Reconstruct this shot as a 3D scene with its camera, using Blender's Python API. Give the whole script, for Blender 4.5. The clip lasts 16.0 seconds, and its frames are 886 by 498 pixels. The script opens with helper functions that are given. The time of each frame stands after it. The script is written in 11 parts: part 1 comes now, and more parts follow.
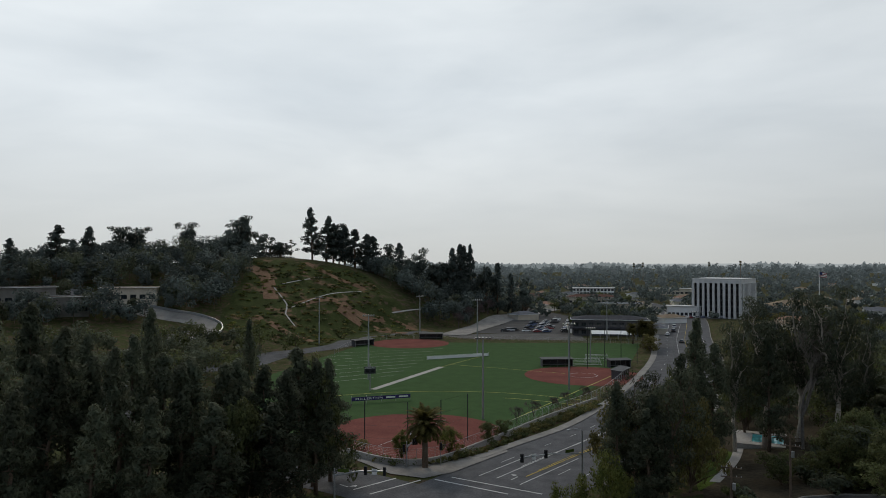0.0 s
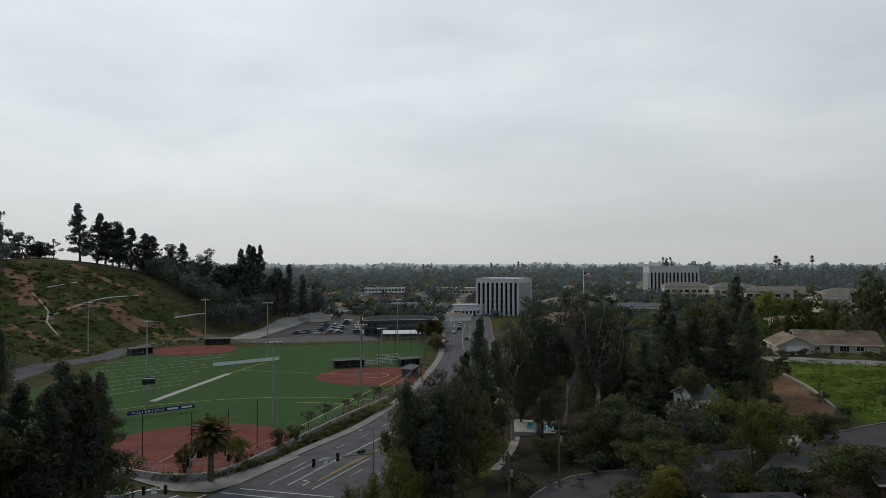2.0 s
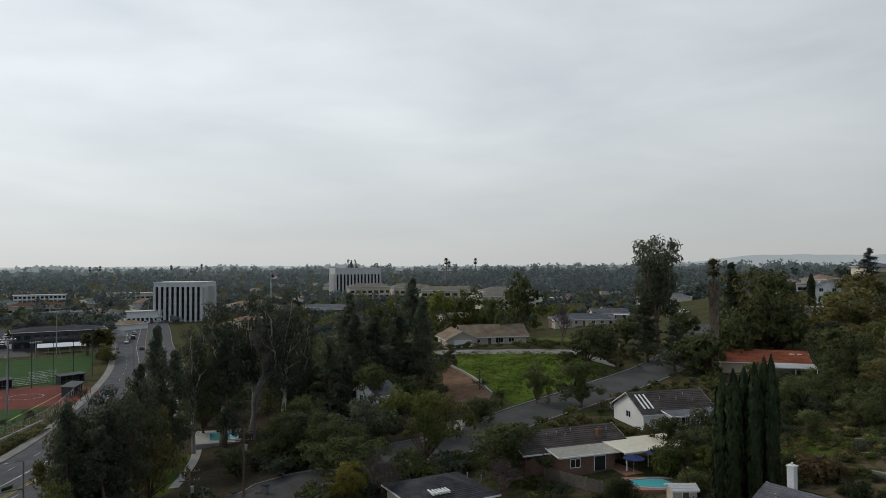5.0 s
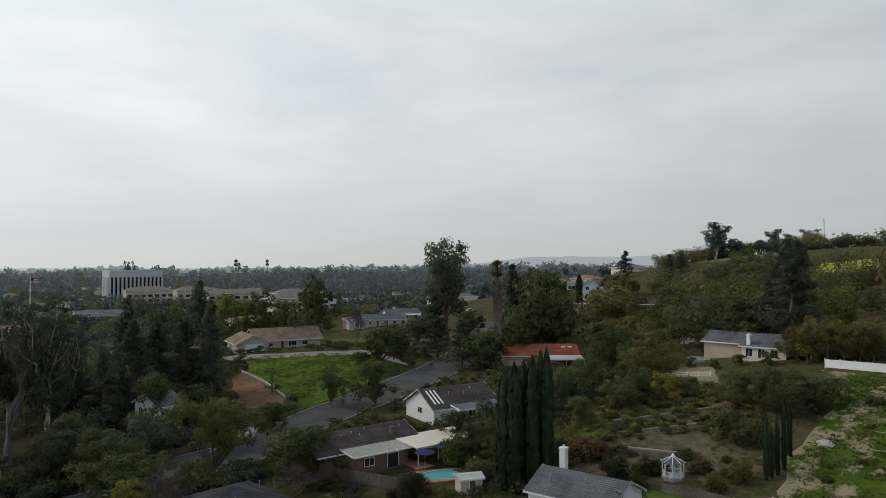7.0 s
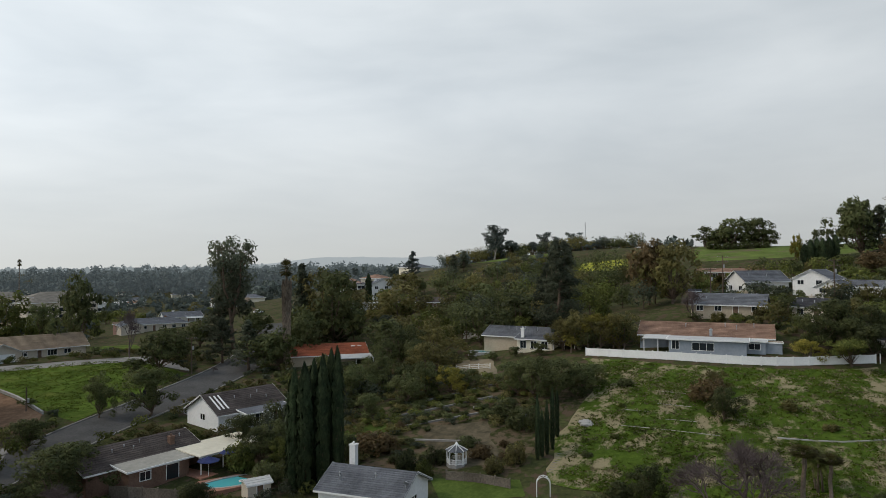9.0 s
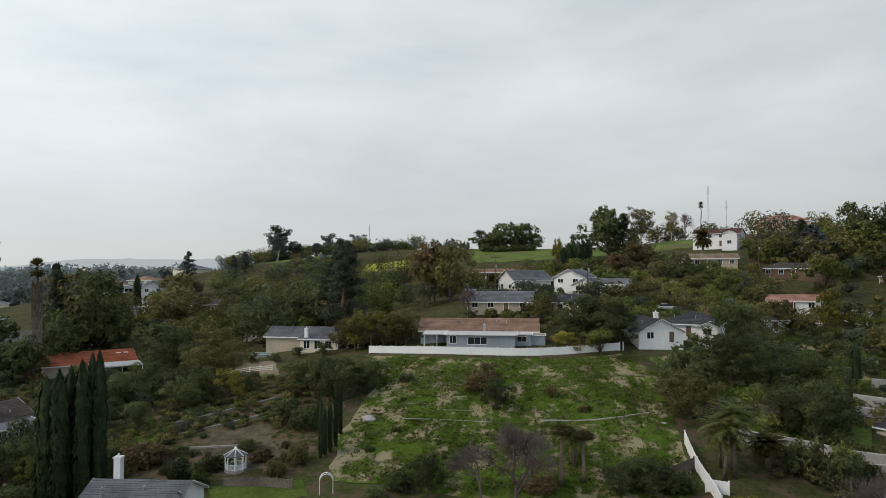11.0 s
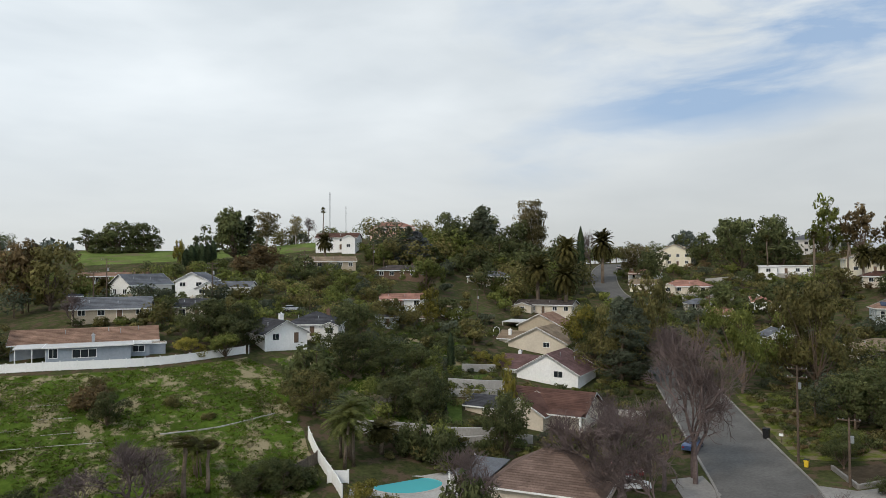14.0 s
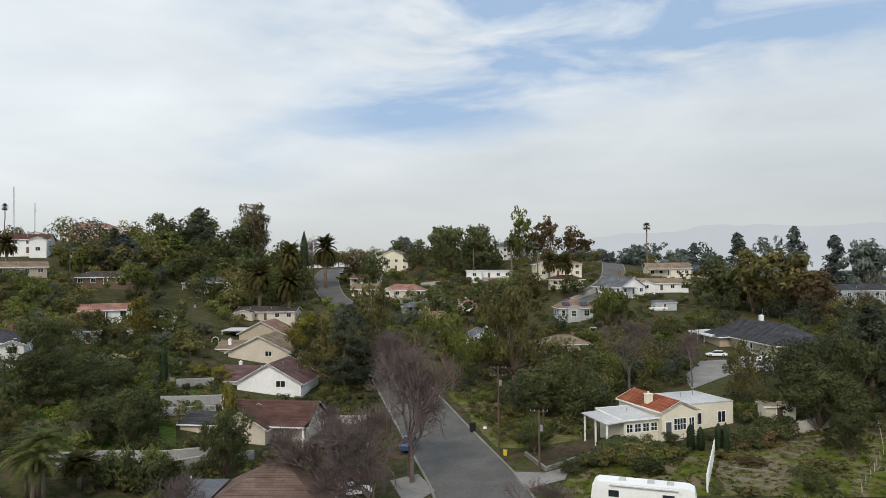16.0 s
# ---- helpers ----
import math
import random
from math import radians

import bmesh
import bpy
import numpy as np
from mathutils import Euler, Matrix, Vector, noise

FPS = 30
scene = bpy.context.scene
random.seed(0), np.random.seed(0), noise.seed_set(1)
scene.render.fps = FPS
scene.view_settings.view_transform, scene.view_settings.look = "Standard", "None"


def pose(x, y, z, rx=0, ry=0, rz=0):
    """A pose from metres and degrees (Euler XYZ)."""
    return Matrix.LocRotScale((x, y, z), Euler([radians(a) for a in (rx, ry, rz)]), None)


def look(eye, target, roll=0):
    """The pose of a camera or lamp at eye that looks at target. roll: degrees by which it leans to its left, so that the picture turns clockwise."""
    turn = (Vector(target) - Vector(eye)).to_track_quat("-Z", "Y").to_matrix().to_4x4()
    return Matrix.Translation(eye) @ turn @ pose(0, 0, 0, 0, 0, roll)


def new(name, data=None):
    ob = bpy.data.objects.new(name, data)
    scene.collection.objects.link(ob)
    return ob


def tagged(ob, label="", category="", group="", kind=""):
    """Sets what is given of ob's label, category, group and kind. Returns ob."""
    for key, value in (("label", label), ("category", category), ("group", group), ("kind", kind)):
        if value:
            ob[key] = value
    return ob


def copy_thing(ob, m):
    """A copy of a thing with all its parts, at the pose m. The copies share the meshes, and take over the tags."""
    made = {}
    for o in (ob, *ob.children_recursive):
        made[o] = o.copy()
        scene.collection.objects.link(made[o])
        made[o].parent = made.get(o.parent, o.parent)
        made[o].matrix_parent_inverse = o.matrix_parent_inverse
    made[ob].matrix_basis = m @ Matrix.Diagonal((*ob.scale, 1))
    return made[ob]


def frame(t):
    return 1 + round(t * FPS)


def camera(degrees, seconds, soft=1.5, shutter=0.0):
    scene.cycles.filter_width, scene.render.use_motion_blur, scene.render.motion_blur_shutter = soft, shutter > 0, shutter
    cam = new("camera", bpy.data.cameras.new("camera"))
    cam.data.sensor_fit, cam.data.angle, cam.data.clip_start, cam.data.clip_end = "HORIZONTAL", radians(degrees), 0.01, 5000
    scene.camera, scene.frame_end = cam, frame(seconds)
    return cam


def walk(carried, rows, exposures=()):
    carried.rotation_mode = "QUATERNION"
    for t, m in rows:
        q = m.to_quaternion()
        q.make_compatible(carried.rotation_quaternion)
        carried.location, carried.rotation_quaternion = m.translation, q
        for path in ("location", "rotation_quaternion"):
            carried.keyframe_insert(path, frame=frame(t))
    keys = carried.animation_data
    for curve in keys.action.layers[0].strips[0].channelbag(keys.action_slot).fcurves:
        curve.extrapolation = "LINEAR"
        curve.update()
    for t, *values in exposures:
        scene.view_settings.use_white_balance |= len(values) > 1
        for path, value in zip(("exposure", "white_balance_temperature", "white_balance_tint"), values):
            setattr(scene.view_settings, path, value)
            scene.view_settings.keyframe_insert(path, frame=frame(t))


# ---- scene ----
cam = camera(64.59, 16.0, soft=0.82)
PATH = [
    (0, pose(0.00, 0.00, 34.50, 90.97, 0.05, -0.00)),
    (0.5, pose(-0.03, -0.11, 34.61, 90.96, 0.06, -4.11)),
    (1, pose(-0.06, -0.22, 34.72, 90.97, 0.06, -8.39)),
    (1.5, pose(-0.10, -0.33, 34.83, 90.98, 0.07, -12.64)),
    (2, pose(-0.13, -0.44, 34.94, 90.99, 0.08, -16.85)),
    (2.5, pose(-0.11, -0.51, 35.01, 91.01, 0.09, -21.06)),
    (3, pose(-0.10, -0.57, 35.08, 91.04, 0.09, -25.23)),
    (3.5, pose(-0.08, -0.64, 35.15, 91.07, 0.10, -29.42)),
    (4, pose(-0.06, -0.71, 35.22, 91.07, 0.14, -33.61)),
    (4.2, pose(-0.06, -0.73, 35.25, 91.07, 0.15, -35.33)),
    (6.3, pose(-0.44, -0.79, 35.26, 91.16, 0.20, -52.77)),
    (6.5, pose(-0.46, -0.78, 35.25, 91.16, 0.21, -54.53)),
    (7, pose(-0.50, -0.75, 35.23, 91.17, 0.22, -58.70)),
    (7.5, pose(-0.54, -0.72, 35.21, 91.16, 0.23, -62.92)),
    (8, pose(-0.62, -0.69, 35.14, 91.16, 0.24, -67.15)),
    (8.5, pose(-0.72, -0.65, 35.03, 91.16, 0.24, -71.45)),
    (9, pose(-0.83, -0.62, 34.93, 91.15, 0.22, -75.79)),
    (9.2, pose(-0.87, -0.61, 34.89, 91.16, 0.21, -77.25)),
    (11.3, pose(-1.04, -0.58, 34.12, 91.33, 0.14, -96.37)),
    (11.5, pose(-1.07, -0.55, 34.09, 91.33, 0.15, -98.44)),
    (12, pose(-1.14, -0.45, 34.02, 91.34, 0.18, -103.35)),
    (12.5, pose(-1.21, -0.36, 33.95, 91.36, 0.24, -108.31)),
    (13, pose(-1.28, -0.26, 33.89, 91.40, 0.28, -113.32)),
    (13.5, pose(-1.08, -0.23, 34.06, 91.40, 0.31, -117.98)),
    (14, pose(-0.89, -0.19, 34.23, 91.40, 0.33, -123.29)),
    (14.5, pose(-0.70, -0.15, 34.40, 91.41, 0.35, -128.67)),
    (15, pose(-0.67, -0.15, 34.71, 91.40, 0.36, -134.05)),
    (15.5, pose(-0.64, -0.14, 35.01, 91.41, 0.39, -139.69)),
    (16, pose(-0.61, -0.14, 35.32, 91.45, 0.41, -145.67)),
]
walk(cam, PATH, exposures=[(0.0, -0.45), (2.0, -0.42), (4.2, -0.33), (6.5, -0.16), (9.0, 0.0), (11.5, 0.18), (14.0, 0.38), (16.0, 0.48)])

# ---- light: high thin overcast with blue gaps in the south-west, soft sun ahead of the first view ----
SUN_AZ, SUN_EL = -20.0, 42.0
world = bpy.data.worlds.new("overcast_sky")
scene.world = world
world.use_nodes = True
wn, wl = world.node_tree.nodes, world.node_tree.links
wn.clear()


def wnode(kind, **sets):
    n = wn.new(kind)
    for key, value in sets.items():
        n.inputs[key].default_value = value
    return n


sky = wn.new("ShaderNodeTexSky")
sky.sky_type = "NISHITA"
sky.sun_disc = False
sky.sun_elevation = radians(SUN_EL)
sky.sun_rotation = radians(SUN_AZ)
sky.dust_density = 2.0
coord = wn.new("ShaderNodeTexCoord")
sep = wn.new("ShaderNodeSeparateXYZ")
wl.new(coord.outputs["Generated"], sep.inputs[0])


def wmath(op, a, b=None, c=None, clamp=False):
    n = wn.new("ShaderNodeMath")
    n.operation, n.use_clamp = op, clamp
    for i, v in enumerate((a, b, c)):
        if v is None:
            continue
        if isinstance(v, (int, float)):
            n.inputs[i].default_value = v
        else:
            wl.new(v, n.inputs[i])
    return n.outputs[0]


def wmix(fac, a, b):
    n = wn.new("ShaderNodeMix")
    n.data_type = "RGBA"
    for sock, v in ((n.inputs[0], fac), (n.inputs[6], a), (n.inputs[7], b)):
        if isinstance(v, (int, float)):
            sock.default_value = v
        elif isinstance(v, tuple):
            sock.default_value = (*v, 1)
        else:
            wl.new(v, sock)
    return n.outputs[2]


# cloud sheet: noise over the dome, drawn out along the horizon
up = wmath("MAXIMUM", sep.outputs[2], 0.0)
dome = wn.new("ShaderNodeCombineXYZ")
wl.new(sep.outputs[0], dome.inputs[0])
wl.new(sep.outputs[1], dome.inputs[1])
wl.new(wmath("MULTIPLY", wmath("POWER", up, 0.8), 3.4), dome.inputs[2])


def cloud_noise(scale, detail, seed, rough=0.55, tilt=0.0, distort=0.3):
    mp = wn.new("ShaderNodeMapping")
    mp.inputs["Rotation"].default_value = (tilt, tilt, 0)
    mp.inputs["Location"].default_value = (seed, seed * 0.7, seed * 0.3)
    wl.new(dome.outputs[0], mp.inputs[0])
    n = wnode("ShaderNodeTexNoise", Scale=scale, Detail=detail, Roughness=rough, Distortion=distort)
    wl.new(mp.outputs[0], n.inputs["Vector"])
    return n.outputs[0]


soft = cloud_noise(1.5, 4, 3.1)
bands = cloud_noise(3.2, 6, 14.2, 0.5, 0.12)
puffs = cloud_noise(4.2, 7, 8.4, 0.56, 0.6, 0.5)
wide = cloud_noise(2.4, 5, 27.3, 0.55, 0.5, 0.4)
# the sheet breaks open in a wedge that widens upwards to the south
east_of_south = wmath("ARCTAN2", sep.outputs[0], wmath("MULTIPLY", sep.outputs[1], -1.0))
drift = wmath("MULTIPLY_ADD", wide, 0.30, -0.15)
floor_line = wmath("MULTIPLY_ADD", wmath("MULTIPLY_ADD", east_of_south, -1.0, radians(49)), 0.145, 0.108)
above = wmath("MULTIPLY", wmath("ADD", wmath("SUBTRACT", sep.outputs[2], floor_line), wmath("MULTIPLY", drift, 0.4)), 15.0, clamp=True)
beside = wmath("MULTIPLY", wmath("ADD", wmath("SUBTRACT", radians(53), east_of_south), wmath("MULTIPLY", drift, 1.6)), 3.4, clamp=True)
thin = wmath("MULTIPLY", above, beside, clamp=True)
gap = wmath("MULTIPLY", thin, wmath("SUBTRACT", wmath("ADD", wmath("MULTIPLY", puffs, 4.6), wmath("MULTIPLY", wide, 1.4)), 2.15, clamp=True), clamp=True)
shade = wmath("ADD", wmath("MULTIPLY_ADD", soft, 1.3, -0.35), wmath("MULTIPLY_ADD", bands, 1.25, -0.42), clamp=True)
cloud = wmix(shade, (6.0, 6.65, 7.2), (8.8, 9.35, 9.7))
low = wmath("POWER", wmath("SUBTRACT", 1.0, wmath("MULTIPLY", up, 4.2), clamp=True), 1.5)
cloud = wmix(wmath("MULTIPLY", low, 0.85), cloud, (5.75, 5.85, 5.6))
blue = wmix(0.7, sky.outputs[0], (3.7, 5.6, 8.5))
mixed = wmix(wmath("MULTIPLY", gap, 0.85), cloud, blue)
# the sheet is brighter on the sun's side
toward = wmath("ADD", wmath("MULTIPLY", sep.outputs[0], math.sin(radians(SUN_AZ))), wmath("MULTIPLY", sep.outputs[1], math.cos(radians(SUN_AZ))))
ahead = wmath("POWER", wmath("MAXIMUM", toward, 0.0), 2.0)
glow = wmath("ADD", wmath("MULTIPLY_ADD", toward, 0.27, 0.95), wmath("MULTIPLY", ahead, 0.13))
scaled = wn.new("ShaderNodeVectorMath")
scaled.operation = "SCALE"
wl.new(mixed, scaled.inputs[0])
wl.new(glow, scaled.inputs["Scale"])
background = wnode("ShaderNodeBackground", Strength=0.1)
wl.new(scaled.outputs[0], background.inputs["Color"])
output = wn.new("ShaderNodeOutputWorld")
wl.new(background.outputs[0], output.inputs["Surface"])

lamp = bpy.data.lights.new("sun", "SUN")
lamp.energy, lamp.angle, lamp.color = 1.25, radians(12), (1.0, 0.87, 0.70)
sun = new("sun", lamp)
sun.matrix_world = look((0, 0, 0), (-math.sin(radians(SUN_AZ)) * math.cos(radians(SUN_EL)), -math.cos(radians(SUN_AZ)) * math.cos(radians(SUN_EL)), -math.sin(radians(SUN_EL))))

# ---- materials ----
def material(name, c1, c2, scale=4.0, rough=0.85, bump=0.0, bump_scale=None, metal=0.0, spec=0.12, stain=0.25, detail=6.0, per_object=0.0, per_piece=0.0, stretch=(1, 1, 1)):
    """Two colours mixed by fine grain and broad stains, with relief; optional change from object to object and piece to piece."""
    m = bpy.data.materials.new(name)
    m.use_nodes = True
    nt = m.node_tree
    n, l = nt.nodes, nt.links
    b = n["Principled BSDF"]
    b.inputs["Roughness"].default_value = rough
    b.inputs["Metallic"].default_value = metal
    b.inputs["Specular IOR Level"].default_value = spec
    geo = n.new("ShaderNodeNewGeometry")
    mp = n.new("ShaderNodeMapping")
    mp.inputs["Scale"].default_value = stretch
    l.new(geo.outputs["Position"], mp.inputs[0])
    fine = n.new("ShaderNodeTexNoise")
    fine.inputs["Scale"].default_value = scale
    fine.inputs["Detail"].default_value = detail
    fine.inputs["Roughness"].default_value = 0.65
    l.new(mp.outputs[0], fine.inputs["Vector"])
    broad = n.new("ShaderNodeTexNoise")
    broad.inputs["Scale"].default_value = scale * 0.09
    broad.inputs["Detail"].default_value = 4
    l.new(mp.outputs[0], broad.inputs["Vector"])
    ramp = n.new("ShaderNodeMapRange")
    ramp.inputs["From Min"].default_value, ramp.inputs["From Max"].default_value = 0.3, 0.7
    l.new(fine.outputs[0], ramp.inputs[0])
    mix = n.new("ShaderNodeMix")
    mix.data_type = "RGBA"
    mix.inputs[6].default_value, mix.inputs[7].default_value = (*c1, 1), (*c2, 1)
    l.new(ramp.outputs[0], mix.inputs[0])
    hsv = n.new("ShaderNodeHueSaturation")
    l.new(mix.outputs[2], hsv.inputs["Color"])
    value = n.new("ShaderNodeMapRange")
    value.inputs["From Min"].default_value, value.inputs["From Max"].default_value = 0.3, 0.7
    value.inputs["To Min"].default_value, value.inputs["To Max"].default_value = 1 - stain, 1 + stain
    l.new(broad.outputs[0], value.inputs[0])
    out = value.outputs[0]
    for amount, source in ((per_object, "o"), (per_piece, "p")):
        if amount:
            src = n.new("ShaderNodeObjectInfo").outputs["Random"] if source == "o" else geo.outputs["Random Per Island"]
            r = n.new("ShaderNodeMapRange")
            r.inputs["To Min"].default_value, r.inputs["To Max"].default_value = 1 - amount, 1 + amount
            l.new(src, r.inputs[0])
            mu = n.new("ShaderNodeMath")
            mu.operation = "MULTIPLY"
            l.new(out, mu.inputs[0]), l.new(r.outputs[0], mu.inputs[1])
            out = mu.outputs[0]
    l.new(out, hsv.inputs["Value"])
    l.new(hsv.outputs[0], b.inputs["Base Color"])
    if bump:
        bn = n.new("ShaderNodeBump")
        bn.inputs["Strength"].default_value = bump
        bn.inputs["Distance"].default_value = 0.1
        tex = n.new("ShaderNodeTexNoise")
        tex.inputs["Scale"].default_value = bump_scale or scale
        tex.inputs["Detail"].default_value = 5
        l.new(mp.outputs[0], tex.inputs["Vector"])
        l.new(tex.outputs[0], bn.inputs["Height"])
        l.new(bn.outputs[0], b.inputs["Normal"])
    return m


def leaf_material(name, c1, c2, shine=0.25, through_light=0.42, per_object=0.25, per_leaf=0.34):
    """Leaves: colour changes from leaf to leaf, tree to tree and over the crown; some light passes through."""
    m = material(name, c1, c2, 0.6, 0.7, 0, None, 0, shine * 0.6, 0.4, 3, per_object, per_leaf)
    n, l = m.node_tree.nodes, m.node_tree.links
    b = n["Principled BSDF"]
    tr = n.new("ShaderNodeBsdfTranslucent")
    mx = n.new("ShaderNodeMixShader")
    mx.inputs[0].default_value = through_light
    l.new(b.inputs["Base Color"].links[0].from_socket, tr.inputs["Color"])
    l.new(b.outputs[0], mx.inputs[1]), l.new(tr.outputs[0], mx.inputs[2])
    l.new(mx.outputs[0], n["Material Output"].inputs["Surface"])
    return m


PINE = leaf_material("pine_needles", (0.0561, 0.0714, 0.0474), (0.1161, 0.1228, 0.0791), 0.12)
EUC = leaf_material("eucalyptus_leaves", (0.0949, 0.0908, 0.0436), (0.2088, 0.1674, 0.0809), 0.2)
DEEP = leaf_material("deep_green_leaves", (0.0498, 0.0653, 0.0256), (0.1243, 0.1308, 0.0514))
OLIVE = leaf_material("olive_green_leaves", (0.0893, 0.0883, 0.0308), (0.1937, 0.1648, 0.0614))
FRESH = leaf_material("fresh_green_leaves", (0.0701, 0.0929, 0.0221), (0.1636, 0.1689, 0.0443))
GOLD = leaf_material("yellow_green_leaves", (0.1279, 0.1255, 0.0221), (0.2558, 0.2091, 0.0443))
BRONZE = leaf_material("bronze_leaves", (0.0927, 0.0689, 0.0340), (0.1921, 0.1331, 0.0640))
SPRING = leaf_material("yellow_green_palm_fronds", (0.060, 0.074, 0.018), (0.125, 0.130, 0.036), 0.4)
CYPRESS = leaf_material("cypress_foliage", (0.0208, 0.0335, 0.0169), (0.0467, 0.0616, 0.0279), 0.1, 0.1)
PALM = leaf_material("palm_fronds", (0.0386, 0.0383, 0.0119), (0.0914, 0.0767, 0.0262), 0.12)
DRY = leaf_material("dry_fronds", (0.1668, 0.1334, 0.1015), (0.2900, 0.2392, 0.1812), 0.1)
SILVER = leaf_material("silver_blue_needles", (0.0590, 0.0711, 0.0753), (0.1181, 0.1255, 0.1328), 0.15)
# far foliage: haze is put into the paler, greyer base colour
HAZEDLEAF = leaf_material("hazed_far_foliage", (0.070, 0.088, 0.075), (0.135, 0.152, 0.134), 0.05, 0.2, 0.25, 0.16)
LAWNTUFT = leaf_material("grass_blades", (0.0572, 0.0907, 0.0117), (0.1320, 0.1638, 0.0288), 0.1, 0.5)
DRYTUFT = leaf_material("dry_grass_blades", (0.15, 0.13, 0.07), (0.26, 0.22, 0.13), 0.1, 0.5)
# pine needles for far off, paled in colour by painted haze
HAZEDPINE = leaf_material("hazed_far_pine_needles", (0.062, 0.080, 0.071), (0.118, 0.134, 0.122), 0.05, 0.2, 0.25, 0.16)
BARK = material("brown_bark", (0.07, 0.05, 0.035), (0.16, 0.12, 0.09), 6, 0.95, 0.6, 9)
PALEBARK = material("pale_bark", (0.28, 0.24, 0.20), (0.48, 0.43, 0.37), 3, 0.9, 0.3, 6)
LIMB = material("weathered_pale_limbs", (0.13, 0.115, 0.10), (0.24, 0.215, 0.19), 3, 0.9, 0.3, 6)
GREYTWIG = material("grey_twigs", (0.0798, 0.0608, 0.0574), (0.1460, 0.1117, 0.1058), 3, 0.95)
PALMTRUNK = material("palm_trunk", (0.12, 0.09, 0.065), (0.23, 0.18, 0.14), 5, 0.95, 0.8, 8)

SOIL = material("dry_soil_and_litter", (0.05, 0.045, 0.028), (0.13, 0.105, 0.07), 0.8, 0.95, 0.6, 1.2, stain=0.45, spec=0.02)
BAREBROWN = material("brown_garden_soil", (0.045, 0.036, 0.025), (0.095, 0.075, 0.052), 1.0, 0.95, 0.7, 2, stain=0.3, spec=0.02)
LAWN = material("mown_lawn", (0.0522, 0.0800, 0.0178), (0.0940, 0.1280, 0.0297), 1.6, 0.9, 0.5, 6, stain=0.3, spec=0.02)
MUSTARD = material("flowering_mustard", (0.16, 0.19, 0.03), (0.36, 0.34, 0.05), 0.8, 0.9, 0.6, 3, spec=0.02)
TURF = material("artificial_turf", (0.0380, 0.0725, 0.0250), (0.0494, 0.0882, 0.0338), 3.0, 0.85, 0.15, 20, stain=0.12, spec=0.02)
CLAY = material("red_infield_clay", (0.130, 0.048, 0.040), (0.172, 0.066, 0.054), 2.0, 0.95, 0.2, 10, stain=0.15, spec=0.02)
BAREDIRT = material("bare_orange_dirt", (0.12, 0.072, 0.045), (0.22, 0.14, 0.09), 0.9, 0.95, 0.8, 2, stain=0.3, spec=0.02)
ASPHALT = material("worn_asphalt", (0.0744, 0.0744, 0.0775), (0.1240, 0.1240, 0.1271), 3.5, 0.9, 0.25, 12, stain=0.2, spec=0.02)
OLDASPHALT = material("grey_street_asphalt", (0.0636, 0.0621, 0.0599), (0.0935, 0.0913, 0.0883), 2.5, 0.9, 0.25, 12, stain=0.18, spec=0.02)
PALEASPHALT = material("pale_worn_asphalt", (0.0914, 0.0877, 0.0826), (0.1279, 0.1228, 0.1155), 2.5, 0.9, 0.25, 12, stain=0.15, spec=0.02)
# leaf litter coloured extra dark to stand in for the grove's shade
SHADELITTER = material("shade_dark_leaf_litter", (0.030, 0.025, 0.018), (0.068, 0.056, 0.038), 1.5, 0.95, 0.6, 3, stain=0.35, spec=0.02)
CONCRETE = material("concrete", (0.1720, 0.1634, 0.1505), (0.2408, 0.2279, 0.2107), 3.0, 0.85, 0.2, 8, stain=0.2)
PALECONCRETE = material("pale_concrete", (0.28, 0.265, 0.245), (0.38, 0.365, 0.34), 3.0, 0.85, 0.15, 8, stain=0.15)
LINEPAINT = material("white_road_paint", (0.3570, 0.3570, 0.3485), (0.5270, 0.5270, 0.5100), 5, 0.7)
YELLOWPAINT = material("yellow_road_paint", (0.3500, 0.2520, 0.0350), (0.4340, 0.3220, 0.0560), 5, 0.7)
TURFLINE = material("yellow_turf_line", (0.30, 0.30, 0.08), (0.38, 0.37, 0.11), 5, 0.8)



def patchy(name, low, high, bare, scale, share, bump=0.8, turn=0.0, stretch=(1, 1, 1), soft=0.07):
    """Ground cover in two greens with worn patches of bare earth between."""
    m = material(name, low, high, 1.2, 0.95, bump, 3, stain=0.3, spec=0.02)
    n, l = m.node_tree.nodes, m.node_tree.links
    b = n["Principled BSDF"]
    green = b.inputs["Base Color"].links[0].from_socket
    geo = n.new("ShaderNodeNewGeometry")
    t = n.new("ShaderNodeTexNoise")
    t.inputs["Scale"].default_value, t.inputs["Detail"].default_value, t.inputs["Roughness"].default_value = scale, 9, 0.68
    mp = n.new("ShaderNodeMapping")
    mp.vector_type = "TEXTURE"
    mp.inputs["Rotation"].default_value = (0, 0, turn)
    mp.inputs["Scale"].default_value = stretch
    l.new(geo.outputs["Position"], mp.inputs[0])
    l.new(mp.outputs[0], t.inputs["Vector"])
    r = n.new("ShaderNodeMapRange")
    r.inputs["From Min"].default_value, r.inputs["From Max"].default_value = share, share + soft
    l.new(t.outputs[0], r.inputs[0])
    mx = n.new("ShaderNodeMix")
    mx.data_type = "RGBA"
    l.new(r.outputs[0], mx.inputs[0]), l.new(green, mx.inputs[6])
    mx.inputs[7].default_value = (*bare, 1)
    l.new(mx.outputs[2], b.inputs["Base Color"])
    return m


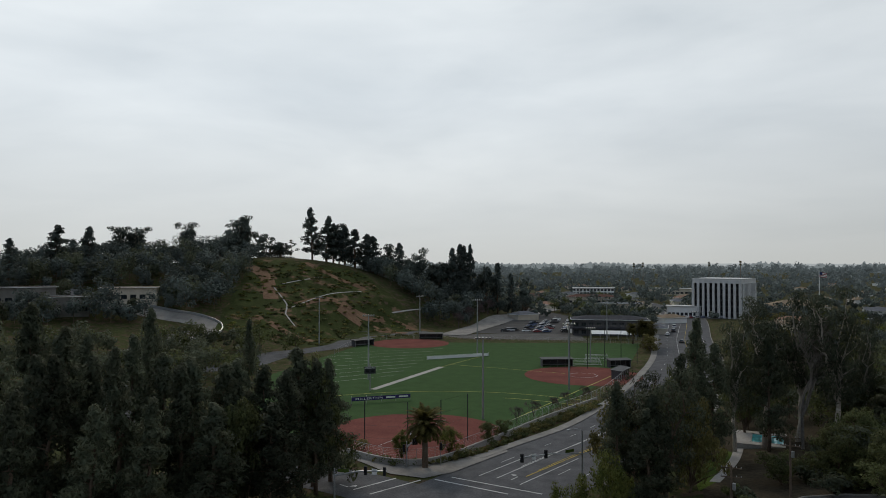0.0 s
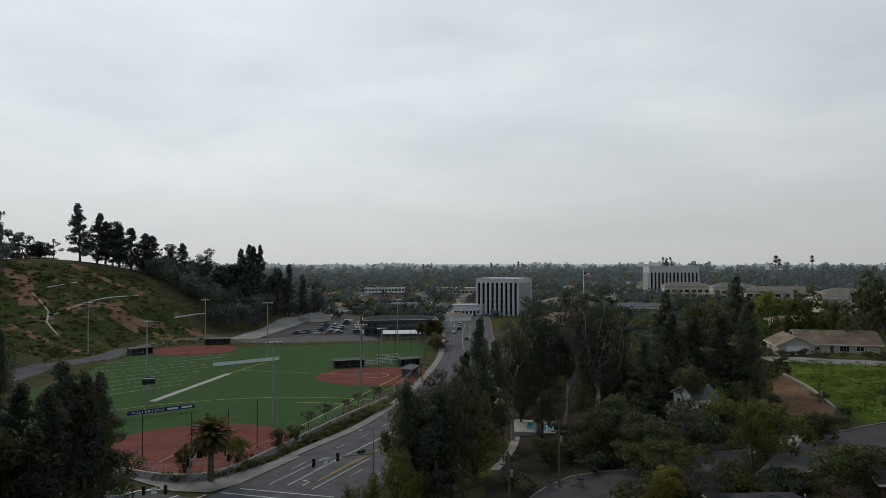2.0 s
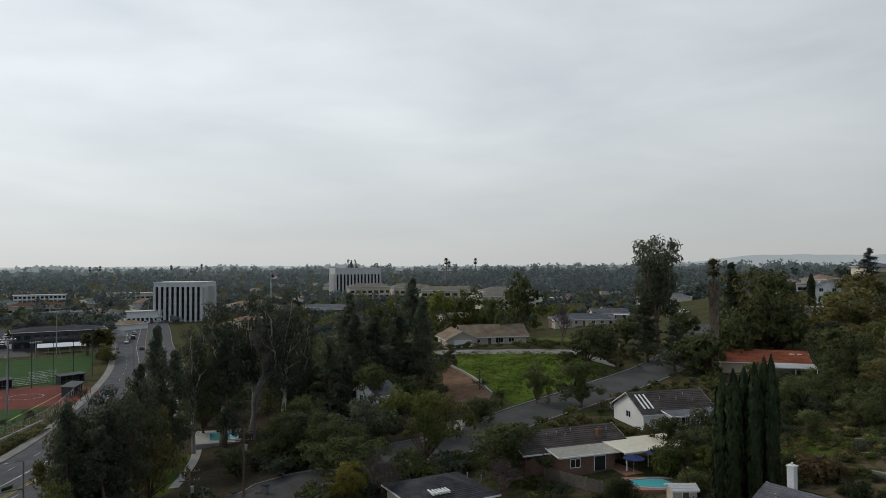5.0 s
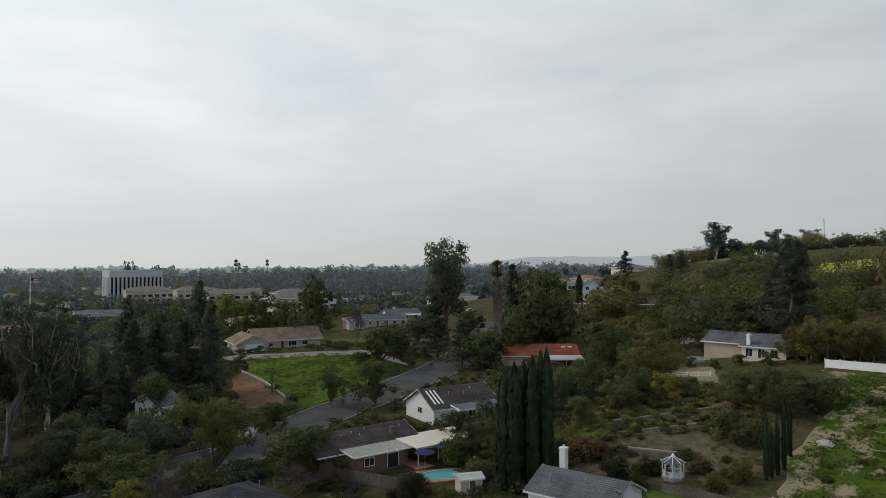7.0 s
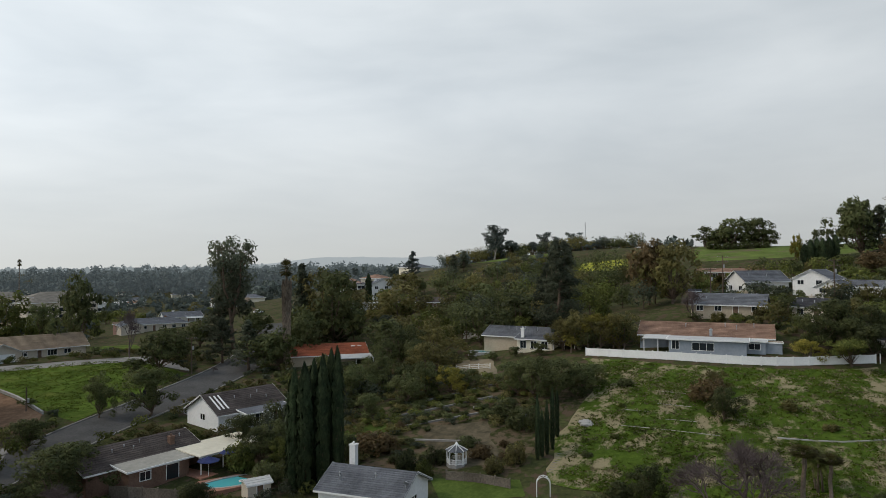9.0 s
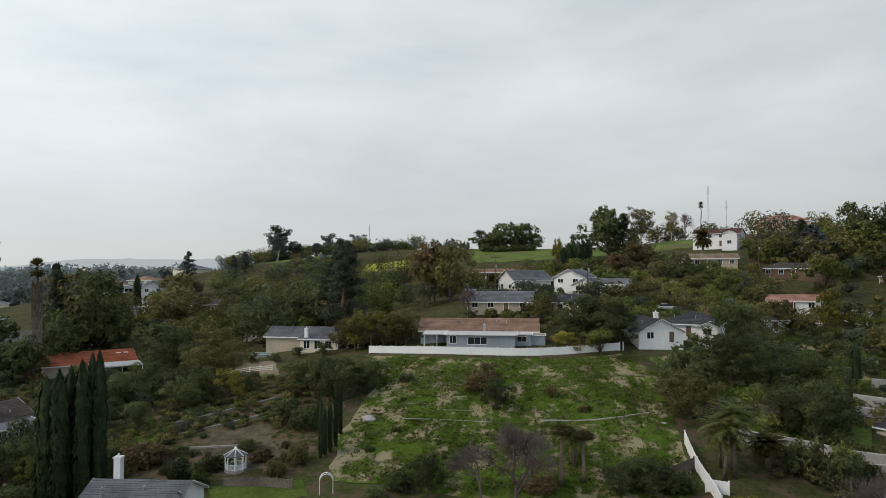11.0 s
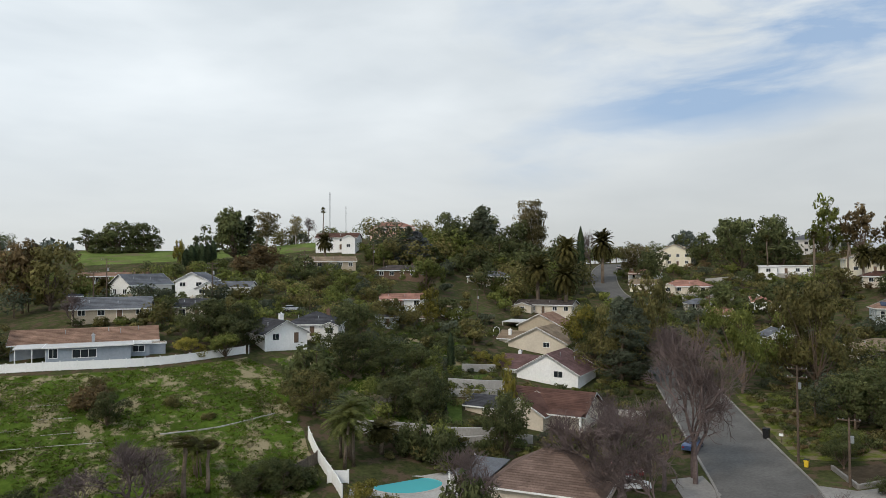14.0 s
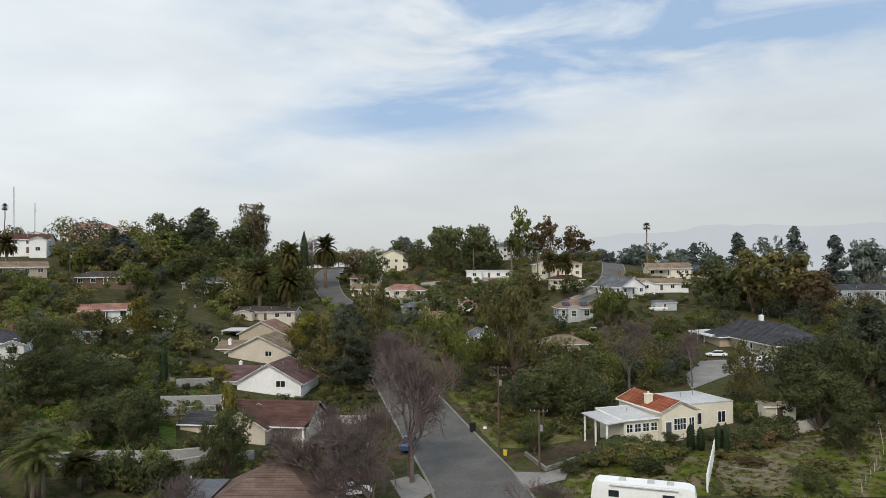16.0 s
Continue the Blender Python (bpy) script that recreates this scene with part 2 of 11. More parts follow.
SLOPE = patchy("grass_with_bare_patches", (0.0331, 0.0577, 0.0080), (0.0756, 0.1110, 0.0176), (0.235, 0.200, 0.120), 0.20, 0.505, 1.0, radians(-105), (0.8, 1.3, 1), 0.06)
MEADOW = patchy("green_meadow", (0.0454, 0.0776, 0.0118), (0.0953, 0.1323, 0.0235), (0.115, 0.125, 0.03), 0.2, 0.50, 1.0, 0.0, (1, 1, 1), 0.22)
WEEDYARD = patchy("dry_weeds_over_earth", (0.044, 0.056, 0.011), (0.105, 0.118, 0.024), (0.150, 0.120, 0.078), 0.35, 0.48, 1.0, 0.0, (1, 1, 1), 0.09)
HILLGRASS = patchy("pale_hill_grass", (0.075, 0.108, 0.026), (0.130, 0.165, 0.046), (0.13, 0.11, 0.065), 0.06, 0.54)
HILLSIDE = patchy("scrubby_hillside", (0.0271, 0.0362, 0.0126), (0.0586, 0.0672, 0.0244), (0.1533, 0.0991, 0.0631), 0.09, 0.55)
GARDENSOIL = patchy("brown_garden_soil_and_weeds", (0.0238, 0.0288, 0.0102), (0.0595, 0.0648, 0.0238), (0.105, 0.078, 0.052), 0.5, 0.46, 1.0, 0.0, (1, 1, 1), 0.1)
STONYSOIL = patchy("stony_tan_soil_with_weeds", (0.0540, 0.0612, 0.0198), (0.1125, 0.0990, 0.0540), (0.165, 0.130, 0.090), 0.9, 0.44, 1.2, 0.0, (1, 1, 1), 0.12)
TANBANK = material("dry_tan_earth", (0.145, 0.120, 0.080), (0.235, 0.195, 0.135), 0.9, 0.95, 0.8, 2, stain=0.3, spec=0.02)
EARTH = patchy("weeds_over_soil", (0.0275, 0.0356, 0.0145), (0.0689, 0.0721, 0.0273), (0.0836, 0.0601, 0.0402), 0.45, 0.50, 0.9)
PRECAST = material("pale_precast_concrete", (0.47, 0.47, 0.465), (0.58, 0.58, 0.57), 4, 0.8, 0.1, 20, stain=0.1)
WHITE = material("white_painted_stucco", (0.66, 0.655, 0.64), (0.80, 0.795, 0.78), 3, 0.8, 0.1, 30, stain=0.07)
CREAM = material("cream_stucco", (0.60, 0.55, 0.43), (0.72, 0.67, 0.54), 3, 0.85, 0.15, 30, stain=0.08)
BEIGE = material("beige_stucco", (0.47, 0.41, 0.33), (0.58, 0.52, 0.43), 3, 0.85, 0.15, 30, stain=0.1)
TANWALL = material("tan_stucco", (0.3600, 0.3000, 0.2200), (0.4500, 0.3800, 0.2900), 3, 0.85, 0.15, 30, stain=0.1)
BLUEWALL = material("slate_blue_siding", (0.225, 0.255, 0.29), (0.29, 0.32, 0.355), 2, 0.8, 0.1, 20, stain=0.08)
GREYWALL = material("grey_blue_siding", (0.33, 0.36, 0.36), (0.42, 0.45, 0.45), 2, 0.8, 0.1, 20, stain=0.08)
PINKWALL = material("salmon_stucco", (0.56, 0.33, 0.26), (0.66, 0.42, 0.33), 3, 0.85, 0.1, 30, stain=0.08)
BROWNWALL = material("brown_wood_siding", (0.10, 0.065, 0.045), (0.17, 0.115, 0.08), 3, 0.85, 0.2, 20)
BRICKWALL = material("brown_brick_wall", (0.12, 0.075, 0.055), (0.20, 0.125, 0.09), 5, 0.9, 0.3, 12)
DARKGREY = material("dark_grey_metal", (0.06, 0.06, 0.065), (0.09, 0.09, 0.095), 4, 0.6, stain=0.1)
ROOFGREY = material("grey_asphalt_shingles", (0.085, 0.09, 0.10), (0.15, 0.155, 0.168), 5, 0.92, 0.3, 14, per_piece=0.10, spec=0.03)
ROOFDARK = material("dark_brown_shingles", (0.045, 0.038, 0.035), (0.10, 0.085, 0.078), 5, 0.92, 0.3, 14, per_piece=0.14, spec=0.03)
ROOFCHAR = material("charcoal_shingles", (0.035, 0.036, 0.04), (0.075, 0.075, 0.082), 5, 0.92, 0.3, 14, per_piece=0.12, spec=0.03)
ROOFBROWN = material("brown_wood_shakes", (0.17, 0.105, 0.075), (0.27, 0.175, 0.13), 5, 0.95, 0.4, 10, per_piece=0.16, spec=0.03)
ROOFTILE = material("brown_concrete_tiles", (0.1131, 0.0780, 0.0640), (0.1677, 0.1209, 0.1014), 5, 0.92, 0.4, 9, per_piece=0.16, spec=0.03)
# tan tiles of the far apartments, greyed in colour to paint in haze
ROOFAPT = material("haze_greyed_tan_tiles", (0.130, 0.118, 0.100), (0.200, 0.185, 0.160), 5, 0.92, 0.3, 12, per_piece=0.12, spec=0.03)
ROOFTAN = material("tan_shingles", (0.1656, 0.1258, 0.0858), (0.2448, 0.1924, 0.1404), 5, 0.92, 0.3, 12, per_piece=0.10, spec=0.03)
ROOFRED = material("red_brown_shingles", (0.0752, 0.0421, 0.0343), (0.1127, 0.0640, 0.0515), 5, 0.92, 0.3, 14, per_piece=0.12, spec=0.03)
ROOFMAROON = material("maroon_brown_shingles", (0.09, 0.055, 0.052), (0.15, 0.095, 0.09), 5, 0.92, 0.3, 14, per_piece=0.12, spec=0.03)
ROOFCLAY = material("orange_clay_tiles", (0.1900, 0.0593, 0.0335), (0.2878, 0.1032, 0.0585), 4, 0.9, 0.4, 8, per_piece=0.2, spec=0.03)
ROOFROSE = material("faded_red_tiles", (0.22, 0.115, 0.09), (0.33, 0.185, 0.145), 4, 0.9, 0.4, 8, per_piece=0.2, spec=0.03)
ROOFWHITE = material("white_roll_roofing", (0.3700, 0.3700, 0.3626), (0.4884, 0.4884, 0.4810), 1.5, 0.8, 0.1, 8, stain=0.15)
ROOFBUFF = material("buff_rolled_roofing", (0.24, 0.23, 0.20), (0.33, 0.315, 0.275), 1.5, 0.85, 0.15, 8, stain=0.15)
ROOFCREAM = material("cream_patio_roof", (0.52, 0.48, 0.38), (0.62, 0.58, 0.47), 1.5, 0.8, 0.1, 8, stain=0.12)
TRIM = material("white_trim", (0.70, 0.70, 0.68), (0.80, 0.80, 0.78), 4, 0.6, stain=0.05)
PALEWOOD = material("pale_weathered_boards", (0.30, 0.28, 0.25), (0.42, 0.40, 0.36), 4, 0.95, 0.3, 12)
WOODFENCE = material("weathered_fence_boards", (0.09, 0.075, 0.06), (0.19, 0.16, 0.13), 4, 0.95, 0.3, 12, per_object=0.15)
TIMBER = material("brown_pole_wood", (0.075, 0.055, 0.04), (0.14, 0.105, 0.08), 5, 0.95, 0.3, 12)
BLOCKWALL = material("grey_block_wall", (0.3600, 0.3298, 0.2790), (0.4700, 0.4365, 0.3780), 3, 0.9, 0.3, 12, stain=0.15)
STEEL = material("galvanised_steel", (0.30, 0.31, 0.32), (0.40, 0.41, 0.42), 5, 0.45, metal=0.7, stain=0.1)
DARKSTEEL = material("dark_painted_steel", (0.03, 0.032, 0.034), (0.05, 0.052, 0.055), 5, 0.5, stain=0.1)
YELLOWSTEEL = material("yellow_enamel", (0.55, 0.38, 0.03), (0.65, 0.45, 0.05), 5, 0.5)
BLACK = material("black_plastic", (0.012, 0.012, 0.013), (0.025, 0.025, 0.027), 5, 0.5)
RUBBER = material("tyre_rubber", (0.015, 0.015, 0.016), (0.03, 0.03, 0.03), 6, 0.9)
NAVY = material("navy_canvas", (0.02, 0.03, 0.09), (0.04, 0.05, 0.13), 5, 0.9)
BANNER = material("navy_banner_cloth", (0.035, 0.03, 0.10), (0.05, 0.04, 0.13), 5, 0.8)
REDTAN = material("red_tiles_paving", (0.24, 0.12, 0.085), (0.33, 0.18, 0.13), 3, 0.9, 0.2, 8)


def glass_material(name, colour=(0.02, 0.025, 0.03), rough=0.05):
    m = bpy.data.materials.new(name)
    m.use_nodes = True
    b = m.node_tree.nodes["Principled BSDF"]
    b.inputs["Base Color"].default_value = (*colour, 1)
    b.inputs["Roughness"].default_value = rough
    b.inputs["Specular IOR Level"].default_value = 0.6
    return m


GLASS = glass_material("dark_window_glass")
OFFICEGLASS = glass_material("dark_office_glass", (0.014, 0.015, 0.017), 0.35)
OFFICEGLASS.node_tree.nodes["Principled BSDF"].inputs["Specular IOR Level"].default_value = 0.15
WATER = glass_material("pool_water", (0.09, 0.40, 0.42), 0.04)
SOLAR = glass_material("solar_panel_glass", (0.015, 0.02, 0.045), 0.15)


def car_paint(name, colour):
    m = bpy.data.materials.new(name)
    m.use_nodes = True
    b = m.node_tree.nodes["Principled BSDF"]
    b.inputs["Base Color"].default_value = (*colour, 1)
    b.inputs["Roughness"].default_value = 0.3
    b.inputs["Coat Weight"].default_value = 0.6
    return m


CARWHITE = car_paint("white_car_paint", (0.72, 0.72, 0.72))
CARSILVER = car_paint("silver_car_paint", (0.38, 0.39, 0.41))
CARBLACK = car_paint("black_car_paint", (0.015, 0.015, 0.018))
CARRED = car_paint("dark_red_car_paint", (0.22, 0.015, 0.02))
CARBLUE = car_paint("blue_car_paint", (0.04, 0.07, 0.16))

# ---- building helpers ----
class Form:
    """Vertices and faces of one mesh."""

    def __init__(self):
        self.v, self.f = [], []

    def add(self, verts, faces):
        k = len(self.v)
        self.v += [tuple(p) for p in verts]
        self.f += [tuple(i + k for i in q) for q in faces]
        return self

    def box(self, x0, y0, z0, x1, y1, z1):
        return self.add([(x0, y0, z0), (x1, y0, z0), (x1, y1, z0), (x0, y1, z0), (x0, y0, z1), (x1, y0, z1), (x1, y1, z1), (x0, y1, z1)],
                        [(0, 3, 2, 1), (4, 5, 6, 7), (0, 1, 5, 4), (1, 2, 6, 5), (2, 3, 7, 6), (3, 0, 4, 7)])

    def slab(self, pts, thick):
        """A plate: outline pts (x, y, z), thickened downwards."""
        n = len(pts)
        low = [(x, y, z - thick) for x, y, z in pts]
        return self.add(list(pts) + low, [tuple(range(n)), tuple(range(2 * n - 1, n - 1, -1))] + [(i, i + n, (i + 1) % n + n, (i + 1) % n) for i in range(n)])

    def tube(self, path, radii, n=6, cap=True):
        """A round limb along path."""
        k = len(self.v)
        path = [Vector(p) for p in path]
        for i, p in enumerate(path):
            d = (path[min(i + 1, len(path) - 1)] - path[max(i - 1, 0)]).normalized()
            a = d.orthogonal().normalized()
            if abs(d.z) > 0.7:
                a = Vector((1, 0, 0)) - d * d.x
                a.normalize()
            b = d.cross(a)
            r = radii[i] if isinstance(radii, (list, tuple)) else radii
            self.v += [tuple(p + (a * math.cos(2 * math.pi * j / n) + b * math.sin(2 * math.pi * j / n)) * r) for j in range(n)]
        for i in range(len(path) - 1):
            for j in range(n):
                self.f.append((k + i * n + j, k + i * n + (j + 1) % n, k + (i + 1) * n + (j + 1) % n, k + (i + 1) * n + j))
        if cap:
            self.f.append(tuple(k + j for j in reversed(range(n))))
            self.f.append(tuple(k + (len(path) - 1) * n + j for j in range(n)))
        return self

    def mesh(self, name, mat, smooth=False):
        me = bpy.data.meshes.new(name)
        me.from_pydata(self.v, [], self.f)
        me.materials.append(mat)
        if smooth:
            me.polygons.foreach_set("use_smooth", [True] * len(me.polygons))
        me.update()
        return me


def part(name, form, mat, parent, label="", smooth=False):
    ob = new(name, form.mesh(name, mat, smooth))
    ob.parent = parent
    if label:
        tagged(ob, label)
    return ob


def thing(name, x, y, rz=0.0, label="", category="", group="", z=None, kind=""):
    ob = new(name)
    ob.empty_display_size = 0.2
    ob.matrix_basis = pose(x, y, ground_z(x, y) if z is None else z, 0, 0, rz)
    return tagged(ob, label, category, group, kind)


def smooth01(t):
    t = min(max(t, 0.0), 1.0)
    return t * t * (3 - 2 * t)

# ground heights: one plain with swells (centre, radius, height)
SWELLS = (
    (-138, 379, 69, 9.0),
    (-69, 379, 57, 5.8),
    (-23, 414, 57, -3.8),
    (-195, 345, 80, 25.3),
    (-115, 288, 52, -7.1),
    (69, 115, 69, -3.5),
    (138, 103, 63, -3.2),
    (103, 46, 57, -0.1),
    (172, 46, 69, 4.3),
    (126, -12, 52, 8.6),
    (172, -34, 69, 6.5),
    (230, 46, 92, -14.3),
    (253, -69, 92, 4.0),
    (195, -115, 69, 12.5),
    (126, -92, 52, -4.6),
    (92, -46, 40, -3.3),
    (92, -126, 57, -0.0),
    (69, -172, 69, -1.9),
    (150, -184, 69, -9.7),
    (230, -207, 92, -12.5),
    (322, -69, 92, -0.4),
    (345, 69, 103, 15.8),
    (288, 161, 103, 1.0),
    (345, -230, 115, 23.2),
    (115, -288, 103, 24.4),
    (207, -322, 103, 20.6),
    (23, -115, 69, 11.6),
    (379, -23, 126, 29.7),
    (69, 0, 46, -2.5),
    (172, 138, 69, 7.5),
    (-46, 374, 37, 1.3),
    (-98, 391, 37, 10.1),
    (-46, 425, 40, 18.5),
    (126, 140, 34, 7.5),
    (161, 98, 34, 1.9),
    (34, -150, 46, -1.1),
    (69, 86, 40, 5.4),
    (172, -46, 40, 1.7),
    (57, -92, 40, -3.3),
    (270, -150, 46, 16.3),
    (259, -115, 34, -5.1),
    (950, 1150, 420, 5.0),
    (1500, 650, 450, 9.0),
    (1650, 150, 420, 12.0),
    (600, 1700, 420, 3.0),
)


FLAT = ((-23, 103), (-57, 287), (-17, 345), (172, 483), (184, 437), (23, 103))


def ground_z(x, y):
    """Height of the ground: swells over a plain, levelled for the sports field and the crossing."""
    z = 0.0
    for cx, cy, r, h in SWELLS:
        z += h * math.exp(-((x - cx) ** 2 + (y - cy) ** 2) / (2 * r * r))
    far = -1e9
    for i, (ax, ay) in enumerate(FLAT):
        bx, by = FLAT[(i + 1) % len(FLAT)]
        ex, ey = bx - ax, by - ay
        far = max(far, ((x - ax) * -ey + (y - ay) * ex) / math.hypot(ex, ey))
    w = min(max(far / 28, 0), 1)
    return z * w * w * (3 - 2 * w)

# ---- ground: one sheet to the horizon, finer near the place ----
def axis(lo, hi, step, far_lo, far_hi):
    mid = [lo + step * i for i in range(int((hi - lo) / step) + 1)]
    left, right, s = [], [], step
    p = lo
    while p > far_lo:
        s *= 1.25
        p -= s
        left.append(p)
    s, p = step, mid[-1]
    while p < far_hi:
        s *= 1.25
        p += s
        right.append(p)
    return left[::-1] + mid + right


XS, YS = axis(-220, 330, 3.0, -4200, 4200), axis(-330, 460, 3.0, -4200, 4200)
sheet = Form()
sheet.v = [(x, y, ground_z(x, y)) for y in YS for x in XS]
nx = len(XS)
sheet.f = [(j * nx + i, j * nx + i + 1, (j + 1) * nx + i + 1, (j + 1) * nx + i) for j in range(len(YS) - 1) for i in range(nx - 1)]
ground = new("ground", sheet.mesh("ground", EARTH, True))
tagged(ground, "brown soil with leaf litter and weeds on rolling ground", "ground", kind="structure")


def inside(x, y, ring):
    hit = False
    for i, (ax, ay) in enumerate(ring):
        bx, by = ring[i - 1]
        if (ay > y) != (by > y) and x < (bx - ax) * (y - ay) / (by - ay) + ax:
            hit = not hit
    return hit


OPEN_GROUND = []


def drape(name, ring, mat, lift, label, category="ground", step=2.0, ragged=0.0, kind="structure", level=None):
    """A sheet of ground cover inside an outline, laid on the ground."""
    if category != "ground" and name != "hill_scrub":
        OPEN_GROUND.append(ring)
    bm = bmesh.new()
    pts = []
    for i, (ax, ay) in enumerate(ring):
        bx, by = ring[(i + 1) % len(ring)]
        n = max(1, int(math.hypot(bx - ax, by - ay) / step))
        for k in range(n):
            x, y = ax + (bx - ax) * k / n, ay + (by - ay) * k / n
            if ragged:
                d = noise.noise_vector(Vector((x * 0.25, y * 0.25, 3.3))) * ragged
                x, y = x + d.x, y + d.y
            pts.append((x, y))
    face = bm.faces.new([bm.verts.new((x, y, 0)) for x, y in pts])
    face.normal_update()
    if face.normal.z < 0:
        face.normal_flip()
    for ax, lo, hi in ((0, min(p[0] for p in pts), max(p[0] for p in pts)), (1, min(p[1] for p in pts), max(p[1] for p in pts))):
        c = math.ceil(lo / step) * step + 0.013
        while c < hi:
            no = (1, 0, 0) if ax == 0 else (0, 1, 0)
            bmesh.ops.bisect_plane(bm, geom=bm.verts[:] + bm.edges[:] + bm.faces[:], plane_co=(c, c, 0), plane_no=no)
            c += step
    bmesh.ops.triangulate(bm, faces=bm.faces[:])
    for v in bm.verts:
        v.co.z = (ground_z(v.co.x, v.co.y) if level is None else level) + lift
    me = bpy.data.meshes.new(name)
    bm.to_mesh(me)
    bm.free()
    me.materials.append(mat)
    me.polygons.foreach_set("use_smooth", [True] * len(me.polygons))
    return tagged(new(name, me), label, category, kind=kind)


def bend(pts, step=2.0):
    """A smooth line through points (x, y), as points every step metres."""
    out = []
    p = [Vector(q) for q in pts]
    for i in range(len(p) - 1):
        a, b, c, d = p[max(i - 1, 0)], p[i], p[i + 1], p[min(i + 2, len(p) - 1)]
        n = max(1, int((c - b).length / step))
        for k in range(n):
            t = k / n
            out.append(0.5 * ((2 * b) + (c - a) * t + (2 * a - 5 * b + 4 * c - d) * t * t + (3 * b - a - 3 * c + d) * t ** 3))
    return out + [p[-1]]


def ribbon(name, line, offset, width, mat, lift, label, category, height=0.0, kind="structure", parent=None, across=4):
    """A strip along a line, offset to its right, draped on the ground; with height it is a low solid."""
    f = Form()
    n = len(line)
    cols = across + 1
    for i, p in enumerate(line):
        d = (line[min(i + 1, n - 1)] - line[max(i - 1, 0)]).normalized()
        r = Vector((d.y, -d.x))
        for k in range(cols):
            q = p + r * (offset + width * (k / across - 0.5))
            f.v.append((q.x, q.y, ground_z(q.x, q.y) + lift + height))
    f.f = [(i * cols + k, i * cols + k + 1, (i + 1) * cols + k + 1, (i + 1) * cols + k) for i in range(n - 1) for k in range(across)]
    if height:
        base = len(f.v)
        f.v += [(x, y, z - height - lift - 0.3) for x, y, z in f.v]
        for i in range(n - 1):
            for k in (0, across):
                a, b = i * cols + k, (i + 1) * cols + k
                f.f.append((a, b, base + b, base + a) if k == 0 else (b, a, base + a, base + b))
        for i in (0, n - 1):
            for k in range(across):
                f.f.append((i * cols + k, i * cols + k + 1, base + i * cols + k + 1, base + i * cols + k))
    ob = new(name, f.mesh(name, mat, height == 0))
    tagged(ob, label, category, kind=kind)
    if parent:
        ob.parent = parent
    return ob


def dashes(line, offset, width, mat, lift, label, on, off, group):
    """Separate painted dashes along a line."""
    i = 0
    while i + on < len(line):
        ribbon("lane_dash", line[i:i + on + 1], offset, width, mat, lift, label, "road marking", across=1)
        i += on + off

# ---- trees: each kind is grown once per variant, then planted ----
def leaf_mesh(name, pos, normal, size, mat, slim=1.0, droop=None, mass=None):
    """Small leaf sprays: a pointed blade each, at pos with the given normals, shaded along the rounded mass of the crown."""
    n = len(pos)
    rnd = np.random.RandomState(n)
    normal = normal / np.maximum(np.linalg.norm(normal, axis=1, keepdims=True), 1e-6)
    t = rnd.normal(size=(n, 3)) if droop is None else droop
    t = t - normal * (t * normal).sum(1, keepdims=True)
    t /= np.maximum(np.linalg.norm(t, axis=1, keepdims=True), 1e-6)
    b = np.cross(normal, t)
    s = (size * rnd.uniform(0.6, 1.35, n))[:, None]
    long, wide = t * s * 0.6, b * s * 0.5 * slim
    blade = np.stack([pos - long * 0.8 + wide, pos - long * 0.5 - wide * 1.1 + normal * s * 0.1, pos + long * 1.2], 1).reshape(-1, 3)
    me = bpy.data.meshes.new(name)
    me.vertices.add(3 * n)
    me.vertices.foreach_set("co", blade.astype(np.float32).ravel())
    me.loops.add(3 * n)
    me.loops.foreach_set("vertex_index", np.arange(3 * n, dtype=np.int32))
    me.polygons.add(n)
    me.polygons.foreach_set("loop_start", np.arange(0, 3 * n, 3, dtype=np.int32))
    me.update(calc_edges=True)
    me.materials.append(mat)
    if mass is None:
        mass = (pos - pos.mean(0)) / np.maximum(pos.std(0), 0.1) * 0.6
    bent = normal * 0.75 + mass * 0.6
    bent /= np.maximum(np.linalg.norm(bent, axis=1, keepdims=True), 1e-6)
    me.polygons.foreach_set("use_smooth", np.ones(n, dtype=bool))
    me.attributes.new("custom_normal", "FLOAT_VECTOR", "POINT").data.foreach_set("vector", np.repeat(bent, 3, axis=0).astype(np.float32).ravel())
    me.update()
    return me


def clumps(rnd, centres, radii, each, core=0.45):
    """Leaf places and outward normals in ellipsoid clumps."""
    pos, nor = [], []
    for c, r in zip(centres, radii):
        d = rnd.normal(size=(each, 3))
        d /= np.linalg.norm(d, axis=1, keepdims=True)
        rad = core + (1 - core) * rnd.uniform(0, 1, (each, 1)) ** 0.6
        rr = np.array(r) if np.ndim(r) else np.array((r, r, r * 0.75))
        pos.append(np.array(c) + d * rad * rr)
        nor.append(d * 0.9 + rnd.normal(size=(each, 3)) * 0.3 + np.array((0, 0, 0.3)))
    return np.concatenate(pos), np.concatenate(nor)


def crooked(rnd, a, b, wobble, n=5):
    a, b = np.array(a, float), np.array(b, float)
    pts = [a + (b - a) * i / n + (rnd.normal(size=3) * wobble if 0 < i < n else 0) for i in range(n + 1)]
    return pts


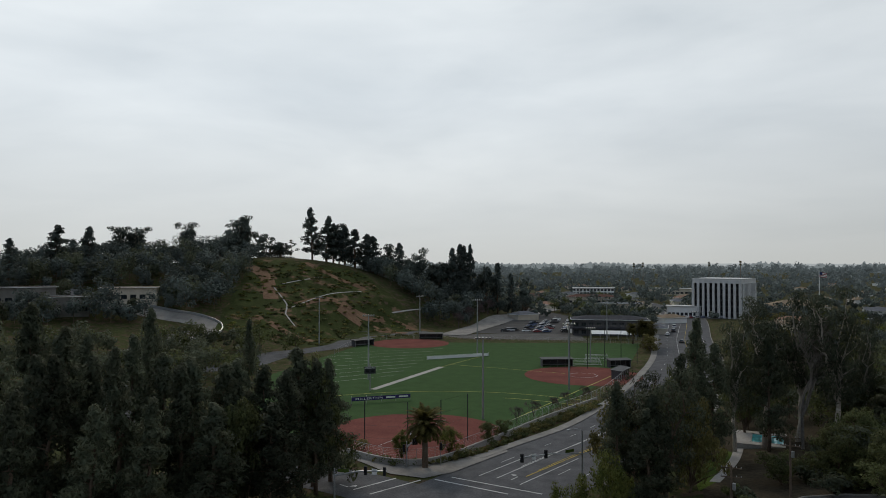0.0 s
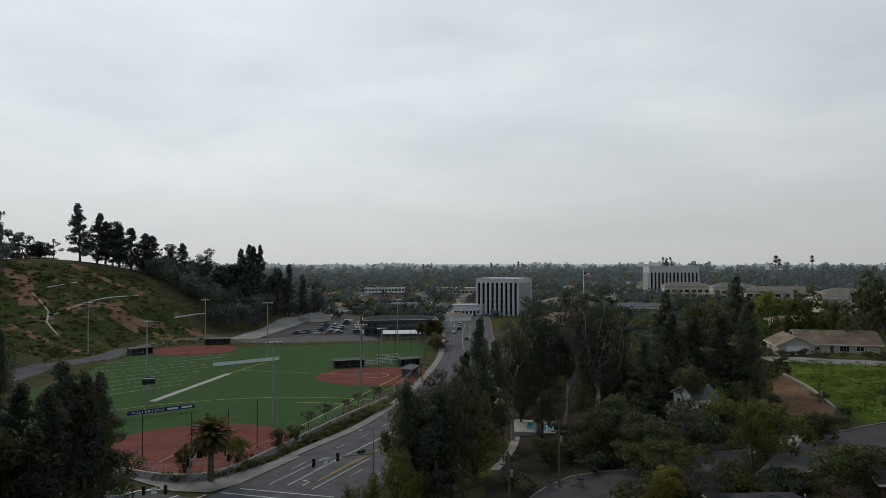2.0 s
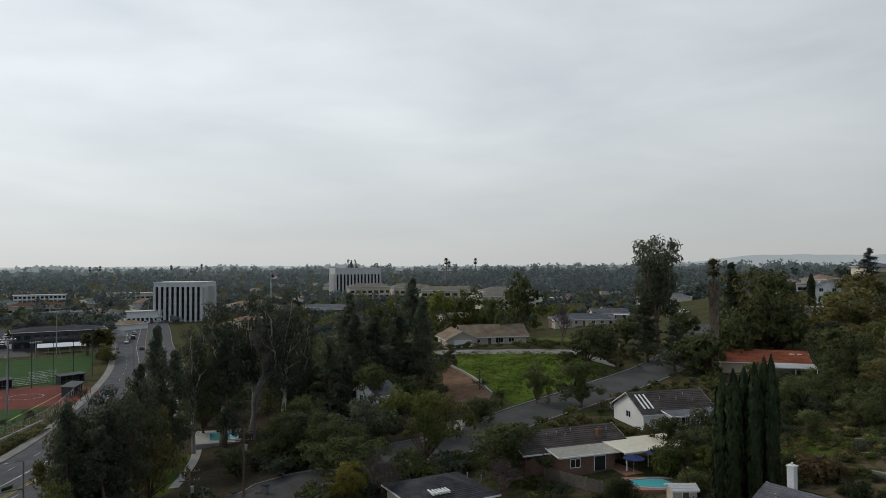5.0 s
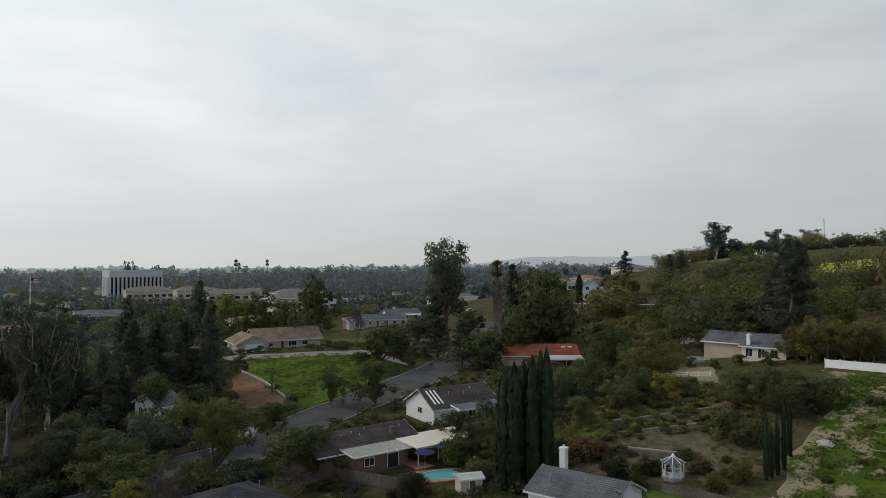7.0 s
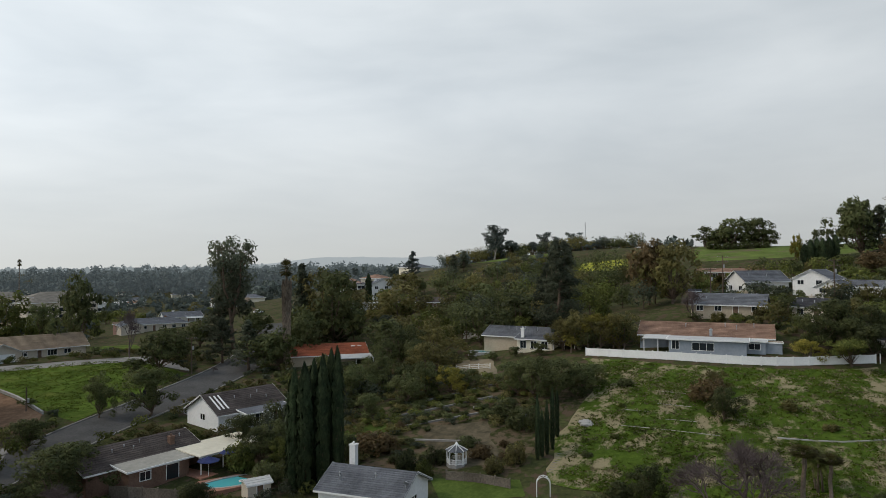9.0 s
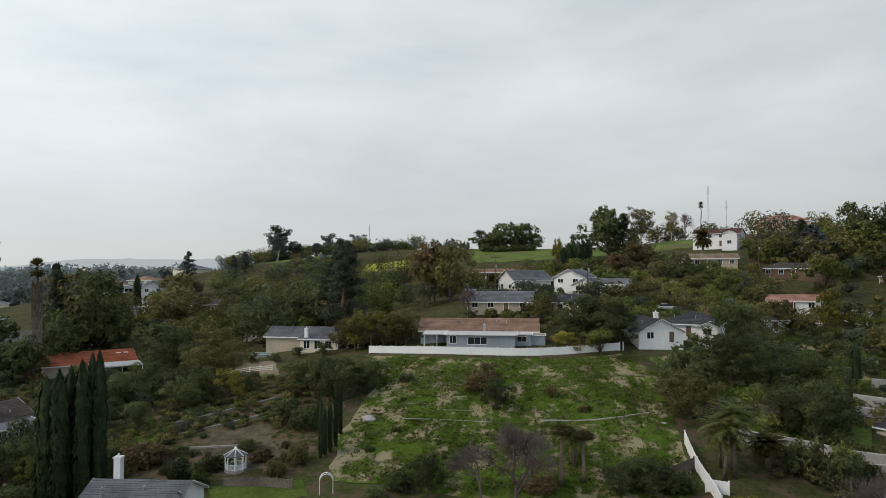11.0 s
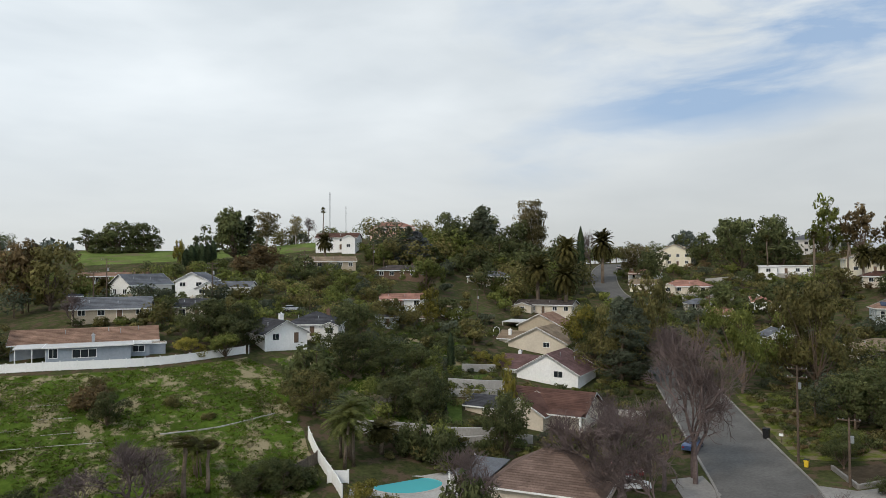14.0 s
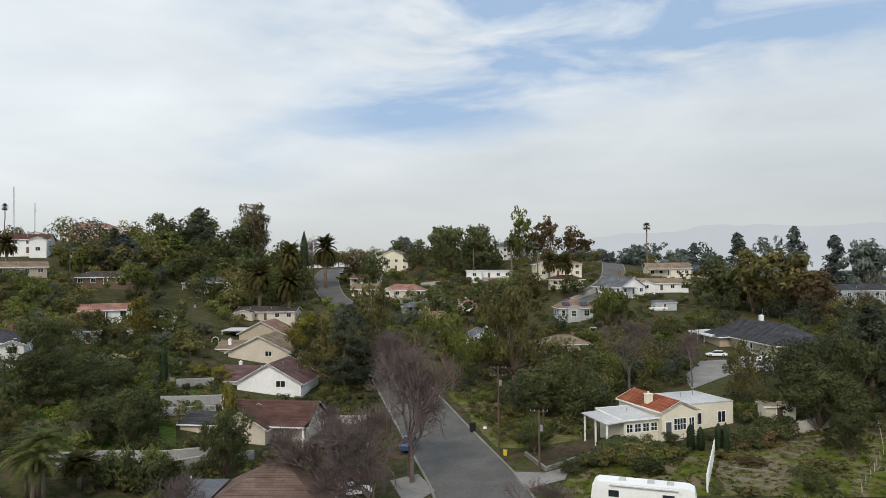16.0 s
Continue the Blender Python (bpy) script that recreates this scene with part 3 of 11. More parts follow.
def grow_pine(rnd, leaf, bark, each=58, size=0.44):
    h, trunk, cs, rs = 18.0, Form(), [], []
    top = np.array((rnd.normal() * 0.4, rnd.normal() * 0.4, h * 0.97))
    axis_pts = crooked(rnd, (0, 0, -0.4), top, 0.15, 7)
    trunk.tube(axis_pts, [0.38 - 0.34 * i / 7 for i in range(8)], 7)
    start = rnd.uniform(0.1, 0.18)
    k = 54
    for i in range(k):
        u = start + (1 - start) * (i + rnd.uniform(0, 1)) / k
        at = np.array(axis_pts[min(int(u * 7), 7)])
        v = (u - start) / (1 - start)
        reach = 4.0 * (1 - v) ** 0.85 * rnd.uniform(0.55, 1.15) + 0.25
        a = rnd.uniform(0, 2 * math.pi)
        tip = at * [1, 1, 0] + np.array((math.cos(a) * reach, math.sin(a) * reach, u * h + reach * rnd.uniform(-0.05, 0.25)))
        trunk.tube(crooked(rnd, (at[0], at[1], u * h - 0.3), tip, 0.12, 3), [0.09, 0.07, 0.05, 0.02], 4, False)
        cs.append(tip)
        rs.append((0.55 + reach * 0.28, 0.55 + reach * 0.28, 0.75))
        mid = at * [1, 1, 0] * 0.5 + tip * 0.5
        mid[2] = u * h + 0.1
        cs.append(mid)
        rs.append((0.5 + 0.7 * (1 - v), 0.5 + 0.7 * (1 - v), 0.7))
    pos, nor = clumps(rnd, cs, rs, each)
    return h, 8.4, trunk, leaf_mesh("crown", pos, nor, size, leaf, 0.5), bark


def grow_euc(rnd, leaf, bark, each=72, size=0.42):
    h, trunk, cs, rs = 22.0, Form(), [], []
    fork = np.array((rnd.normal() * 0.5, rnd.normal() * 0.5, h * rnd.uniform(0.22, 0.34)))
    trunk.tube(crooked(rnd, (0, 0, -0.4), fork, 0.12, 4), [0.5, 0.45, 0.42, 0.4, 0.36], 8)
    limbs = 5
    for i in range(limbs):
        a = 2 * math.pi * (i + rnd.uniform(-0.3, 0.3)) / limbs
        out = rnd.uniform(1.5, 4.6)
        tip = np.array((math.cos(a) * out, math.sin(a) * out, h * rnd.uniform(0.72, 0.97)))
        path = crooked(rnd, fork, tip, 0.5, 6)
        trunk.tube(path, [0.3 - 0.25 * j / 6 for j in range(7)], 6, False)
        for j in range(1, 7):
            for _ in range(3):
                b = rnd.uniform(0, 2 * math.pi)
                r = rnd.uniform(0.9, 3.0) * (1.15 - 0.1 * j)
                end = np.array(path[j]) + np.array((math.cos(b) * r, math.sin(b) * r, rnd.uniform(-0.2, 1.6)))
                trunk.tube(crooked(rnd, path[j], end, 0.15, 3), [0.09, 0.06, 0.04, 0.02], 4, False)
                cs.append(end)
                rs.append((rnd.uniform(1.1, 1.8), rnd.uniform(1.1, 1.8), rnd.uniform(0.9, 1.5)))
    pos, nor = clumps(rnd, cs, rs, each)
    hang = np.tile(np.array((0.0, 0.0, -1.0)), (len(pos), 1)) + rnd.normal(size=pos.shape) * 0.5
    return h, 11.5, trunk, leaf_mesh("crown", pos, nor, size, leaf, 0.5, hang), bark


def grow_oak(rnd, leaf, bark, h=10.0, w=10.0, clear=0.07, each=92, size=0.32, n=64):
    trunk, cs, rs = Form(), [], []
    fork = np.array((rnd.normal() * 0.3, rnd.normal() * 0.3, h * clear))
    trunk.tube(crooked(rnd, (0, 0, -0.4), fork, 0.08, 3), [0.34, 0.29, 0.26, 0.24], 8)
    lobes = [np.array((rnd.normal() * w * 0.2, rnd.normal() * w * 0.2, h * rnd.uniform(0.18, 0.72))) for _ in range(9)]
    lr = [w * rnd.uniform(0.19, 0.28) for _ in lobes]
    lobes[0] = np.array((0, 0, h * 0.72))
    for i in range(n):
        k = i % len(lobes)
        d = rnd.normal(size=3)
        d /= np.linalg.norm(d)
        if d[2] < -0.35:
            d[2] *= -0.6
        c = lobes[k] + d * np.array((lr[k], lr[k], min(lr[k], h * 0.27)))
        c[2] = max(c[2], h * (clear + 0.06))
        if i % 4 == 0:
            trunk.tube(crooked(rnd, fork, c, 0.25, 3), [0.15, 0.1, 0.06, 0.02], 5, False)
        cs.append(c)
        rs.append(rnd.uniform(0.08, 0.135) * w)
    pos, nor = clumps(rnd, cs, rs, each, 0.5)
    return h, w, trunk, leaf_mesh("crown", pos, nor, size, leaf, 0.7), bark


def grow_shrub(rnd, leaf, bark):
    h, w = 2.6, 3.4
    trunk, cs, rs = Form(), [], []
    for i in range(26):
        a, r = rnd.uniform(0, 2 * math.pi), math.sqrt(rnd.uniform(0, 1)) * w * 0.38
        top = h * (0.86 - 0.5 * (r / (w * 0.5)) ** 2) * rnd.uniform(0.55, 1.0)
        c = np.array((math.cos(a) * r, math.sin(a) * r, top))
        if i % 3 == 0:
            trunk.tube(crooked(rnd, (c[0] * 0.2, c[1] * 0.2, -0.3), c, 0.08, 3), [0.06, 0.05, 0.03, 0.015], 4, False)
        cs.append(c)
        rs.append((rnd.uniform(0.35, 0.62), rnd.uniform(0.35, 0.62), rnd.uniform(0.3, 0.5)))
        cs.append(c * [1.06, 1.06, 0.45])
        rs.append((0.5, 0.5, 0.45))
    pos, nor = clumps(rnd, cs, rs, 28, 0.4)
    pos[:, 2] = np.maximum(pos[:, 2], 0.05)
    return h, w, trunk, leaf_mesh("foliage", pos, nor, 0.24, leaf, 0.65), bark


def grow_cypress(rnd, leaf, bark):
    h, w = 14.0, 2.0
    trunk = Form().tube([(0, 0, -0.4), (0, 0, h * 0.5), (0, 0, h * 0.94)], [0.2, 0.14, 0.03], 6)
    n = 3600
    u = rnd.uniform(0.03, 1, n)
    prof = np.minimum(1, 3.0 * (1 - u) ** 0.75) * np.minimum(1, 0.6 + 3 * u) * 0.5
    a = rnd.uniform(0, 2 * math.pi, n)
    bump = 1 + 0.16 * np.sin(a * 5 + u * 9) + 0.1 * np.sin(u * 60 + a * 2)
    r = prof * w * bump * (0.72 + 0.28 * rnd.uniform(0, 1, n)) + 0.03
    pos = np.stack([np.cos(a) * r, np.sin(a) * r, u * h], 1)
    nor = np.stack([np.cos(a), np.sin(a), 0.25 + 0 * a], 1) + rnd.normal(size=(n, 3)) * 0.3
    rise = np.stack([np.cos(a) * 0.25, np.sin(a) * 0.25, 1 + 0 * a], 1) + rnd.normal(size=(n, 3)) * 0.12
    return h, w, trunk, leaf_mesh("crown", pos, nor, 0.5, leaf, 0.45, rise), bark


def grow_bare(rnd, leaf, bark):
    """A leafless winter tree: limbs that fork five times."""
    h, w, trunk, twigs = 12.0, 10.0, Form(), Form()

    def limb(a, d, length, r, depth):
        b = a + d * length
        m = (a + b) * 0.5 + rnd.normal(size=3) * length * 0.07
        sides = 7 if depth == 0 else (5 if depth < 3 else 3)
        r = max(r, 0.011)
        if depth > 4:
            twigs.tube([a, b], [r, r * 0.7], 3, False)
        else:
            (trunk if depth < 3 else twigs).tube([a, m, b], [r, r * 0.82, r * 0.66], sides, False)
        if depth == 6:
            return
        for i in range(4 if depth in (3, 4) else 3):
            q = rnd.normal(size=3)
            q -= d * q.dot(d)
            q /= np.linalg.norm(q)
            spread = rnd.uniform(0.45, 1.0)
            e = d + q * spread + np.array((0, 0, 0.10))
            limb(a + (b - a) * (1.0 if i == 0 else rnd.uniform(0.6, 1.0)), e / np.linalg.norm(e), length * rnd.uniform(0.66, 0.86), r * 0.6 if i else r * 0.7, depth + 1)

    limb(np.array((0, 0, -0.3)), np.array((0.03, 0.02, 1.0)), 2.9, 0.24, 0)
    top = max(p[2] for p in twigs.v)
    k = h / top
    for f in (trunk, twigs):
        f.v = [(x * k, y * k, z * k) for x, y, z in f.v]
    w = 2 * sorted(math.hypot(x, y) for x, y, z in twigs.v)[int(len(twigs.v) * 0.93)]
    return h, w, trunk, twigs, bark


def frond_form(f, rnd, base, a, rise, length, drop, pairs=16, leaflet=0.5, wide=0.055):
    """One arching feather frond with its leaflets."""
    pts = []
    x, z, ang = 0.0, 0.0, rise
    for i in range(pairs + 1):
        pts.append(np.array((base[0] + math.cos(a) * x, base[1] + math.sin(a) * x, base[2] + z)))
        x += math.cos(ang) * length / pairs
        z += math.sin(ang) * length / pairs
        ang -= drop / pairs * (0.6 + 0.8 * i / pairs)
    side = np.array((-math.sin(a), math.cos(a), 0.0))
    for i in range(1, pairs):
        d = pts[i + 1] - pts[i]
        d /= np.linalg.norm(d)
        ll = leaflet * math.sin(math.pi * (0.18 + 0.80 * i / pairs)) ** 0.7 * rnd.uniform(0.8, 1.15)
        for s in (-1, 1):
            tip = pts[i] + side * s * ll + d * ll * 0.55 + np.array((0, 0, -0.25 * ll))
            f.add([pts[i] - d * wide, pts[i] + d * wide * 1.6, tip], [(0, 1, 2)])
    f.tube([pts[0], pts[pairs // 2], pts[-1]], [0.04, 0.025, 0.008], 3, False)


def grow_date_palm(rnd, leaf, bark):
    h, w, trunk, crown = 8.5, 7.0, Form(), Form()
    th = h - 2.6
    trunk.tube([(0, 0, -0.4), (0.05, 0, th * 0.5), (0, 0.05, th), (0, 0.05, th + 0.7)], [0.5, 0.42, 0.46, 0.62], 10)
    for i in range(72):
        u = i / 72
        frond_form(crown, rnd, (0, 0, th + 0.7), i * 2.39996, 1.35 - 1.75 * u + rnd.normal() * 0.08, rnd.uniform(3.4, 4.1), 1.2 + 0.6 * u, 16, 0.75, 0.15)
    return h, w, trunk, crown, bark


def grow_fan_palm(rnd, leaf, bark):
    h, w, trunk, crown = 16.0, 3.4, Form(), Form()
    trunk.tube(crooked(rnd, (0, 0, -0.4), (0.2, 0.1, h - 1.3), 0.08, 5), [0.34, 0.26, 0.24, 0.22, 0.21, 0.22], 8)
    for i in range(46):
        a, el = i * 2.39996, 1.4 - 2.3 * i / 46
        d = np.array((math.cos(a) * math.cos(el), math.sin(a) * math.cos(el), math.sin(el)))
        c = np.array((0.2, 0.1, h - 1.3)) + d * 0.8
        side = np.array((-math.sin(a), math.cos(a), 0))
        for k in range(-5, 6):
            b = k * 0.26
            e = d * math.cos(b) + side * math.sin(b) + np.array((0, 0, -0.12 * abs(k) * 0.3))
            t = c + e * rnd.uniform(0.75, 0.95)
            crown.add([c, c + e * 0.5 + side * 0.07, t, c + e * 0.5 - side * 0.07], [(0, 1, 2, 3)])
        crown.tube([(0.2, 0.1, h - 1.3), c], 0.025, 3, False)
    return h, w, trunk, crown, bark


def grow_skirt_palm(rnd, leaf, bark):
    """A fan palm whose trunk is wrapped in its own dry thatch."""
    h, w, trunk, crown, bark = grow_fan_palm(rnd, leaf, bark)
    n = 900
    u, a = rnd.uniform(0.12, 0.84, n), rnd.uniform(0, 2 * math.pi, n)
    r = 0.35 + 0.5 * u * rnd.uniform(0.6, 1.0, n)
    for i in range(n):
        x, y, z = math.cos(a[i]) * r[i] + 0.1, math.sin(a[i]) * r[i] + 0.05, u[i] * h
        trunk.add([(x, y, z), (x * 1.25 + 0.12, y * 1.25, z - 0.9), (x * 1.25 - 0.12, y * 1.25 + 0.1, z - 0.8)], [(0, 1, 2)])
    return h, w, trunk, crown, DRY


def grow_king_palm(rnd, leaf, bark):
    h, w, trunk, crown = 9.0, 6.0, Form(), Form()
    for k in range(3):
        bx, by, th = rnd.normal() * 0.5, rnd.normal() * 0.5, h * (0.78 - 0.14 * k)
        tx, ty = bx + rnd.normal() * 0.5, by + rnd.normal() * 0.5
        trunk.tube([(bx, by, -0.3), ((bx + tx) / 2, (by + ty) / 2, th * 0.5), (tx, ty, th)], [0.22, 0.16, 0.14], 8)
        for i in range(20):
            frond_form(crown, rnd, (tx, ty, th), i * 2.39996 + k, 1.3 - 1.5 * i / 20, rnd.uniform(2.4, 3.3), 1.7, 18, 0.6, 0.06)
    return h, w, trunk, crown, bark


def grow_distant(grow):
    """The same tree grown with fewer, larger leaf sprays, for places far off."""
    if grow is grow_oak:
        return lambda rnd, leaf, bark: grow_oak(rnd, leaf, bark, each=24, size=0.66)
    if grow is grow_pine:
        return lambda rnd, leaf, bark: grow_pine(rnd, leaf, bark, 22, 0.78)
    if grow is grow_euc:
        return lambda rnd, leaf, bark: grow_euc(rnd, leaf, bark, 28, 0.75)
    return grow


def grow_far_pine(rnd, leaf, bark):
    return grow_pine(rnd, leaf, bark, 20, 0.85)


def grow_far_euc(rnd, leaf, bark):
    return grow_euc(rnd, leaf, bark, 26, 0.9)


def grow_far_oak(rnd, leaf, bark):
    return grow_oak(rnd, leaf, bark, 10.0, 9.0, 0.02, 24, 0.68, 80)


KINDS = {
    "far_pine": (grow_far_pine, HAZEDPINE, BARK, "pine_tree"), "far_euc": (grow_far_euc, HAZEDLEAF, PALEBARK, "eucalyptus_tree"),
    "far_oak": (grow_far_oak, HAZEDLEAF, BARK, "broadleaf_tree"),
    "pine": (grow_pine, PINE, BARK, "pine_tree"), "silver_pine": (grow_pine, SILVER, BARK, "cedar_tree"),
    "euc": (grow_euc, EUC, PALEBARK, "eucalyptus_tree"), "euc_dark": (grow_euc, PINE, PALEBARK, "eucalyptus_tree"),
    "euc_brown": (grow_euc, PINE, BARK, "eucalyptus_tree"),
    "oak": (grow_oak, DEEP, BARK, "broadleaf_tree"), "olive": (grow_oak, OLIVE, BARK, "broadleaf_tree"),
    "fresh": (grow_oak, FRESH, BARK, "broadleaf_tree"), "gold": (grow_oak, GOLD, BARK, "broadleaf_tree"),
    "bronze": (grow_oak, BRONZE, BARK, "broadleaf_tree"),
    "shrub": (grow_shrub, DEEP, BARK, "shrub"), "shrub_olive": (grow_shrub, OLIVE, BARK, "shrub"),
    "shrub_fresh": (grow_shrub, FRESH, BARK, "shrub"), "shrub_gold": (grow_shrub, GOLD, BARK, "shrub"),
    "shrub_bronze": (grow_shrub, BRONZE, BARK, "shrub"), "shrub_silver": (grow_shrub, SILVER, BARK, "shrub"),
    "bare_pale": (grow_bare, LIMB, LIMB, "bare_tree"), "cypress": (grow_cypress, CYPRESS, BARK, "cypress_tree"), "bare": (grow_bare, GREYTWIG, GREYTWIG, "bare_tree"),
    "date": (grow_date_palm, PALM, PALMTRUNK, "date_palm"), "fan": (grow_fan_palm, PALM, PALMTRUNK, "fan_palm"),
    "skirt": (grow_skirt_palm, PALM, DRY, "fan_palm"), "king": (grow_king_palm, SPRING, PALMTRUNK, "feather_palm"),
}
SAYS = {
    "far_pine": "tall dark pine on the far skyline", "far_euc": "open-crowned eucalyptus on the far skyline", "far_oak": "round-crowned broadleaf tree on the far skyline",
    "pine": "tall dark green pine with ragged drooping branches", "silver_pine": "blue-grey cedar with layered branches",
    "euc": "tall eucalyptus with pale limbs and open crown", "euc_dark": "tall dark eucalyptus with bare pale limbs",
    "euc_brown": "tall dark eucalyptus with brown trunk",
    "oak": "dense deep green broadleaf tree with rounded crown", "olive": "olive green broadleaf tree with uneven crown",
    "fresh": "fresh green leafy tree with loose crown", "gold": "yellow-green tree with dense rounded crown",
    "bronze": "brownish bronze-leaved tree with broad crown",
    "shrub": "dark green garden shrub on the soil", "shrub_olive": "olive green shrub on the slope",
    "shrub_fresh": "bright green leafy shrub", "shrub_gold": "yellow-green flowering shrub on garden soil",
    "shrub_bronze": "brownish dry shrub on the slope", "shrub_silver": "silver grey rounded shrub",
    "cypress": "narrow dark green columnar cypress", "bare": "leafless winter tree with fine grey twigs", "bare_pale": "tall eucalyptus with bare pale limbs",
    "date": "stout date palm with arching feathery fronds", "fan": "tall slim fan palm with round head",
    "skirt": "tall fan palm with a skirt of dry fronds", "king": "clump of slender palms with arching green fronds",
}
GROWN = {}
TURN = random.Random(7)


def plant(kind, x, y, h, w=None, label="", group="", lean=0.0, variant=None):
    """Plant a tree of that kind, h high and w wide, on the ground at x, y."""
    grow, leaf, bark, name = KINDS[kind]
    variant = TURN.randrange(3 if kind not in ("bare", "bare_pale", "date", "fan", "king", "cypress") else 2) if variant is None else variant
    m = pose(x, y, ground_z(x, y) - 0.05, lean, 0, TURN.uniform(0, 360))
    distant = math.hypot(x, y) > 165 and grow in (grow_oak, grow_pine, grow_euc)
    variant = variant + 10 if distant else variant
    if (kind, variant) not in GROWN:
        rnd = np.random.RandomState(abs(sum(ord(c) for c in kind)) * 7 + variant)
        grow = grow_distant(grow) if distant else grow
        h0, w0, trunk, crown, bark = grow(rnd, leaf, bark)
        ob = new(name)
        part("trunk", trunk, bark, ob, "", True)
        if crown is not None:
            if isinstance(crown, Form):
                part("crown", crown, leaf, ob)
            else:
                c = new("crown", crown)
                c.parent = ob
        GROWN[kind, variant] = (ob, h0, w0)
        fresh = True
    else:
        ob, h0, w0 = GROWN[kind, variant]
        fresh = False
    s = Vector(((w or w0 * h / h0) / w0, (w or w0 * h / h0) / w0, h / h0))
    if fresh:
        ob.matrix_basis = m @ Matrix.Diagonal((*s, 1))
    else:
        ob = copy_thing(ob, m @ Matrix.Diagonal((s.x / ob.scale.x, s.y / ob.scale.y, s.z / ob.scale.z, 1)))
    return tagged(ob, label or SAYS[kind], name.replace("_", " "), group or "")


def scatter(ring, count, gap, seed, on_grass=False):
    """Random places inside an outline, off the roads, houses and lawns."""
    rnd = random.Random(seed)
    xs, ys = [p[0] for p in ring], [p[1] for p in ring]
    done, tries = [], 0
    while len(done) < count and tries < 20000:
        tries += 1
        x, y = rnd.uniform(min(xs), max(xs)), rnd.uniform(min(ys), max(ys))
        if inside(x, y, ring) and all((x - a) ** 2 + (y - b) ** 2 > gap * gap for a, b in done) and clear(x, y) and (on_grass or not any(inside(x, y, r) for r in OPEN_GROUND)):
            done.append((x, y))
    return done


def grove(kinds, ring, count, h, w, gap, seed, group="", label="", on_grass=False):
    """Single shrubs or trees scattered over an outline."""
    rnd = random.Random(seed)
    for x, y in scatter(ring, count, gap, seed, on_grass):
        s = rnd.uniform(0.7, 1.3)
        plant(rnd.choice(kinds), x, y, h * s, w * s * rnd.uniform(0.85, 1.15), label, group)


def thicket(leaves, ring, count, h, w, gap, seed, label, each=420, blade=0.55, name="thicket", on_grass=False):
    """A mass of bushes or trees grown together, as one object; leaves: the foliage materials."""
    rnd = np.random.RandomState(seed)
    pos, nor, mass, tone, stems = [], [], [], [], Form()
    for x, y in scatter(ring, count, gap, seed, on_grass):
        s = rnd.uniform(0.65, 1.35)
        hh, ww, z = h * s, w * s * rnd.uniform(0.85, 1.15), ground_z(x, y)
        m = 9
        lobes = np.stack([rnd.normal(size=m) * ww * 0.2, rnd.normal(size=m) * ww * 0.2, hh * rnd.uniform(0.3, 0.78, m)], 1)
        k = int(each * 0.9) // m
        p, q = clumps(rnd, lobes, [(ww * 0.24, ww * 0.24, hh * 0.2)] * m, k, 0.6)
        p[:, 2] = np.maximum(p[:, 2], 0.1)
        pos.append(p + np.array((x, y, z)))
        nor.append(q)
        mass.append((p - np.array((0, 0, hh * 0.4))) / np.array((ww * 0.4, ww * 0.4, hh * 0.4)))
        tone += [rnd.randint(len(leaves))] * len(p)
        if hh > 4:
            stems.tube([(x, y, z - 0.3), (x + rnd.normal() * 0.2, y, z + hh * 0.6)], [0.2, 0.1], 5, False)
    if not pos:
        return
    me = leaf_mesh(name, np.concatenate(pos), np.concatenate(nor), blade * 0.98, leaves[0], 0.7, None, np.concatenate(mass))
    for extra in leaves[1:]:
        me.materials.append(extra)
    me.polygons.foreach_set("material_index", tone)
    ob = tagged(new(name, me), label, "trees" if h > 4 else "bushes", kind="stuff")
    if stems.v:
        part("stem", stems, BARK, ob)


KEEP_CLEAR = []


def clear(x, y):
    """True where no road, house, pool or lawn lies."""
    return all((x - a) ** 2 + (y - b) ** 2 > r * r for a, b, r in KEEP_CLEAR)

# ---- houses: blocks with roofs, windows, doors ----
def lerp(a, b, t):
    return tuple(p + (q - p) * t for p, q in zip(a, b))


def roof_face(f, a, b, c, d, course, rnd, sheet):
    """One slope, eave a-b, top d-c, laid in overlapping courses of a few pieces each."""
    va, vb, vd = Vector(a), Vector(b), Vector(d)
    nrm = (vb - va).cross(vd - va).normalized()
    if nrm.z < 0:
        nrm = -nrm
    rise = (Vector(lerp(d, c, 0.5)) - Vector(lerp(a, b, 0.5))).length
    n = max(2, int(rise / course)) if course < 1 else 0
    span = (vb - va).length
    for i in range(n):
        u, v = i / n, (i + 1) / n
        l0, r0, l1, r1 = (Vector(lerp(p, q, t)) for p, q, t in ((a, d, u), (b, c, u), (a, d, v), (b, c, v)))
        m = max(1, int(span * (1 - 0.5 * u) / 2.2))
        cuts = [0.0] + sorted(min(max((k + rnd.uniform(-0.3, 0.3)) / m, 0.02), 0.98) for k in range(1, m)) + [1.0]
        for s, t in zip(cuts, cuts[1:]):
            p0, p1 = l0.lerp(r0, s) + nrm * 0.07, l0.lerp(r0, t) + nrm * 0.07
            p2, p3 = l1.lerp(r1, t) + nrm * 0.025, l1.lerp(r1, s) + nrm * 0.025
            f.add([p0, p1, p2, p3, p0 - nrm * 0.06, p1 - nrm * 0.06], [(0, 1, 2, 3), (4, 5, 1, 0)])
    th = nrm * 0.12
    sheet.add([a, b, c, d, va - th, vb - th, Vector(c) - th, Vector(d) - th], [(0, 1, 2, 3), (7, 6, 5, 4), (0, 4, 5, 1), (1, 5, 6, 2), (2, 6, 7, 3), (3, 7, 4, 0)])


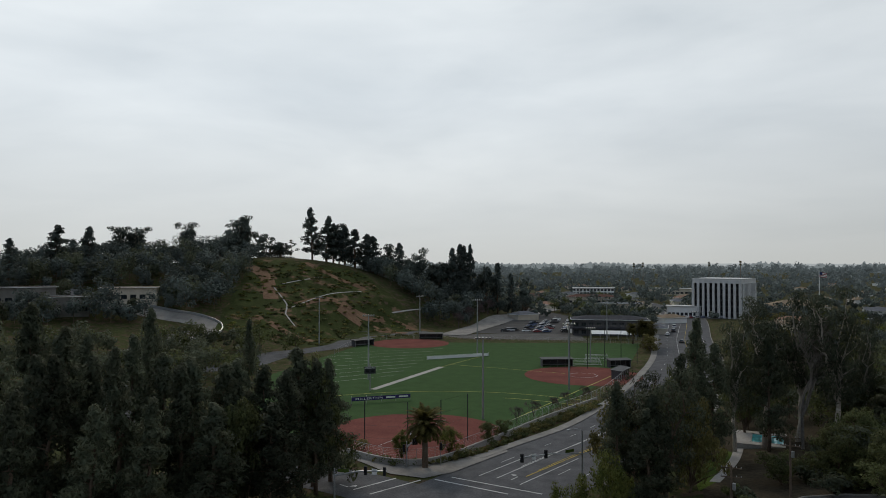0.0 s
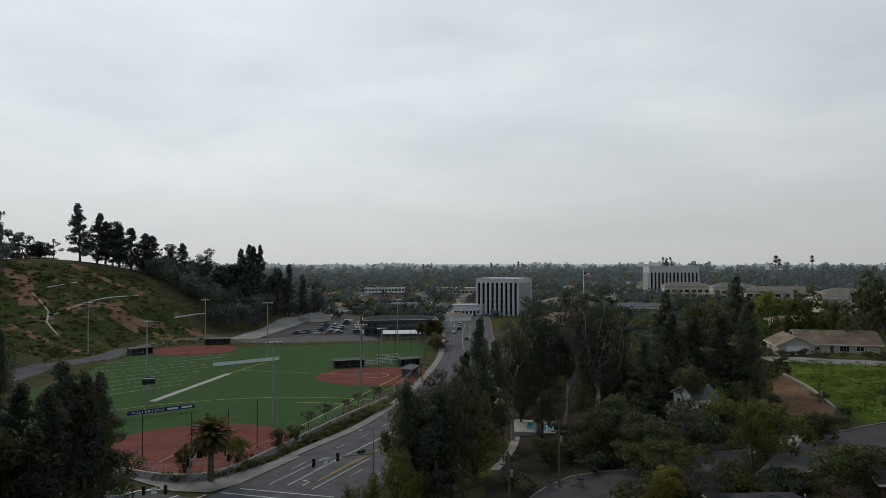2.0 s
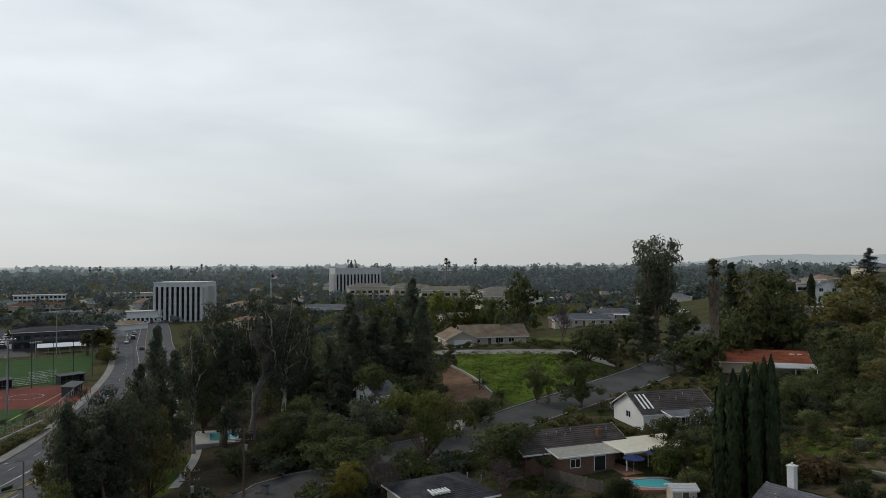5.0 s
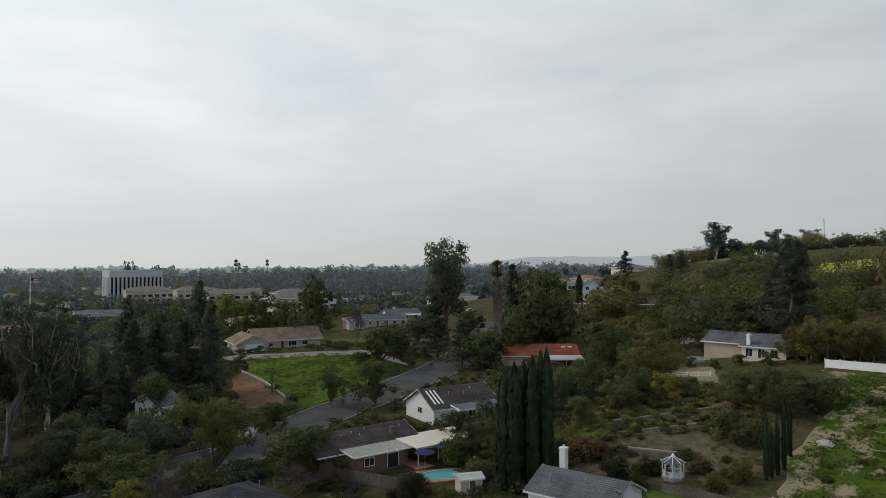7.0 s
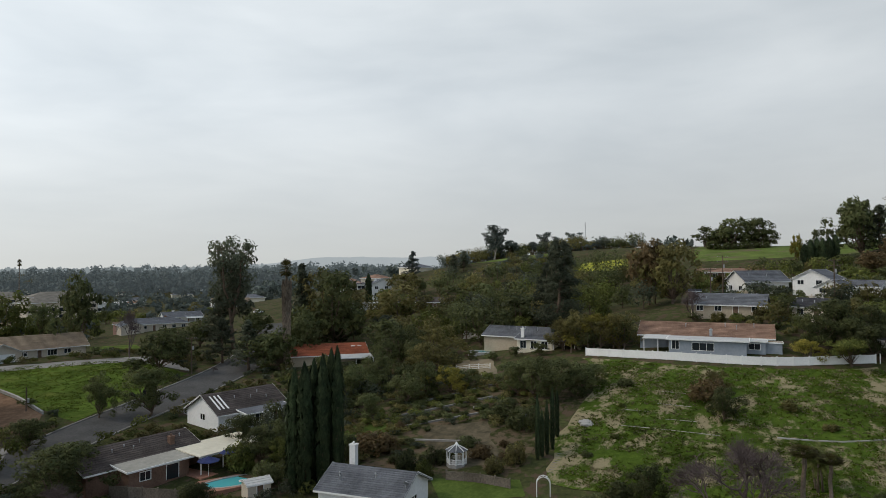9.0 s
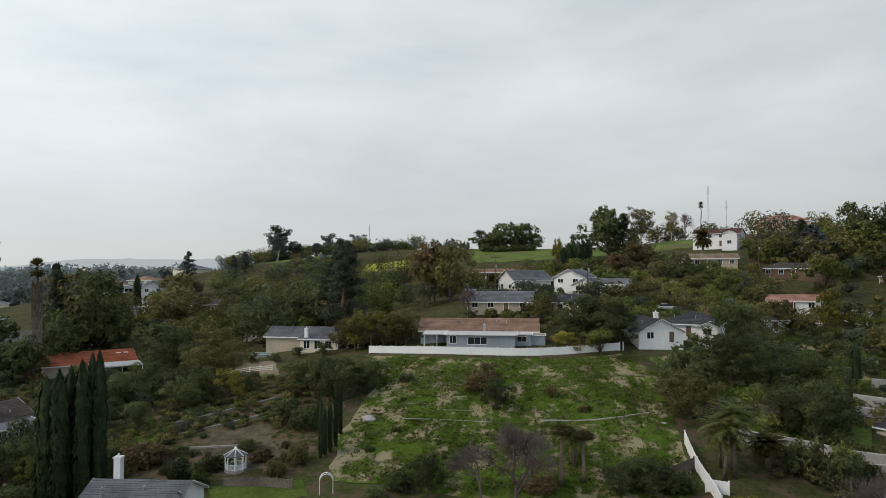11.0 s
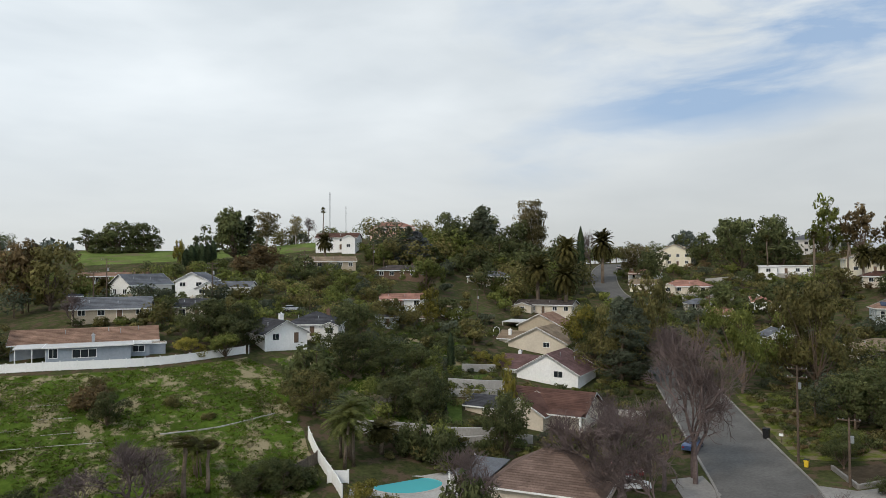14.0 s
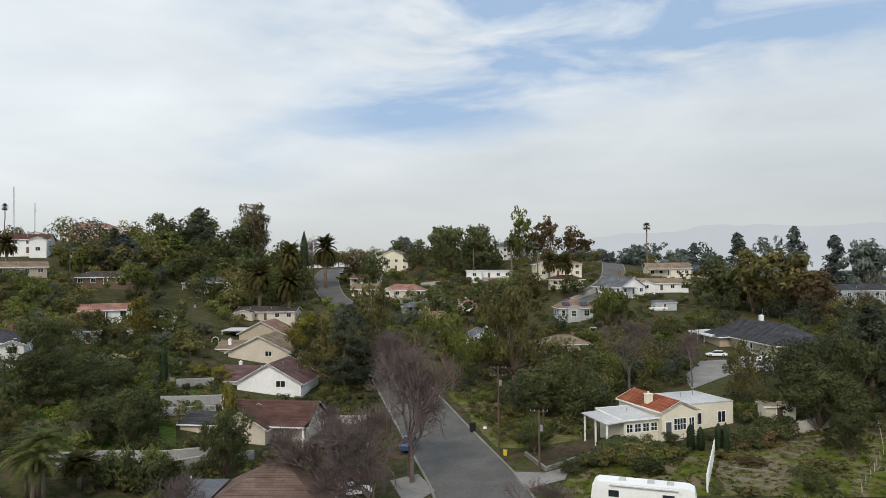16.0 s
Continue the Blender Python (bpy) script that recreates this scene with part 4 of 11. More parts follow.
def block(house, cx, cy, w, d, h, roof, wall_mat, roof_mat, pitch=0.35, over=0.5, course=0.45, base=0.0, trim=TRIM, sink=2.5):
    """A walled block with its own roof under a house. roof: gx or gy (ridge along x or y), hip, flat, shed (rises towards +y)."""
    rnd = random.Random(int(abs(cx * 31 + cy * 17 + w * 7) * 10) + 5)
    x0, x1, y0, y1 = cx - w / 2, cx + w / 2, cy - d / 2, cy + d / 2
    wall, top, edge, sheet = Form(), Form(), Form(), Form()
    lo, z = base - (sink if base == 0 else 0), base + h
    if roof in ("gx", "gy"):
        half = (d if roof == "gx" else w) / 2
        rz = z + half * pitch
        if roof == "gx":
            side = [(x0, y0), (x0, y1)], [(x1, y1), (x1, y0)]
            walls = [[(x0, y0, lo), (x1, y0, lo), (x1, y0, z), (x0, y0, z)], [(x1, y1, lo), (x0, y1, lo), (x0, y1, z), (x1, y1, z)],
                     [(x0, y1, lo), (x0, y0, lo), (x0, y0, z), (x0, cy, rz), (x0, y1, z)], [(x1, y0, lo), (x1, y1, lo), (x1, y1, z), (x1, cy, rz), (x1, y0, z)]]
            ez = z - over * pitch + 0.06
            a, b = (x0 - over, y0 - over, ez), (x1 + over, y0 - over, ez)
            c, e = (x1 + over, cy, rz + 0.06), (x0 - over, cy, rz + 0.06)
            p, q = (x1 + over, y1 + over, ez), (x0 - over, y1 + over, ez)
            roof_face(top, a, b, c, e, course, rnd, sheet)
            roof_face(top, p, q, e, c, course, rnd, sheet)
            ends = [(a, e, q), (b, c, p)]
        else:
            walls = [[(x0, y1, lo), (x0, y0, lo), (x0, y0, z), (x0, y1, z)], [(x1, y0, lo), (x1, y1, lo), (x1, y1, z), (x1, y0, z)],
                     [(x0, y0, lo), (x1, y0, lo), (x1, y0, z), (cx, y0, rz), (x0, y0, z)], [(x1, y1, lo), (x0, y1, lo), (x0, y1, z), (cx, y1, rz), (x1, y1, z)]]
            ez = z - over * pitch + 0.06
            a, b = (x0 - over, y1 + over, ez), (x0 - over, y0 - over, ez)
            c, e = (cx, y0 - over, rz + 0.06), (cx, y1 + over, rz + 0.06)
            p, q = (x1 + over, y0 - over, ez), (x1 + over, y1 + over, ez)
            roof_face(top, a, b, c, e, course, rnd, sheet)
            roof_face(top, p, q, e, c, course, rnd, sheet)
            ends = [(b, c, p), (a, e, q)]
        for s in walls:
            wall.add(s, [tuple(range(len(s)))])
        # barge boards on the gables, gutters on the eaves
        for lo_l, peak, lo_r in ends:
            for s, t in ((lo_l, peak), (peak, lo_r)):
                edge.add([(s[0], s[1], s[2] + 0.1), (t[0], t[1], t[2] + 0.1), (t[0], t[1], t[2] - 0.18), (s[0], s[1], s[2] - 0.18)], [(0, 1, 2, 3)])
        edge_pairs = ((a, b), (p, q))
    elif roof == "hip":
        walls = [[(x0, y0, lo), (x1, y0, lo), (x1, y0, z), (x0, y0, z)], [(x1, y1, lo), (x0, y1, lo), (x0, y1, z), (x1, y1, z)],
                 [(x0, y1, lo), (x0, y0, lo), (x0, y0, z), (x0, y1, z)], [(x1, y0, lo), (x1, y1, lo), (x1, y1, z), (x1, y0, z)]]
        for s in walls:
            wall.add(s, [(0, 1, 2, 3)])
        half = min(w, d) / 2 + over
        ez = z - over * pitch + 0.06
        pz = ez + half * pitch
        a, b, c, e = (x0 - over, y0 - over, ez), (x1 + over, y0 - over, ez), (x1 + over, y1 + over, ez), (x0 - over, y1 + over, ez)
        if w >= d:
            r0, r1 = (x0 - over + half, cy, pz), (x1 + over - half, cy, pz)
            faces = ((a, b, r1, r0), (c, e, r0, r1), (e, a, r0, r0), (b, c, r1, r1))
        else:
            r0, r1 = (cx, y0 - over + half, pz), (cx, y1 + over - half, pz)
            faces = ((e, a, r0, r1), (b, c, r1, r0), (a, b, r0, r0), (c, e, r1, r1))
        for s in faces:
            roof_face(top, *s, course, rnd, sheet)
        edge_pairs = ((a, b), (b, c), (c, e), (e, a))
    else:
        up = d * pitch if roof == "shed" else 0.0
        walls = [[(x0, y0, lo), (x1, y0, lo), (x1, y0, z), (x0, y0, z)], [(x1, y1, lo), (x0, y1, lo), (x0, y1, z + up), (x1, y1, z + up)],
                 [(x0, y1, lo), (x0, y0, lo), (x0, y0, z), (x0, y1, z + up)], [(x1, y0, lo), (x1, y1, lo), (x1, y1, z + up), (x1, y0, z)]]
        for s in walls:
            wall.add(s, [(0, 1, 2, 3)])
        k = up / d
        a, b = (x0 - over, y0 - over, z - over * k + 0.2), (x1 + over, y0 - over, z - over * k + 0.2)
        c, e = (x1 + over, y1 + over, z + up + over * k + 0.2), (x0 - over, y1 + over, z + up + over * k + 0.2)
        sheet.slab([a, b, c, e], 0.2)
        edge_pairs = ((a, b), (b, c), (c, e), (e, a)) if over > 0.05 else ()
    for s, t in edge_pairs:
        sv, tv = Vector(s), Vector(t)
        dv = (tv - sv).normalized()
        o = Vector((dv.y, -dv.x, 0)).normalized() * 0.05
        edge.add([sv + o + Vector((0, 0, 0.05)), tv + o + Vector((0, 0, 0.05)), tv + o - Vector((0, 0, 0.17)), sv + o - Vector((0, 0, 0.17)),
                  sv - o + Vector((0, 0, 0.05)), tv - o + Vector((0, 0, 0.05)), tv - o - Vector((0, 0, 0.17)), sv - o - Vector((0, 0, 0.17))],
                 [(0, 1, 2, 3), (7, 6, 5, 4), (0, 4, 5, 1), (3, 2, 6, 7)])
    part("wall", wall, wall_mat, house)
    cover = part("roof", sheet, roof_mat, house)
    if top.v:
        tagged(part("shingles", top, roof_mat, cover), kind="stuff")
    if edge.v:
        part("fascia", edge, trim, house)
    return (x0, x1, y0, y1, base)


def on_side(box, side, u, z, out):
    """A point on a side of a block (f, b, l, r), u metres along it from its left, z up, out metres proud."""
    x0, x1, y0, y1, base = box
    z += base
    return {"f": (x0 + u, y0 - out, z), "b": (x1 - u, y1 + out, z), "l": (x0 - out, y1 - u, z), "r": (x1 + out, y0 + u, z)}[side]


def plate(f, box, side, u, z, w, h, out0, out1):
    pts = [on_side(box, side, u, z, out1), on_side(box, side, u + w, z, out1), on_side(box, side, u + w, z + h, out1), on_side(box, side, u, z + h, out1)]
    low = [on_side(box, side, u, z, out0), on_side(box, side, u + w, z, out0), on_side(box, side, u + w, z + h, out0), on_side(box, side, u, z + h, out0)]
    f.add(pts + low, [(0, 1, 2, 3), (0, 4, 5, 1), (1, 5, 6, 2), (2, 6, 7, 3), (3, 7, 4, 0)])


def window(house, box, side, u, z, w, h, bars=1, rows=1, mat=TRIM, b=0.09):
    """A framed window: one lattice of frame and glazing bars, and a pane in each opening."""
    xs, zs = [u - b, u], [z - b, z]
    for k in range(1, bars + 1):
        xs += [u + w * k / (bars + 1) - 0.03, u + w * k / (bars + 1) + 0.03]
    for k in range(1, rows):
        zs += [z + h * k / rows - 0.025, z + h * k / rows + 0.025]
    xs, zs = xs + [u + w, u + w + b], zs + [z + h, z + h + b]
    nx, nz = len(xs), len(zs)
    front = [on_side(box, side, x, y, 0.06) for y in zs for x in xs]
    back = [on_side(box, side, x, y, -0.05) for y in zs for x in xs]
    faces, n = [], nx * nz

    def solid(i, j):
        return 0 <= i < nx - 1 and 0 <= j < nz - 1 and (i % 2 == 0 or j % 2 == 0)

    for j in range(nz - 1):
        for i in range(nx - 1):
            if not solid(i, j):
                continue
            a, c, d, e = j * nx + i, j * nx + i + 1, (j + 1) * nx + i + 1, (j + 1) * nx + i
            faces.append((a, c, d, e))
            for p, q, di, dj in ((a, c, 0, -1), (c, d, 1, 0), (d, e, 0, 1), (e, a, -1, 0)):
                if not solid(i + di, j + dj):
                    faces.append((q, p, p + n, q + n))
    ob = part("window", Form().add(front + back, faces), mat, house)
    for j in range(1, nz - 1, 2):
        for i in range(1, nx - 1, 2):
            g = Form()
            plate(g, box, side, xs[i], zs[j], xs[i + 1] - xs[i], zs[j + 1] - zs[j], -0.05, 0.015)
            part("pane", g, GLASS, ob)
    return ob


def door(house, box, side, u, w=0.95, h=2.05, mat=BROWNWALL, name="door"):
    f = Form()
    plate(f, box, side, u, 0.1, w, h, -0.05, 0.03)
    k = 4 if name == "garage_door" else 2
    for i in range(k):
        plate(f, box, side, u + 0.08, 0.16 + i * h / k, w - 0.16, h / k - 0.1, 0.0, 0.05)
    ob = part(name, f, mat, house)
    g = Form()
    for a in ((u - 0.1, 0.1, 0.1, h + 0.1), (u + w, 0.1, 0.1, h + 0.1), (u, 0.1 + h, w, 0.1)):
        plate(g, box, side, *a, -0.05, 0.07)
    part("door_frame", g, TRIM, ob)


def chimney(house, x, y, z0, z1, mat=BRICKWALL, s=0.7):
    f = Form().box(x - s / 2, y - s / 2, z0, x + s / 2, y + s / 2, z1).box(x - s / 2 - 0.08, y - s / 2 - 0.08, z1, x + s / 2 + 0.08, y + s / 2 + 0.08, z1 + 0.15)
    f.tube([(x, y, z1 + 0.1), (x, y, z1 + 0.45)], 0.13, 8)
    part("chimney", f, mat, house)


def vents(house, spots, mat=STEEL):
    for x, y, z in spots:
        f = Form().tube([(x, y, z - 0.3), (x, y, z + 0.4)], 0.07, 6)
        f.tube([(x, y, z + 0.38), (x, y, z + 0.5)], [0.13, 0.1], 6)
        part("roof_vent", f, mat, house)


def house_at(x, y, rz, label, r=9.0, z=None, name="house", category="house"):
    KEEP_CLEAR.append((x, y, r))
    return thing(name, x, y, rz, label, category, z=z)

# ---- roads ----
def street(line, width, mat, label, walk_w=1.5, kerb=True, name="road", left=True, right=True, lift=0.05):
    """Carriageway, gutter kerbs as real steps, and pavements along a line."""
    for p in line[::3]:
        KEEP_CLEAR.append((p.x, p.y, width / 2 + (2.0 if kerb else 0.5)))
    ribbon(name, line, 0, width, mat, lift, label, "road", across=6)
    if kerb:
        for s, want in ((-1, left), (1, right)):
            if want:
                ribbon("kerb", line, s * (width / 2 + 0.15), 0.3, CONCRETE, 0.05, "low concrete kerb along the road", "kerb", 0.15, across=1)
                if walk_w:
                    ribbon("pavement", line, s * (width / 2 + 0.3 + walk_w / 2), walk_w, CONCRETE, 0.03, "pale concrete pavement beside the road", "pavement", 0.15, across=2)


def shift(line, d):
    out = []
    for i, p in enumerate(line):
        t = (line[min(i + 1, len(line) - 1)] - line[max(i - 1, 0)]).normalized()
        out.append(p + Vector((t.y, -t.x)) * d)
    return out


# arterial road: its left kerb runs past the field, then bends away
LEFT_KERB = bend([(-95, -10), (0.5, 114.4), (33.5, 157.2), (69.6, 233.5), (94.9, 309.8), (137.4, 435.4), (145, 520), (150, 700)], 3.0)
MAIN = shift(LEFT_KERB, 11.0)
NEAR = [i for i, p in enumerate(MAIN) if (p - Vector((-2, 100))).length < 11]
street(MAIN, 22.0, ASPHALT, "wide asphalt arterial road with lane lines", 0, False, "road")
for stretch in (MAIN[max(NEAR) + 4:],):
    ribbon("kerb", stretch, -11.15, 0.3, CONCRETE, 0.05, "low concrete kerb along the road", "kerb", 0.15, across=1)
    ribbon("pavement", stretch, -12.2, 1.8, CONCRETE, 0.03, "pale concrete pavement beside the road", "pavement", 0.15, across=2)
    ribbon("kerb", stretch, 11.15, 0.3, CONCRETE, 0.05, "low concrete kerb along the road", "kerb", 0.15, across=1)
    ribbon("pavement", stretch[:45], 12.0, 1.4, CONCRETE, 0.03, "pale concrete pavement beside the road", "pavement", 0.15, across=2)
    ribbon("centre_line", stretch, 0.15, 0.14, YELLOWPAINT, 0.12, "yellow centre line", "road marking", across=1)
    ribbon("centre_line", stretch, -3.2, 0.14, LINEPAINT, 0.12, "white turn lane line", "road marking", across=1)
    for off in (-7.2, 3.9, 7.5):
        dashes(stretch, off, 0.14, LINEPAINT, 0.12, "white lane dash", 1, 3, "lane dashes")
for a, b, mat, say in (((8.4, 111.4), (34.5, 143.9), LINEPAINT, "white lane line"), ((5.7, 112.7), (15.9, 125.1), LINEPAINT, "white lane line"), ((13.2, 112.3), (33.0, 135.4), YELLOWPAINT, "yellow centre line"),
                       ((11.8, 108.3), (23.5, 122.5), LINEPAINT, "white turn lane line")):
    ribbon("lane_line", bend([a, b], 3.0), 0, 0.2, mat, 0.125, say, "road marking", across=1)
# cross street leaving the crossing behind the pines, then the service road by the field
CROSS = bend([(14, 88), (-12.5, 108.1), (-45, 128), (-75, 160), (-88, 205), (-66.7, 227.8), (-59.1, 258.4), (-42.4, 286.1), (-34.9, 323.4), (-6.6, 340.1)], 3.0)
street(CROSS[4:], 11.0, ASPHALT, "asphalt cross street that bends along the field", 0, False, lift=0.085)
HILLROAD = bend([(-110, 205), (-103.4, 265.6), (-96.0, 279.8), (-97.7, 290.4), (-106.7, 295.0), (-119.9, 295.5), (-165, 300)], 3.0)
street(HILLROAD, 11.0, CONCRETE, "grey hillside road in a bend", 0, False)
ribbon("guard_rail", HILLROAD, 5.9, 0.3, STEEL, 0.1, "steel guard rail beside the hill road", "guard rail", 0.8, across=1)
# street among the houses to the north-east
STREET_A = bend([(20, 62), (46.5, 89.3), (58.8, 88.9), (74.8, 89.6), (76.2, 85.9), (99.9, 88.2), (125.1, 87.9), (153.5, 90.3), (191.0, 102.3), (235.3, 122.2)], 2.5)
street(STREET_A, 10.5, OLDASPHALT, "grey residential street climbing past houses", 0)
# street running south-east up the hill
STREET_B = shift(bend([(25.6, -62.1), (40.7, -78.4), (46.3, -84.3), (67.1, -104.3), (82.4, -118.7), (94.0, -129.4), (105.3, -139.5)], 2.5), -5.8)
street(STREET_B, 11.0, PALEASPHALT, "grey residential street running up the hill", 0)
STREET_D = bend([(161.5, -186.8), (184.5, -197.0), (214.2, -224.4), (243.2, -260.3)], 2.5)
street(STREET_D, 10.0, PALEASPHALT, "grey street climbing to the crest", 0)
STREET_C = bend([(99.9, -220.7), (99.1, -249.2), (102.3, -272.3), (121.9, -322.7), (140.4, -364.8)], 2.5)
street(STREET_C, 9.0, PALEASPHALT, "far grey street on the hilltop", 0)
# service road that runs on beyond the field, past the car parks
street(bend([(4, 324), (22, 372), (45, 430), (72, 486), (98, 540), (112, 600)], 4.0), 13.0, CONCRETE, "grey worn concrete service road beyond the field", 0, False, "service_road", lift=0.34)
# crossing: white crosswalk and stop lines
for a, b, w in (((1.4, 112.0), (14.6, 103.9), 0.35), ((-1.3, 110.9), (9.6, 103.9), 0.35), ((-7.5, 111.5), (-13.5, 106.0), 0.35), ((-3.5, 110.6), (-10.8, 104.0), 0.35)):
    ribbon("crosswalk_line", bend([a, b], 2.0), 0, w, LINEPAINT, 0.12, "white crosswalk line", "road marking", across=1)
for x, y, turn in ((11.5, 111.7, 38), (-14.9, 107.6, 130)):
    f = Form().box(-0.1, -1.3, 0, 0.1, 0.6, 0.02).add([(-0.1, 0.6, 0.02), (0.1, 0.6, 0.02), (-0.8, 1.1, 0.02), (-0.8, 0.9, 0.02)], [(0, 1, 2, 3)]).add([(-0.7, 1.5, 0.02), (-1.5, 1.0, 0.02), (-0.7, 0.5, 0.02)], [(0, 1, 2)])
    ob = new("turn_arrow", f.mesh("turn_arrow", LINEPAINT))
    ob.matrix_basis = pose(x, y, ground_z(x, y) + 0.11, 0, 0, -turn)
    tagged(ob, "white painted turn arrow", "road marking", kind="structure")

# ---- sports field ----
FIELD = [(-17.6, 127.2), (-48, 150), (-52, 215), (-40.5, 261.7), (-31.0, 297.9), (82.7, 292.9), (58.1, 221.9), (22.2, 157.2), (7.1, 133.9), (-1.4, 122.9)]
drape("field_turf", FIELD, TURF, 0.06, "green artificial turf of a sports field", "sports field", 8.0, level=0.0)


def disc(cx, cy, r, a0=0, a1=360, n=40):
    return [(cx + r * math.sin(radians(a0 + (a1 - a0) * i / n)), cy + r * math.cos(radians(a0 + (a1 - a0) * i / n))) for i in range(n)]


drape("infield_clay", [p for p in disc(-6, 140, 18.5)], CLAY, 0.10, "red clay softball infield", "infield", 5.0, level=0.0)
drape("infield_clay", [p for p in disc(42, 211, 17.5)], CLAY, 0.10, "red clay softball infield with pitching circle", "infield", 5.0, level=0.0)
drape("infield_clay", [p for p in disc(-14, 293, 16.5)], CLAY, 0.10, "red clay infield at the far corner", "infield", 5.0, level=0.0)
# field markings
def line_on_field(a, b, w=0.25, mat=LINEPAINT, label="white line on the turf", lift=0.13):
    va, vb = Vector(a), Vector(b)
    d = (vb - va).normalized()
    n = Vector((d.y, -d.x)) * w / 2
    f = Form().add([(*(va + n), lift), (*(vb + n), lift), (*(vb - n), lift), (*(va - n), lift)], [(0, 1, 2, 3)])
    tagged(new("field_line", f.mesh("field_line", mat)), label, "field marking", kind="structure")


def arc_on_field(cx, cy, r, a0, a1, w=0.3, mat=TURFLINE, label="yellow curved line on the turf", lift=0.13, n=40):
    f = Form()
    for i in range(n + 1):
        a = radians(a0 + (a1 - a0) * i / n)
        for q in (r - w / 2, r + w / 2):
            f.v.append((cx + math.sin(a) * q, cy + math.cos(a) * q, lift))
    f.f = [(2 * i, 2 * i + 1, 2 * i + 3, 2 * i + 2) for i in range(n)]
    tagged(new("field_line", f.mesh("field_line", mat)), label, "field marking", kind="structure")


arc_on_field(-1, 127, 58.5, -48, 40)
arc_on_field(-1, 127, 52, 18, 38)
arc_on_field(42, 211, 4.2, 0, 360, 0.2, LINEPAINT, "pitching circle on the clay")
arc_on_field(-4, 140, 2.6, 0, 360, 0.2, LINEPAINT, "pitching circle on the clay")
line_on_field((14.7, 151.7), (51.0, 211.1), 0.3, TURFLINE, "yellow foul line on the turf")
line_on_field((-12.0, 131.1), (0.5, 152.0), 0.12, LINEPAINT, "white foul line on the clay")
line_on_field((-18.8, 188.3), (-0.4, 228.2), 2.0, PALECONCRETE, "pale path across the turf", 0.1)
line_on_field((-0.4, 228.2), (13.3, 252.2), 0.3, TURFLINE, "yellow line on the turf")
line_on_field((3.0, 233.1), (37.2, 214.3), 0.25, TURFLINE, "yellow line on the turf")
for k in range(9):
    line_on_field((-46 + k * 0.6, 190 + k * 9), (-14 + k * 1.8, 212 + k * 8), 0.15, LINEPAINT, "white yard line on the turf")


def dugout(x, y, rz, w, label):
    ob = thing("dugout", x, y, rz, label, "dugout", z=0.0)
    part("back_wall", Form().box(-w / 2, 1.2, -0.2, w / 2, 1.4, 2.6), DARKGREY, ob)
    for s in (-1, 1):
        part("side_wall", Form().box(s * w / 2 - 0.1, -1.2, -0.2, s * w / 2 + 0.1, 1.2, 2.4), DARKGREY, ob)
    part("roof", Form().slab([(-w / 2 - 0.4, -1.8, 2.5), (w / 2 + 0.4, -1.8, 2.5), (w / 2 + 0.4, 1.7, 2.8), (-w / 2 - 0.4, 1.7, 2.8)], 0.18), DARKSTEEL, ob)
    part("bench", Form().box(-w / 2 + 0.3, 0.5, 0.4, w / 2 - 0.3, 0.9, 0.5), STEEL, ob)
    for k in range(5):
        u = -w / 2 + w * k / 4
        part("post", Form().tube([(u, -1.5, -0.2), (u, -1.5, 2.45)], 0.05, 5), STEEL, ob)


dugout(37.2, 230.4, 5, 10, "dark dugout with flat roof beside the infield")
dugout(-5.3, 310.6, 0, 10, "dark dugout beside the far infield")
dugout(-32.7, 286.0, 40, 9, "dark dugout at the far corner")
dugout(52.5, 208.0, 60, 9, "dark dugout beside the road fence")
dugout(56.9, 227.8, 12, 7, "dark equipment shed by the bleachers")


def bleacher(x, y, rz, w, label):
    ob = thing("bleachers", x, y, rz, label, "bleachers", z=0.0)
    for k in range(5):
        part("seat_plank", Form().box(-w / 2, k * 0.7, 0.4 + k * 0.4, w / 2, k * 0.7 + 0.3, 0.45 + k * 0.4), STEEL, ob)
    for u in (-w / 2 + 0.2, 0, w / 2 - 0.2):
        part("support", Form().tube([(u, 0, 0), (u, 2.9, 2.1)], 0.05, 4).tube([(u, 2.9, 0), (u, 2.9, 2.1)], 0.05, 4), STEEL, ob)


bleacher(47.4, 230.3, 8, 10, "low steel bleachers behind the infield")
bleacher(53.4, 240.6, 8, 8, "low steel bleachers behind the infield")


def scoreboard():
    x, y = -19.4, 186.7
    ob = thing("scoreboard", x, y, 6, "dark scoreboard on a steel pole", "scoreboard", z=0.0)
    part("pole", Form().tube([(0, 0, -0.2), (0, 0, 7.0)], 0.14, 8), STEEL, ob)
    part("board", Form().box(-1.5, -0.25, 4.6, 1.5, 0.25, 6.4), DARKSTEEL, ob)
    for u in (-1.1, 0.3):
        part("display", Form().box(u, -0.29, 5.0, u + 0.8, -0.25, 5.5), BLACK, ob)
    part("stripe", Form().box(-1.4, -0.28, 6.0, 1.4, -0.25, 6.2), TRIM, ob)


scoreboard()


